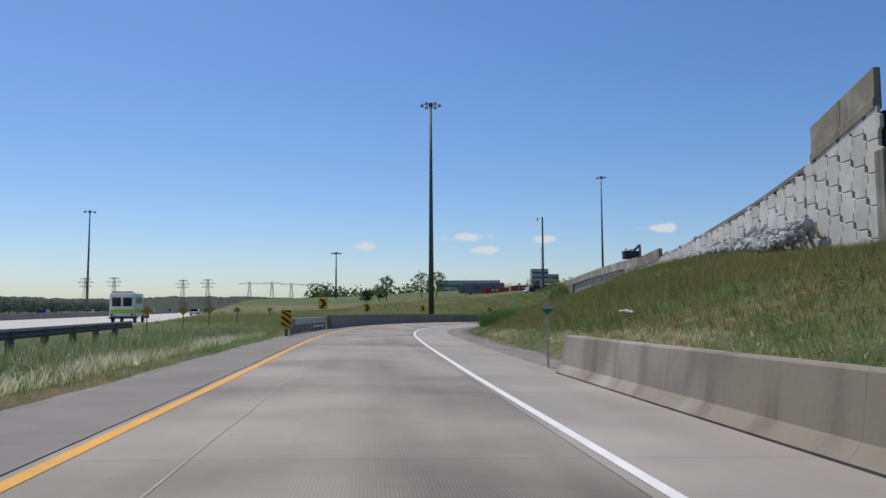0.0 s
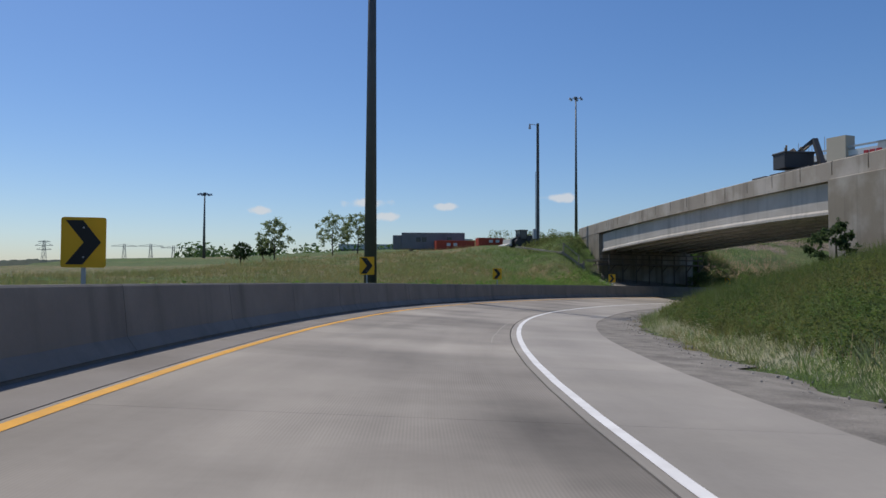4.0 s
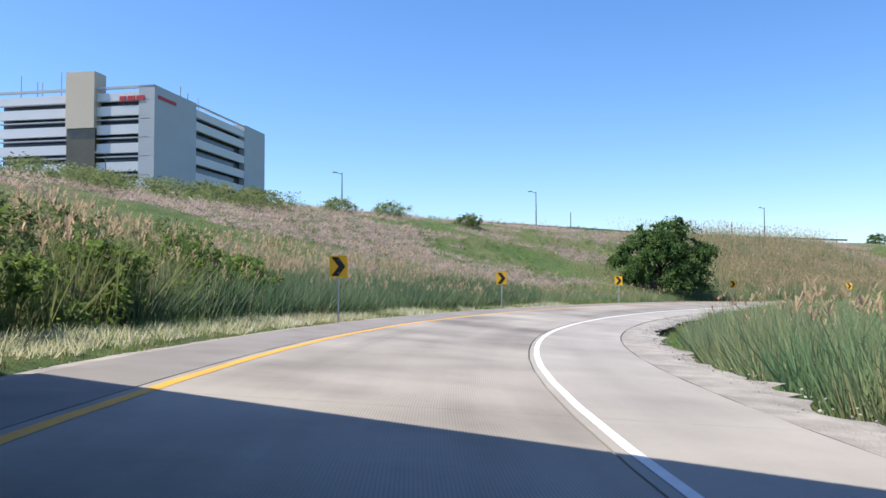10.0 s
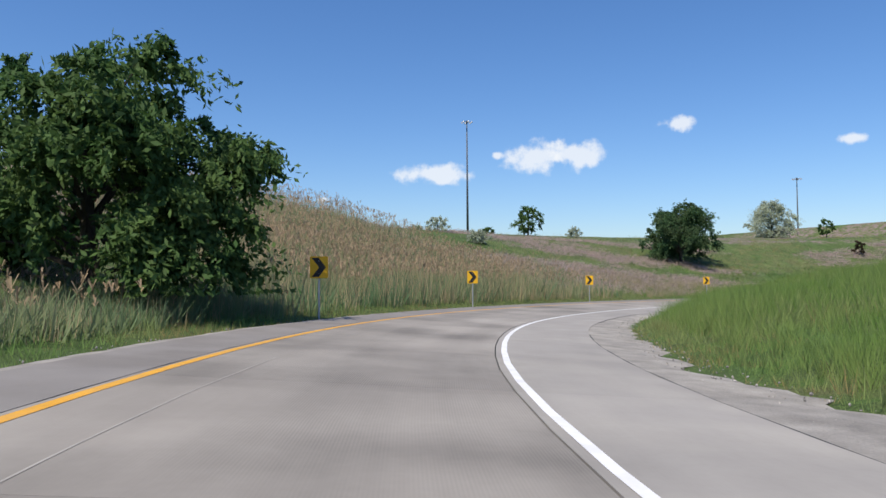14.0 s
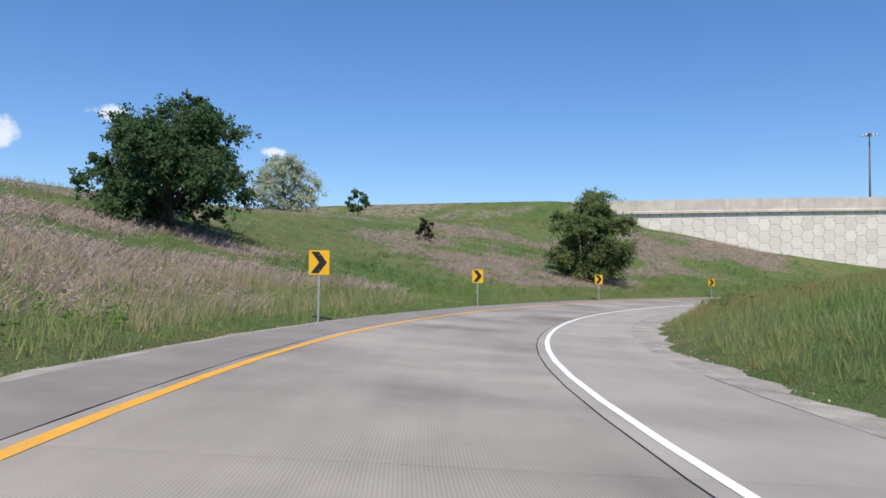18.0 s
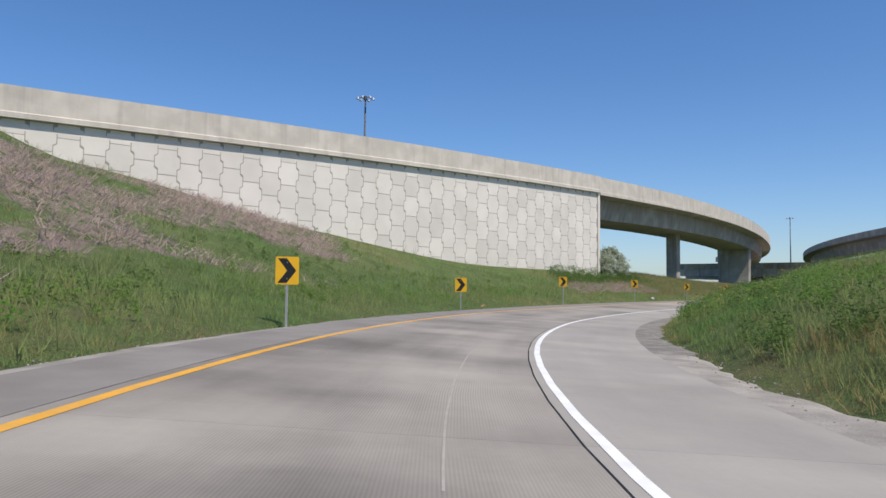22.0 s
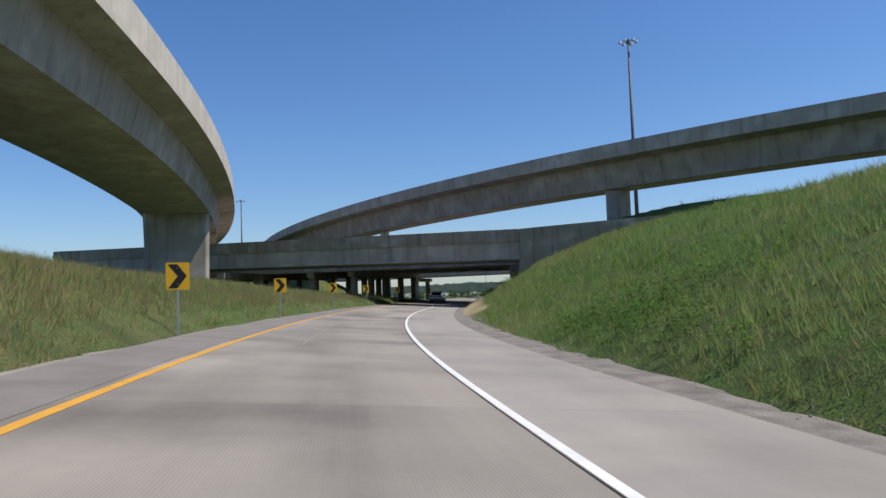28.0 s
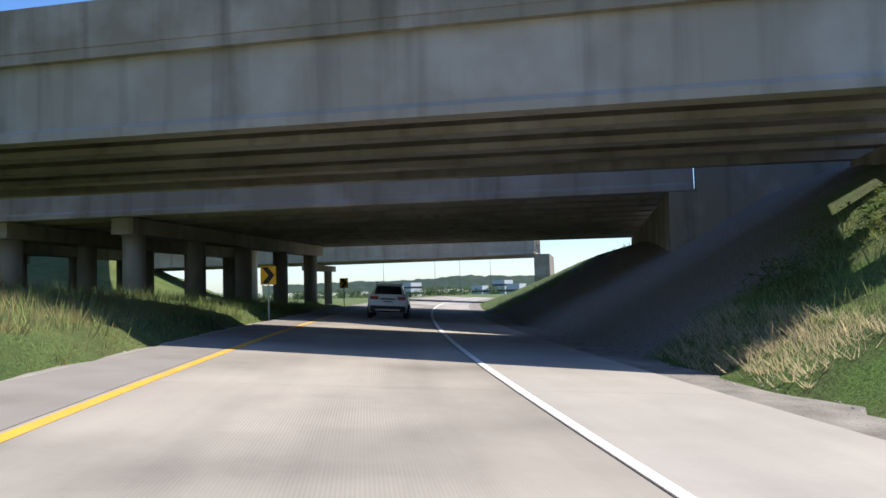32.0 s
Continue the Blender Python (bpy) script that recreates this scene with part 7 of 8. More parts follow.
def clear(x, y):
    """False inside walls, piers, decks and other lanes."""
    d = ((x[:, None] - RP[None, ::2, 0]) ** 2 + (y[:, None] - RP[None, ::2, 1]) ** 2).min(1)
    ok = d > 4.2 ** 2
    ok &= ~((x > 24.3) & (x < 39.5) & (y > 42) & (y < 152))
    s = (x - E_END[0]) * math.cos(math.radians(E_HEAD)) + (y - E_END[1]) * math.sin(math.radians(E_HEAD))
    cx, cy = E_END[0] - E_RAD * math.sin(math.radians(E_HEAD)), E_END[1] + E_RAD * math.cos(math.radians(E_HEAD))
    rr = np.hypot(x - cx, y - cy)
    ok &= ~((rr < E_RAD + .1) & (rr > E_RAD - 11.6) & (s < .5) & (s > -150))
    ok &= ~((x < -10.0 - .217 * y) & (y < 400))
    u = US[::2][((x[:, None] - RP[None, ::2, 0]) ** 2 + (y[:, None] - RP[None, ::2, 1]) ** 2).argmin(1)]
    ok &= ~((u > 32.85) & (u < 34.6) & (d < 17 ** 2) & (y > np.interp(x, RP[300:, 0][::-1], RP[300:, 1][::-1])))
    ok &= ~((u > 8.85) & (u < 9.8) & (x > 22) & (d < 10.5 ** 2))
    return ok


# fine roadside grass, denser near the pavement
def roadside(name, label, u0, u1, l0, l1, n, h0, h1, material, seed, width=.012, per=7, lean=.5, power=1.0, keep=None):
    r = np.random.RandomState(seed)
    u, l = strew(r, n, u0, u1, l0, l1, power)
    x, y = plan(u, l)
    ok = clear(x, y)
    if name != "pale_grass":
        ok &= ~((u > 30.95) & (u < 33.0) & (l < -5.7) & (l > -7.9 + .8 * noise2(x, y, 7, 2.0)))
    if keep:
        ok &= r.rand(n) < keep(x, y)
    x, y = x[ok], y[ok]
    h = (h0 + (h1 - h0) * r.rand(len(x))) * (.55 + .9 * noise2(x, y, seed, 3.0))
    return blades(name, label, x, y, h, width, per, lean, material, seed)


M_GRASS_BRIGHT = leafy("bright_green_grass", (0.12, 0.215, 0.04), (0.19, 0.24, 0.075), .6, tint_scale=.25)
wet = lambda x, y: 1 - .75 * dry(x, y)
wet_out = lambda x, y: wet(x, y) * (1 - .9 * vet(x, y))
M_BLEACH = leafy("bleached_grass", (0.56, 0.48, 0.32), (0.36, 0.31, 0.17), .5)
roadside("edge_grass", "short grass creeping over the gravel edge", -1, 36, 4.5, 6.6, 16000, .12, .32, M_GRASS, 21, .016, 6, .7, 1.0)
roadside("slope_grass", "olive summer grass on the bank beside the ramp's start", 0, 8.6, -7.4, -26, 19000, .3, .6, leafy("olive_grass", (0.10, 0.145, 0.038), (0.19, 0.165, 0.06), .7, tint_scale=.16), 27, .026, 7, .6, 1.0)
roadside("edge_grass", "short grass creeping over the gravel edge", -1, 36, -6.35, -8.4, 20000, .1, .3, M_GRASS, 22, .016, 6, .7, 1.0)
roadside("edge_dry_grass", "dry tan grass along the gravel edge", -1, 36, -6.1, -8.2, 9000, .1, .3, M_GRASS_DRY, 126, .014, 6, .8, 1.4, lambda x, y: .25 + .75 * patch(x, y, 127, 5.0, .4, .6))
roadside("edge_dry_grass", "dry tan grass along the gravel edge", 10, 36, 4.4, 6.4, 7000, .1, .28, M_GRASS_DRY, 128, .014, 6, .8, 1.4, lambda x, y: .25 + .75 * patch(x, y, 129, 5.0, .4, .6))
roadside("slope_dry_grass", "olive-tan summer grass on the low outer bank", 27.5, 33.4, 5.2, 18, 15000, .3, .55, leafy("olive_tan_grass", (0.20, 0.185, 0.075), (0.29, 0.24, 0.12), .7, tint_scale=.2), 140, .02, 7, .6, 1.0)
roadside("roadside_grass", "rough green grass beside the left shoulder", -1, 36, 4.9, 9.5, 15000, .25, .55, M_GRASS, 1, .018, 6, .5, 1.2, wet)
roadside("roadside_grass", "rough green grass beside the right shoulder", -1, 36, -6.6, -11, 15000, .25, .55, M_GRASS, 2, .018, 6, .5, 1.2, wet)
roadside("dry_grass", "dry straw-coloured grass beside the road", -1, 36, 4.7, 10, 7000, .3, .65, M_GRASS_DRY, 3, .011, 8, .5, 1.0, dry)
roadside("dry_grass", "dry straw-coloured grass beside the road", -1, 36, -6.5, -11, 7000, .3, .65, M_GRASS_DRY, 4, .011, 8, .5, 1.0, dry)
roadside("near_grass", "fine green grass on the lower bank", 9.8, 33, 6.4, 13, 11000, .22, .5, M_GRASS, 25, .02, 7, .6, 1.1, wet_out)
roadside("near_grass", "fine green grass on the lower bank", 14, 33, -8, -15, 11000, .22, .5, M_GRASS, 26, .02, 7, .6, 1.1, wet)
roadside("slope_grass", "long grass on the outer bank", -1, 36, 8, 46, 19000, .3, .6, M_GRASS, 5, .034, 5, .6, 1.4, wet_out)
roadside("slope_grass", "long grass on the inner bank", -1, 36, -9, -40, 19000, .3, .6, M_GRASS, 6, .034, 5, .6, 1.4, wet)
roadside("slope_dry_grass", "dry grass drifts on the outer bank", -1, 36, 8, 46, 9000, .35, .7, M_GRASS_DRY, 7, .024, 8, .6, 1.3, dry)
roadside("slope_dry_grass", "dry grass drifts on the inner bank", -1, 36, -9, -40, 9000, .35, .7, M_GRASS_DRY, 8, .024, 8, .6, 1.3, dry)
roadside("pale_grass", "pale seed-headed grass along the pavement edge", 10.5, 13.9, 4.8, 6.6, 3600, .14, .34, M_WHITEFLOWER, 9, .03, 6, .8, 1.0, lambda x, y: patch(x, y, 12, 5.0, .28, .46))
roadside("pale_grass", "pale seed-headed grass along the pavement edge", .5, 7.2, -6.6, -7.7, 4200, .08, .2, M_WHITEFLOWER, 10, .016, 6, .9, 1.0, lambda x, y: patch(x, y, 12, 5.0, .3, .5))
roadside("pale_grass", "bleached dry grass below the end overpass", 30.9, 33.15, -6.2, -7.9, 4500, .15, .36, M_BLEACH, 11, .014, 9, 1.1, 1.0, lambda x, y: patch(x, y, 11, 3.0, .25, .5))
roadside("pale_grass", "white-flowered grass below the end overpass", 31.0, 33.2, 4.9, 11, 2200, .14, .32, M_WHITEFLOWER, 12, .015, 6, .7, 1.0, lambda x, y: patch(x, y, 15, 5.0, .4, .6))
roadside("dry_grass", "tan dry grass low on the outer bank", 17.6, 20.3, 5.4, 15, 3000, .5, 1.0, leafy("tan_dry_grass", (0.36, 0.29, 0.18), (0.20, 0.22, 0.09), .6), 16, .02, 8, .5, 1.0, lambda x, y: patch(x, y, 19, 5.0, .3, .55))
roadside("dry_grass", "yellowed dry grass on the inner bank", 20.0, 23.0, -7.2, -17, 5500, .3, .6, M_GRASS_DRY, 17, .014, 8, .5, 1.0, lambda x, y: patch(x, y, 20, 5.0, .34, .52))
M_RUST = leafy("rusty_dry_grass", (0.31, 0.175, 0.09), (0.30, 0.24, 0.10), .6)
roadside("dry_grass", "rusty dry grass on the bank beside the overpass", 8.1, 8.85, -6.5, -9.2, 3200, .3, .6, leafy("golden_dry_grass", (0.42, 0.30, 0.13), (0.34, 0.27, 0.12), .6), 14, .018, 8, .5, 1.0)
roadside("dry_grass", "rusty red dry dock on the bank beside the overpass", 7.25, 7.6, -7.2, -9.0, 420, .3, .55, M_RUST, 122, .016, 9, .5, 1.0, lambda x, y: patch(x, y, 18, 3.0, .3, .55))
roadside("tall_grass", "tall green grass on the bank beside the overpass", 5.6, 8.7, -8.6, -17, 7500, .4, .85, leafy("rank_bank_grass", (0.075, 0.135, 0.03), (0.13, 0.155, 0.045), .7, tint_scale=.25), 123, .02, 8, .45, 1.0)
roadside("rusty_grass", "rusty dry dock and grass on the inner bank", 0.6, 7.2, -10.5, -24, 4200, .3, .6, leafy("rusty_grass", (0.27, 0.18, 0.08), (0.16, 0.15, 0.05), .5), 13, .02, 6, .5, 1.0, lambda x, y: patch(x, y, 18, 7.0, .34, .52))

# weeds with broader leaves
def weed_band(label, u0, u1, l0, l1, n, h0, h1, material, seed, size=.09, per=26, power=1.0, keep=None):
    r = np.random.RandomState(seed)
    u, l = strew(r, n, u0, u1, l0, l1, power)
    x, y = plan(u, l)
    ok = clear(x, y)
    if keep:
        ok &= r.rand(n) < keep(x, y)
    x, y = x[ok], y[ok]
    return weeds("weeds", label, x, y, h0 + (h1 - h0) * r.rand(len(x)), size, per, material, seed)


M_WEED = leafy("weed_leaves", (0.085, 0.190, 0.032), (0.15, 0.22, 0.05), .6, tint_scale=.3)
M_WEED_DARK = leafy("dark_weed_leaves", (0.062, 0.125, 0.028), (0.105, 0.155, 0.042), .6, tint_scale=.3)
M_WEED_OLIVE = leafy("olive_weed_leaves", (0.068, 0.112, 0.026), (0.13, 0.125, 0.04), .6, tint_scale=.3)
clumpy = lambda x, y: patch(x, y, 41, 6.0, .38, .6)
weed_band("leafy green weeds on the inner bank", 23.2, 30.6, -6.9, -13, 700, .3, .6, M_WEED, 51, .035, 80, 1.5, clumpy)
weed_band("dark green leafy weeds crowding the inner bank", 22.8, 29.6, -6.9, -10.2, 750, .4, .8, M_WEED_DARK, 59, .035, 90, 1.6, lambda x, y: .1 + .9 * patch(x, y, 43, 5.0, .36, .54))
weed_band("yellow flowers among the weeds on the inner bank", 23.5, 28.0, -7.5, -13, 260, .6, .9, leafy("yellow_flowers", (0.50, 0.42, 0.05), (0.30, 0.32, 0.06), .5), 44, .03, 7, 1.2, lambda x, y: patch(x, y, 45, 4.0, .45, .6))
roadside("slope_dry_grass", "straw-coloured patches high on the outer bank", 20.6, 23.6, 16, 40, 3200, .3, .55, M_GRASS_DRY, 48, .022, 7, .6, 1.0, lambda x, y: patch(x, y, 49, 7.0, .42, .55) * (1 - vet(x, y)))
roadside("slope_dry_grass", "straw-coloured patches high on the inner bank", 24.0, 33.0, -13, -34, 5200, .3, .55, M_GRASS_DRY, 46, .022, 7, .6, 1.0, lambda x, y: patch(x, y, 47, 7.0, .46, .6))
weed_band("leafy green weeds on the outer bank", 16, 31, 7, 30, 800, .25, .5, M_WEED, 52, .035, 60, 1.3, clumpy)
weed_band("tall leafy weeds behind the barrier", 4, 10.2, 4.7, 9, 420, .3, .7, M_WEED, 53, .07, 26, 1.6, clumpy)
weed_band("leafy weeds on the bank beside the ramp's start", 0, 7.5, -7, -26, 160, .2, .4, M_WEED, 54, .03, 60, 1.2, clumpy)
M_BUSH = leafy("bush_leaves", (0.085, 0.155, 0.03), (0.15, 0.20, 0.05), .6)
weed_band("dense brush at the barrier's end", 10.4, 11.6, 6.6, 16, 300, .6, 1.4, M_BUSH, 55, .07, 120)
for i, (u, l, h, sp) in enumerate(((10.42, 8.2, 2.3, 1.7), (10.55, 7.0, 1.9, 1.5), (10.68, 9.4, 2.8, 1.9), (10.82, 7.6, 2.4, 1.6), (10.98, 9.0, 2.7, 1.8), (11.12, 7.5, 2.0, 1.4), (11.28, 9.6, 2.2, 1.6), (10.6, 12.5, 2.2, 1.8), (10.9, 13.0, 2.0, 1.8), (11.42, 8.0, 2.4, 1.7), (11.55, 9.6, 2.6, 1.9), (11.68, 8.2, 2.1, 1.6), (11.4, 11.6, 2.4, 1.8), (11.85, 9.4, 1.9, 1.5))):
    x, y = at_plan(u, l)
    tree("roadside_bush", "twiggy green bush beside the barrier's end", x, y, h, sp, M_BUSH if i % 2 else M_LEAF_WILLOW, 300 + i, .05, .0, 30, 5200, .075, stems=3, droop=.35)
weed_band("dark green weeds low on the bank beside the barrier's end", 0.4, 6.5, -7.6, -13, 420, .2, .45, M_WEED_OLIVE, 57, .028, 80, 1.3, clumpy)
weed_band("lush green weeds on the lower bank before the overpass", 3.9, 7.0, -7.4, -14, 700, .35, .75, M_WEED_OLIVE, 96, .032, 90, 1.2, lambda x, y: patch(x, y, 97, 5.0, .3, .5))
roadside("pale_grass", "pale yellow flower heads along the gravel", 4.2, 7.2, -6.7, -7.9, 2600, .1, .24, M_WHITEFLOWER, 98, .016, 6, .8, 1.0, lambda x, y: patch(x, y, 99, 4.0, .35, .55))
weed_band("dark brushy weeds on the bank beside the overpass", 4.6, 8.7, -7.6, -15, 420, .25, .55, M_WEED_DARK, 58, .03, 60, 1.2, clumpy)
weed_band("dark weeds along the inner shoulder", 20.0, 23.4, -7.6, -13, 170, .3, .6, M_WEED_DARK, 60, .035, 70, 1.4, clumpy)
weed_band("rank green weeds at the edge of the shaded slope", 32.75, 33.1, -8.2, -15, 110, .3, .7, M_WEED_OLIVE, 125, .035, 70)
weed_band("tall green weeds below the flyover", 26.7, 28.2, 9.2, 13, 230, .6, 1.2, M_WEED_DARK, 61, .06, 60)
weed_band("green weeds in the western verge", -1, 4, 6, 13, 260, .25, .5, M_WEED_OLIVE, 56, .03, 60, 1.0, clumpy)
roadside("pale_grass", "pale flowering grass in the western verge", .2, 2.5, 5.3, 6.9, 2600, .18, .36, M_WHITEFLOWER, 110, .03, 6, .8, 1.0, lambda x, y: patch(x, y, 111, 4.0, .3, .5))
roadside("pale_grass", "pale flowering grass in the western verge", .4, 3.2, 7.5, 12, 700, .25, .45, M_WHITEFLOWER, 112, .03, 5, .8, 1.0, lambda x, y: patch(x, y, 113, 3.0, .5, .62))
roadside("mound_grass", "lush green grass on the bank beside the overpass", 8.0, 10.4, 4.9, 24, 9000, .25, .5, M_GRASS, 114, .022, 7, .6, 1.0)
roadside("mound_grass", "olive grass on the bank behind the barrier", 4.2, 8.9, 4.9, 32, 14000, .25, .5, leafy("bank_grass", (0.15, 0.19, 0.06), (0.26, 0.23, 0.10), .7, tint_scale=.2), 115, .026, 7, .7, 1.0)
weed_band("leafy weeds below the stair", 8.2, 9.4, 5.2, 11, 330, .3, .8, M_WEED, 116, .045, 60, 1.0, lambda x, y: patch(x, y, 117, 4.0, .3, .5))
weed_band("tall weeds on the mound beside the wing wall", 9.3, 10.4, 15, 26, 500, .5, 1.0, M_WEED_OLIVE, 118, .05, 60, 1.0, lambda x, y: smooth01(x, 17.5, 20) * patch(x, y, 119, 3.0, .25, .5))

# pink-grey vetch in drifts on the banks
def vetch(u0, u1, l0, l1, n, seed, material=None, keep=None):
    """Mats of limp interwoven stems with faded flowers."""
    r = np.random.RandomState(seed)
    u, l = strew(r, n, u0, u1, l0, l1)
    x, y = plan(u, l)
    ok = clear(x, y) & (r.rand(n) < (keep or vet)(x, y))
    x, y = x[ok], y[ok]
    m = material or M_VETCH
    blades("vetch", "limp faded pink vetch stems in slanting mats", x, y, .22 + .26 * r.rand(len(x)), .05, 11, 1.5, m, seed, "weeds", spread=.9)
    k = r.rand(len(x)) < .45
    weeds("vetch_flowers", "dusty pink vetch flowers on the bank", x[k], y[k], .28 + .3 * r.rand(k.sum()), .05, 12, m, seed + 500)


vetch(10.2, 16.5, 11, 55, 13500, 62)
vetch(16.5, 20.3, 6, 42, 11000, 64)
vetch(20.3, 25.3, 7, 30, 8500, 68)
vetch(26.45, 27.9, 6.6, 9.6, 260, 63, leafy("pink_vetch_flowers", (0.45, 0.29, 0.34), (0.28, 0.24, 0.16), .6, tint_scale=.9), lambda x, y: np.ones(len(x)))
weed_band("low dark green growth between the vetch", 10.2, 19, 11, 48, 3000, .25, .65, M_WEED_DARK, 66, .055, 40, 1.0, lambda x, y: patch(x, y, 67, 6.0, .46, .58))
weed_band("olive scrub along the crest of the bank", 10.4, 14.0, 32, 50, 800, .7, 1.8, leafy("crest_scrub", (0.10, 0.14, 0.05), (0.16, 0.18, 0.075), .6), 86, .11, 60, 1.0, lambda x, y: patch(x, y, 87, 7.0, .42, .56))
weed_band("green weeds low on the outer bank", 18.4, 25.6, 5.6, 9.5, 600, .25, .55, M_WEED, 88, .035, 60, 1.0, lambda x, y: patch(x, y, 89, 5.0, .35, .55))
weed_band("dark green growth between the vetch mats", 19.4, 25.4, 8, 26, 1000, .25, .5, M_WEED_DARK, 90, .04, 44, 1.0, lambda x, y: (1 - vet(x, y)) * patch(x, y, 92, 6.0, .42, .56))

M_STRAW = leafy("reed_straw", (0.40, 0.31, 0.19), (0.30, 0.27, 0.15), .6, tint_scale=.3)


# reeds
def reed_bed(label, u0, u1, l0, l1, n, h0, h1, seed, plume_share=.7, keep=None, dead=.12, green=None):
    r = np.random.RandomState(seed)
    u, l = strew(r, n, u0, u1, l0, l1)
    x, y = plan(u, l)
    ok = clear(x, y)
    if keep:
        ok &= r.rand(n) < keep(x, y, u, l)
    x, y = x[ok], y[ok]
    h = (h0 + (h1 - h0) * r.rand(len(x))) * (.75 + .4 * noise2(x, y, seed, 4.0))
    tan = r.rand(len(x)) < dead
    blades("reeds", label, x[~tan], y[~tan], h[~tan] * .8, .04, 5, .28, green or M_REED, seed, "reeds", spread=.16)
    blades("reed_leaves", "long arching leaves of the reeds", x[~tan], y[~tan], h[~tan] * .95, .05, 4, .75, green or M_REED, seed + 3, "reeds", spread=.2)
    blades("dry_reeds", "straw-coloured dry reed stems", x[tan], y[tan], h[tan], .03, 6, .2, M_STRAW, seed + 2, "reeds", spread=.16)
    k = r.rand(len(x)) < plume_share
    plumes("reed_plumes", "tan feathery reed plumes", x[k], y[k], h[k] * 1.02, M_PLUME, seed + 1)


reed_bed("tall green reeds with tan plumes inside the bend", 10.25, 12.4, -7.3, -20, 6500, 1.5, 2.15, 71, .12, lambda x, y, u, l: 1 - smooth01(u + .8 * (noise2(x, y, 72, 4.0) - .5) + l * .012, 11.5, 12.2))
reed_bed("short blue-green reeds inside the bend", 11.3, 14.2, -7.3, -15, 5500, .65, 1.15, 70, .0, lambda x, y, u, l: 1 - smooth01(u + .8 * (noise2(x, y, 73, 4.0) - .5), 13.2, 14.2))
M_REED_BLUE = leafy("blue_green_reeds", (0.062, 0.125, 0.062), (0.12, 0.165, 0.085), .7, tint_scale=.3)
reed_bed("tall blue-green reeds along the foot of the bank", 11.1, 14.2, 6.4, 11.5, 6000, 1.1, 1.8, 73, .05, lambda x, y, u, l: 1 - smooth01(u + .5 * (noise2(x, y, 74, 4.0) - .5), 13.2, 14.0), dead=.06, green=M_REED_BLUE)
reed_bed("grey-green reeds along the foot of the bank", 12.8, 15.9, 6.2, 10.0, 3200, .6, 1.15, 85, .1, None, dead=.2)
reed_bed("tan seeding reeds on the slope above the green ones", 10.9, 13.9, 10.5, 22, 4200, 1.0, 1.6, 93, .8, lambda x, y, u, l: (1 - smooth01(l + 5 * (noise2(x, y, 94, 5.0) - .5), 15, 20)) * (1 - .8 * smooth01(u, 13.0, 13.9)) * patch(x, y, 95, 5.0, .28, .5), dead=.4)
reed_bed("dense tan reeds covering the bank", 14.6, 19.8, 5.6, 34, 20000, 1.6, 2.6, 75, .95, lambda x, y, u, l: (1 - smooth01(u + l * .03 + 1.2 * (noise2(x, y, 76, 5.0) - .5), 18.1, 19.3)) * smooth01(u + 1.2 * (noise2(x, y, 78, 7.0) - .5) - l * .02, 15.2, 16.2), dead=.55)
reed_bed("tall rank grass and reeds beside the barrier's end", 10.3, 11.5, 6.9, 14, 2600, 1.7, 2.5, 124, .25, None, dead=.15, green=leafy("rank_grass", (0.10, 0.155, 0.045), (0.20, 0.21, 0.085), .7))
reed_bed("tan seeding reeds on the bank beside the barrier's end", 10.3, 12.2, 11, 24, 2200, .9, 1.6, 120, .35, lambda x, y, u, l: patch(x, y, 121, 5.0, .3, .52), dead=.18)
roadside("tall_grass", "tall bright green grass inside the bend", 13.2, 18.5, -7.2, -18, 8000, .4, .75, M_GRASS_BRIGHT, 77, .014, 11, .5)
roadside("bright_grass", "bright green grass on the inner bank", 25.5, 32, -7.5, -34, 11000, .3, .6, M_GRASS_BRIGHT, 78, .028, 7, .5)
reed_bed("green reeds beside the shoulder", 3.5, 3.98, -7.5, -9.2, 700, .9, 1.3, 79, .0, green=leafy("marsh_reed", (0.05, 0.125, 0.03), (0.08, 0.15, 0.04), .6))
reed_bed("low green reeds beside the shoulder", 4.0, 4.9, -7.4, -9, 400, .4, .65, 83, .0)
reed_bed("tall grass in the western verge", -0.5, 3.0, 6.0, 11, 1800, .4, .75, 81, .0)

# ---- woods, pylons and town on the horizon ----
def far_woods(name, label, x0, y0, x1, y1, n, h0, h1, seed, material, base=0.0, depth=40.0):
    r = np.random.RandomState(seed)
    t = r.rand(n)
    dx, dy = x1 - x0, y1 - y0
    d = math.hypot(dx, dy)
    k = r.rand(n) * depth
    cx, cy = x0 + dx * t - dy / d * k, y0 + dy * t + dx / d * k
    h = h0 + (h1 - h0) * r.rand(n)
    c = np.stack([cx, cy, base + h * .55], 1)
    v, f = leaf_cloud(r, c, h * .62, n * 60, (h0 + h1) * .055, 0.9)
    return tagged(raw_mesh(name, v, f, material), label, "woods", kind="stuff")


# leaf green with a little blue distance haze mixed into the colour
M_LEAF_HAZE = leafy("far_haze_tinted_leaves", (0.055, 0.085, 0.065), (0.08, 0.11, 0.075), .5, tint_scale=.02, up=.5)


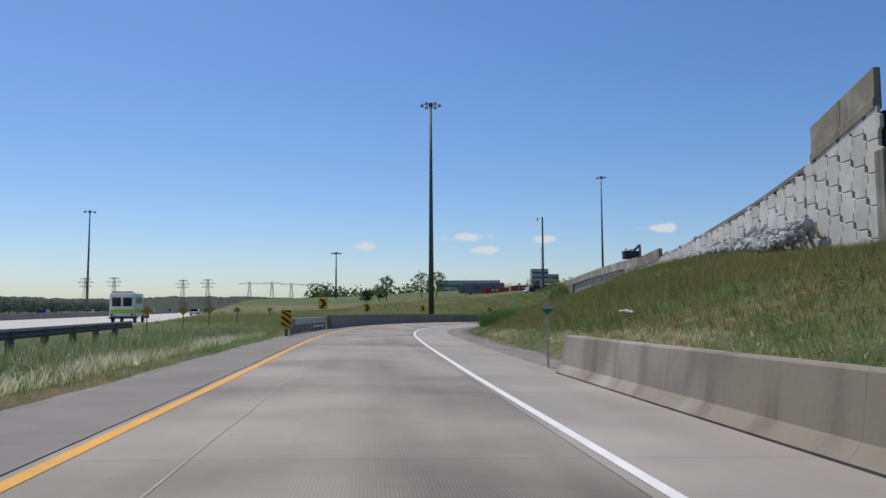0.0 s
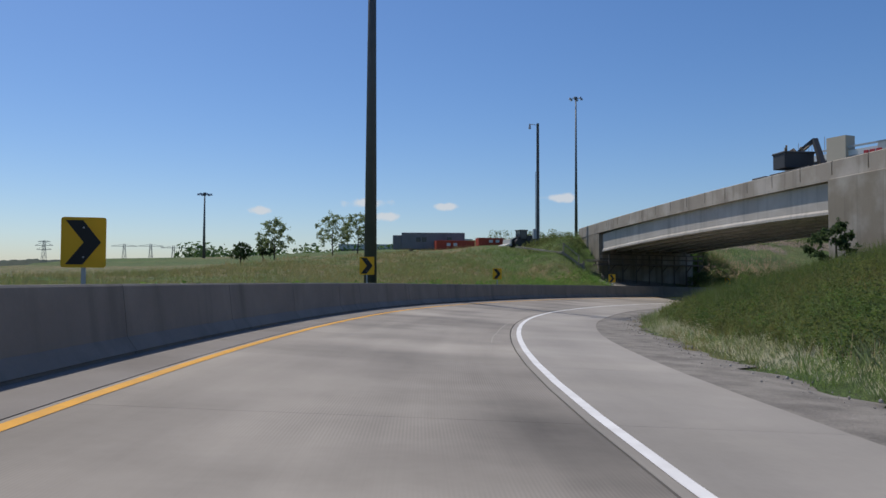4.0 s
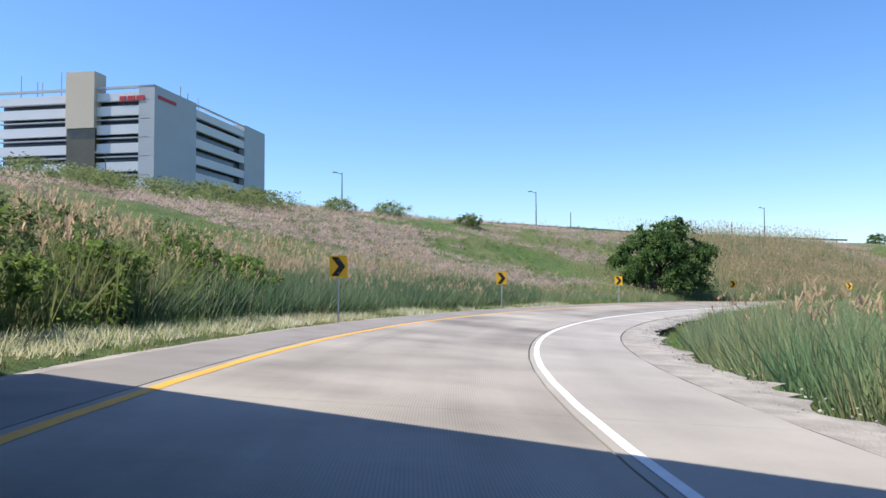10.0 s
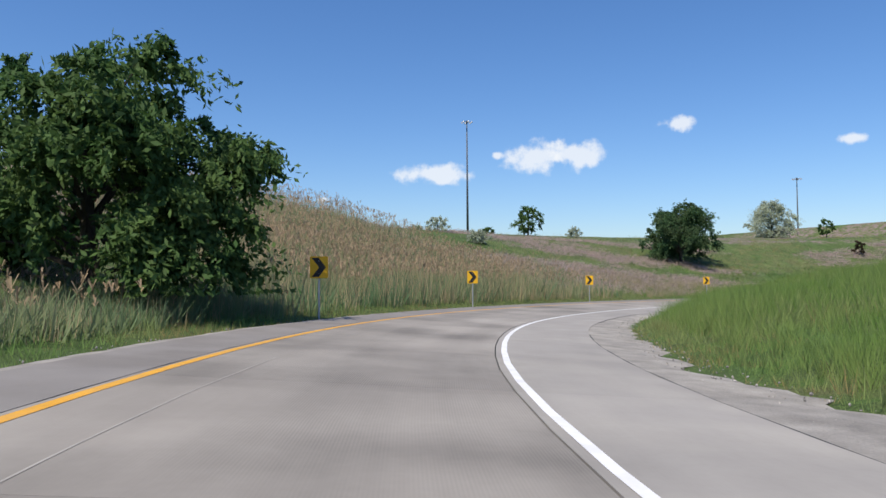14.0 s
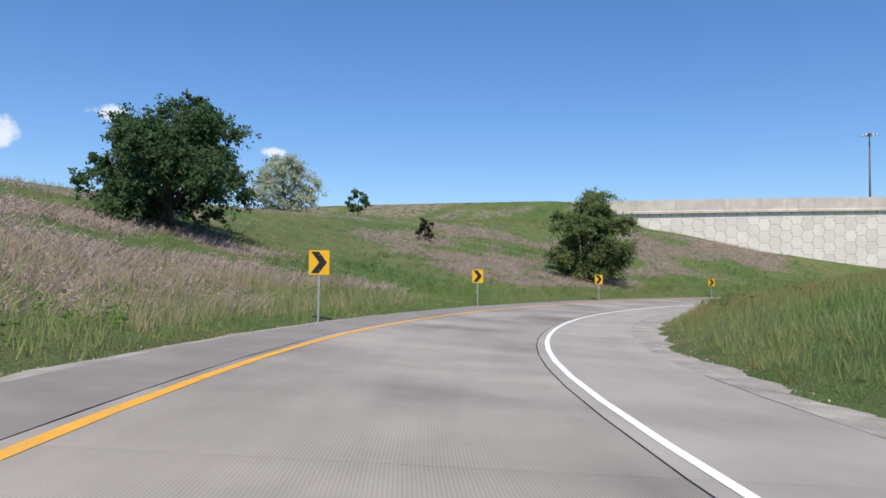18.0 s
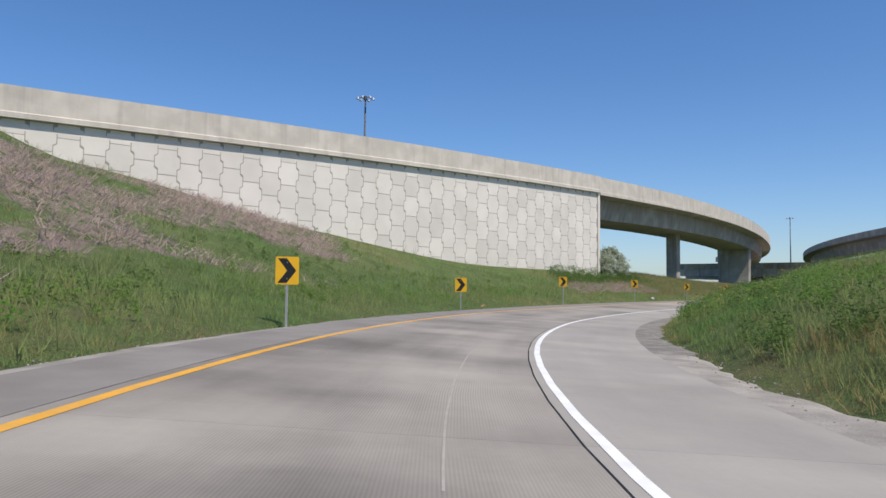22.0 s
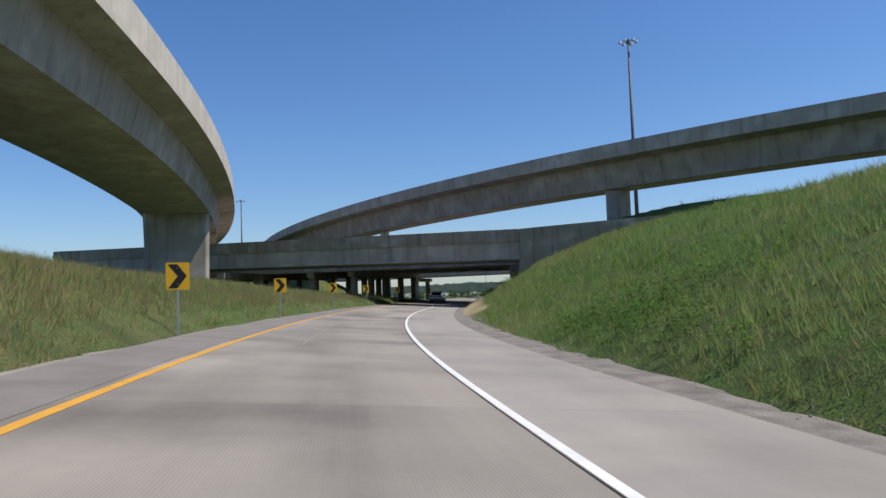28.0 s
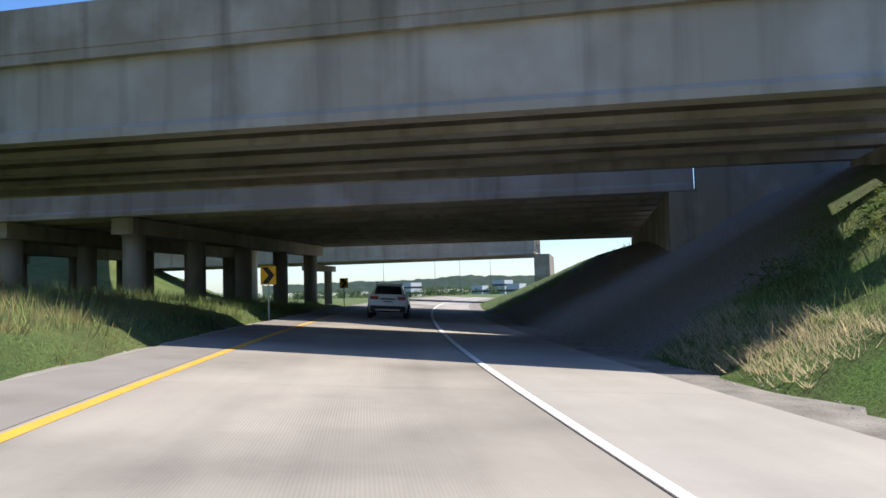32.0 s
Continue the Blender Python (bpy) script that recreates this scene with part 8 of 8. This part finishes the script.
def wooded_ridge(label, cx, cy, radius, a0, a1, tops, seed):
    """A far hill under a closed canopy: rounded crowns side by side on a low swell."""
    na, nr = 260, 18
    aa, rr = np.meshgrid(np.linspace(a0, a1, na), np.arange(nr) * 4.0, indexing="ij")
    a = np.radians(aa)
    x, y = cx + (radius + rr) * np.cos(a), cy + (radius + rr) * np.sin(a)
    top = np.interp(aa, np.linspace(a0, a1, len(tops)), tops)
    z = -1 + top * smooth01(rr, -6, 44) + 3.2 * np.abs(noise2(x, y, seed, 9.0) - .5) * smooth01(rr, 0, 10) + 2.2 * noise2(x, y, seed + 1, 5.0) + 4 * (noise2(x, y, seed + 2, 40.0) - .5)
    v = np.stack([x, y, z], 2).reshape(-1, 3)
    i = (np.arange(na - 1)[:, None] * nr + np.arange(nr - 1)[None]).ravel()
    f = np.stack([i, i + nr, i + nr + 1, i + 1], 1)
    return tagged(raw_mesh("far_woods", v, f, M_LEAF_HAZE), label, "woods", kind="stuff")


wooded_ridge("wooded ridge on the horizon with haze in its colour", 0, 0, 890, 122, 92, (9, 12, 15, 19, 21, 20, 18, 17, 16, 14), 150)
wooded_ridge("low wooded skyline beyond the underpass", 50, -70, 620, 172, 222, (6, 8, 7, 9, 8, 10, 8, 7), 153)
far_woods("far_woods", "dark trees behind the crest", -60, 330, 95, 330, 150, 6, 11, 92, M_LEAF, 2, 40)
far_woods("far_woods", "trees beyond the far overpass", -560, -60, -330, -500, 420, 4, 7, 93, M_LEAF_DARK, -5, 60)
far_woods("far_woods", "scrub along the far side of the highway", -130, 160, -260, 620, 260, 3, 7, 94, M_LEAF_HAZE, 0, 15)
M_LEAF_CREST = leafy("crest_leaves", (0.19, 0.25, 0.11), (0.27, 0.31, 0.15), .6, tint_scale=.6, up=.5)
for x, y, h, sp, lf, sd in ((-12.0, 160.0, 5.4, 2.3, M_LEAF_CREST, 1), (-4.6, 161.5, 5.6, 2.5, M_LEAF_CREST, 2), (-1.4, 162.0, 5.6, 2.4, M_LEAF_CREST, 3), (-17.0, 166.0, 3.0, 1.5, M_LEAF_DARK, 4), (-14.0, 168.0, 3.2, 1.4, M_LEAF_DARK, 5)):
    tree("young_tree", "open-crowned young tree on the crest", x, y, h, sp, lf, 100 + sd, .1, .3, 30, 5000, .11)
for x, y, h, sp, sd in ((150, 196, 3.5, 2.6, 1), (158, 196, 2.6, 2.2, 2), (172, 186, 2.8, 2.6, 3), (198, 165, 2.6, 2.0, 4), (206, 156, 2.4, 2.0, 5), (225, 118, 3.0, 2.2, 6), (236, 104, 3.0, 2.0, 7), (228, 92, 2.6, 1.6, 8)):
    tree("bush", "grey-green bush on the crest", x, y, h * .7, sp, M_LEAF_GREY if sd % 2 else M_LEAF, 200 + sd, .08, .0, 26, 3200, .14)
for x, y, h, sp, lf, sd in ((184.7, 115.1, 2.8, 1.5, M_LEAF_GREY, 1), (176.4, 112.6, 2.2, 1.5, M_LEAF_GREY, 2), (113, 176.7, 2.2, 2.6, M_LEAF_CREST, 3), (106, 179, 2.0, 2.4, M_LEAF_CREST, 5),
                            (120.5, 169.5, 1.8, 1.9, M_LEAF_WILLOW, 6), (200, 88, 2.2, 1.4, M_LEAF_GREY, 9), (97, 183, 2.0, 2.2, M_LEAF_WILLOW, 10)):
    tree("bush", "rounded bush on the crest of the bank", x, y, h * .7, sp, lf, 240 + sd, .07, .0, 26, 3600, .1)
tree("silver_tree", "grey-green tree before the office building", 190, 246, 9, 6, M_LEAF_GREY, 220, .2, .05, 30, 5000, .3)
tree("bush", "tall silver-green shrub on the inner bank", 99.6, -6.7, 3.8, 2.0, M_LEAF_GREY, 221, .1, .0, 40, 15000, .085)
tree("bush", "dark bush before the abutment", 22.5, 98.5, 2.6, 1.6, M_LEAF_DARK, 223, .08, .0, 14, 2500, .13)


# distance haze is put into this steel as a paler, bluish grey
M_PYLON = mat("haze_tinted_pylon_steel", (0.20, 0.225, 0.25), .6, .2, var=.1, bump=0)


def pylon(x, y, h, arms):
    p = thing("pylon", "distant lattice power pylon", "pylon", Matrix.Translation((x, y, 0)), group="power pylons")
    bm = bmesh.new()
    for s in (-1, 1):
        for t in (-1, 1):
            beam(bm, (s * 3, t * 3, -1), (s * .7, t * .7, h), .28, .28)
    for z in (0.25, .5, .72):
        w = 3 - 2.3 * z
        for s in (-1, 1):
            beam(bm, (-w, s * w, h * z), (w, s * w, h * z), .22, .22)
            beam(bm, (-s * w, w, h * z), (s * (w - .5), w, h * (z + .2)), .2, .2)
    part("tower", bm, M_PYLON, p)
    for z, w in arms:
        bm = bmesh.new()
        beam(bm, (-w, 0, h * z), (w, 0, h * z), .35, .5)
        for s in (-1, 1):
            beam(bm, (s * w, 0, h * z), (0, 0, h * min(1, z + .1)), .22, .22)
        part("crossarm", bm, M_PYLON, p)


for x, y, h in ((-391, 822, 36), (-365, 834, 37), (-298, 861, 35), (-272, 869, 36)):
    pylon(x, y, h, ((.74, 7), (.86, 8.5), (.97, 6)))
for x, y, h in ((-227, 882, 33), (-202, 888, 33.5), (-180, 893, 32), (-157, 897, 32), (-146, 899, 30)):
    pylon(x, y, h, ((.93, 13),))


def tower_block(x, y, w, d, h, label, z=0.0):
    t = thing("apartment_building", label, "building", Matrix.Translation((x, y, z)), group="distant buildings")
    bm = bmesh.new()
    box(bm, -w / 2, -d / 2, 0, w / 2, d / 2, h)
    part("wall", bm, M_CLAD_G, t)
    for k in range(int(h / 4)):
        bm = bmesh.new()
        box(bm, -w / 2 - .1, -d / 2 - .1, k * 4 + 2, w / 2 + .1, d / 2 + .1, k * 4 + 3.4)
        part("window_band", bm, M_WIN, t)


tower_block(82, 640, 14, 14, 34, "distant grey apartment tower above the trees")
tower_block(95, 650, 9, 12, 30, "distant grey apartment tower above the trees")
tower_block(20, 600, 50, 18, 23, "long distant apartment block")
for i in range(9):
    tower_block(-400 - 24 * (i % 4), -180 - 20 * i, 9 + 3 * (i % 3), 9, 4 + 3 * (i % 3), "small distant building beyond the underpass", -5)

# ---- columns under the wide overpass ----
for row, top_ in ((28.5, 1.55), (35.0, 1.62), (44.0, 1.74), (54.0, 1.86)):
    bent = thing("pier_bent", "round concrete columns and cap beam under the wide overpass", "bridge pier", group="pier bents under the wide overpass")
    for k in range(5):
        x, y = on_c(row, 16.5 + k * 5.5)
        bm = bmesh.new()
        bar(bm, (x, y, gz1(x, y) - .5), (x, y, top_ - .7), .5, seg=14)
        part("column", bm, M_CONC_GIRDER, bent, smooth=True)
    bm = bmesh.new()
    beam(bm, (*on_c(row, 15.6), top_ - .36), (*on_c(row, 39.8), top_ - .36), 1.1, .72)
    part("cap_beam", bm, M_CONC_GIRDER, bent)
for row in (39.5, 41.0):
    bent = thing("pier_bent", "concrete columns with a cap beam under the ramp overpass", "bridge pier")
    for w in (2.0, 8.9) if row < 40 else (77.0, 70.5):
        x, y = on_c(row, w)
        bm = bmesh.new()
        bar(bm, (x, y, gz1(x, y) - .5), (x, y, .9), .5, seg=14)
        part("column", bm, M_CONC, bent, smooth=True)
    w0_, w1_ = (1.0, 9.0) if row < 40 else (69.5, 78.5)
    bm = bmesh.new()
    beam(bm, (*on_c(row, w0_), 1.2), (*on_c(row, w1_), 1.2), 1.1, .7)
    part("cap_beam", bm, M_CONC, bent)

# ---- small fair-weather clouds, far beyond the horizon ----
def cloud_material():
    m = bpy.data.materials.new("cloud")
    m.use_nodes = True
    n, l = m.node_tree.nodes, m.node_tree.links
    n.clear()
    out = n.new("ShaderNodeOutputMaterial")
    mix, tr, em = n.new("ShaderNodeMixShader"), n.new("ShaderNodeBsdfTransparent"), n.new("ShaderNodeEmission")
    em.inputs["Color"].default_value = (0.93, 0.96, 1.0, 1)
    em.inputs["Strength"].default_value = 0.95
    uv = n.new("ShaderNodeUVMap")
    uv.uv_map = "sky"
    geo = n.new("ShaderNodeNewGeometry")
    dist = n.new("ShaderNodeVectorMath")
    dist.operation = 'LENGTH'
    l.new(uv.outputs[0], dist.inputs[0])
    tex = n.new("ShaderNodeTexNoise")
    tex.inputs["Scale"].default_value = 0.011
    tex.inputs["Detail"].default_value = 6.0
    tex.inputs["Roughness"].default_value = 0.55
    l.new(geo.outputs["Position"], tex.inputs["Vector"])
    a = n.new("ShaderNodeMath")
    a.operation = 'MULTIPLY_ADD'
    a.inputs[1].default_value = -0.62
    l.new(dist.outputs["Value"], a.inputs[0])
    l.new(tex.outputs["Fac"], a.inputs[2])
    r = n.new("ShaderNodeMapRange")
    r.interpolation_type = 'SMOOTHSTEP'
    r.inputs["From Min"].default_value = 0.02
    r.inputs["From Max"].default_value = 0.30
    r.inputs["To Max"].default_value = 0.8
    l.new(a.outputs[0], r.inputs["Value"])
    l.new(r.outputs[0], mix.inputs[0])
    l.new(tr.outputs[0], mix.inputs[1])
    l.new(em.outputs[0], mix.inputs[2])
    l.new(mix.outputs[0], out.inputs["Surface"])
    return m


M_CLOUD = cloud_material()
CLOUDS = [(89.3, 5.5, 4, .9), (87.8, 4.5, 2.4, .7), (74.6, 5.9, 3.6, .7), (97.1, 4.8, 1.8, .6), (83.3, 5.3, 2.2, .6),
          (-15.2, 7.9, 7, 1.6), (-22.6, 9.1, 5.2, 2.6), (-25.6, 9.2, 5.4, 2.6), (-33.3, 11.2, 3.2, 1.4), (-6.3, 5.9, 1.2, .6), (-19.6, 9.3, 1.2, .7), (-44.5, 9.3, 2.4, .8)]
for az, el, w, hh in CLOUDS:
    dist = 3400.0
    a, e = math.radians(az), math.radians(el)
    c = Vector((70 + dist * math.cos(a), 40 + dist * math.sin(a), dist * math.tan(e)))
    rt = Vector((math.sin(a), -math.cos(a), 0)) * dist * math.radians(w) * .62
    up = Vector((0, 0, 1)) * dist * math.radians(hh) * .7
    ob = mesh_ob("cloud", [c - rt - up, c + rt - up, c + rt + up, c - rt + up], [(0, 1, 2, 3)], M_CLOUD)
    lay = ob.data.uv_layers.new(name="sky")
    for k, q in enumerate(((-1, -1), (1, -1), (1, 1), (-1, 1))):
        lay.data[k].uv = q
    tagged(ob, "small white fair-weather cloud low in the sky", "cloud", kind="structure")
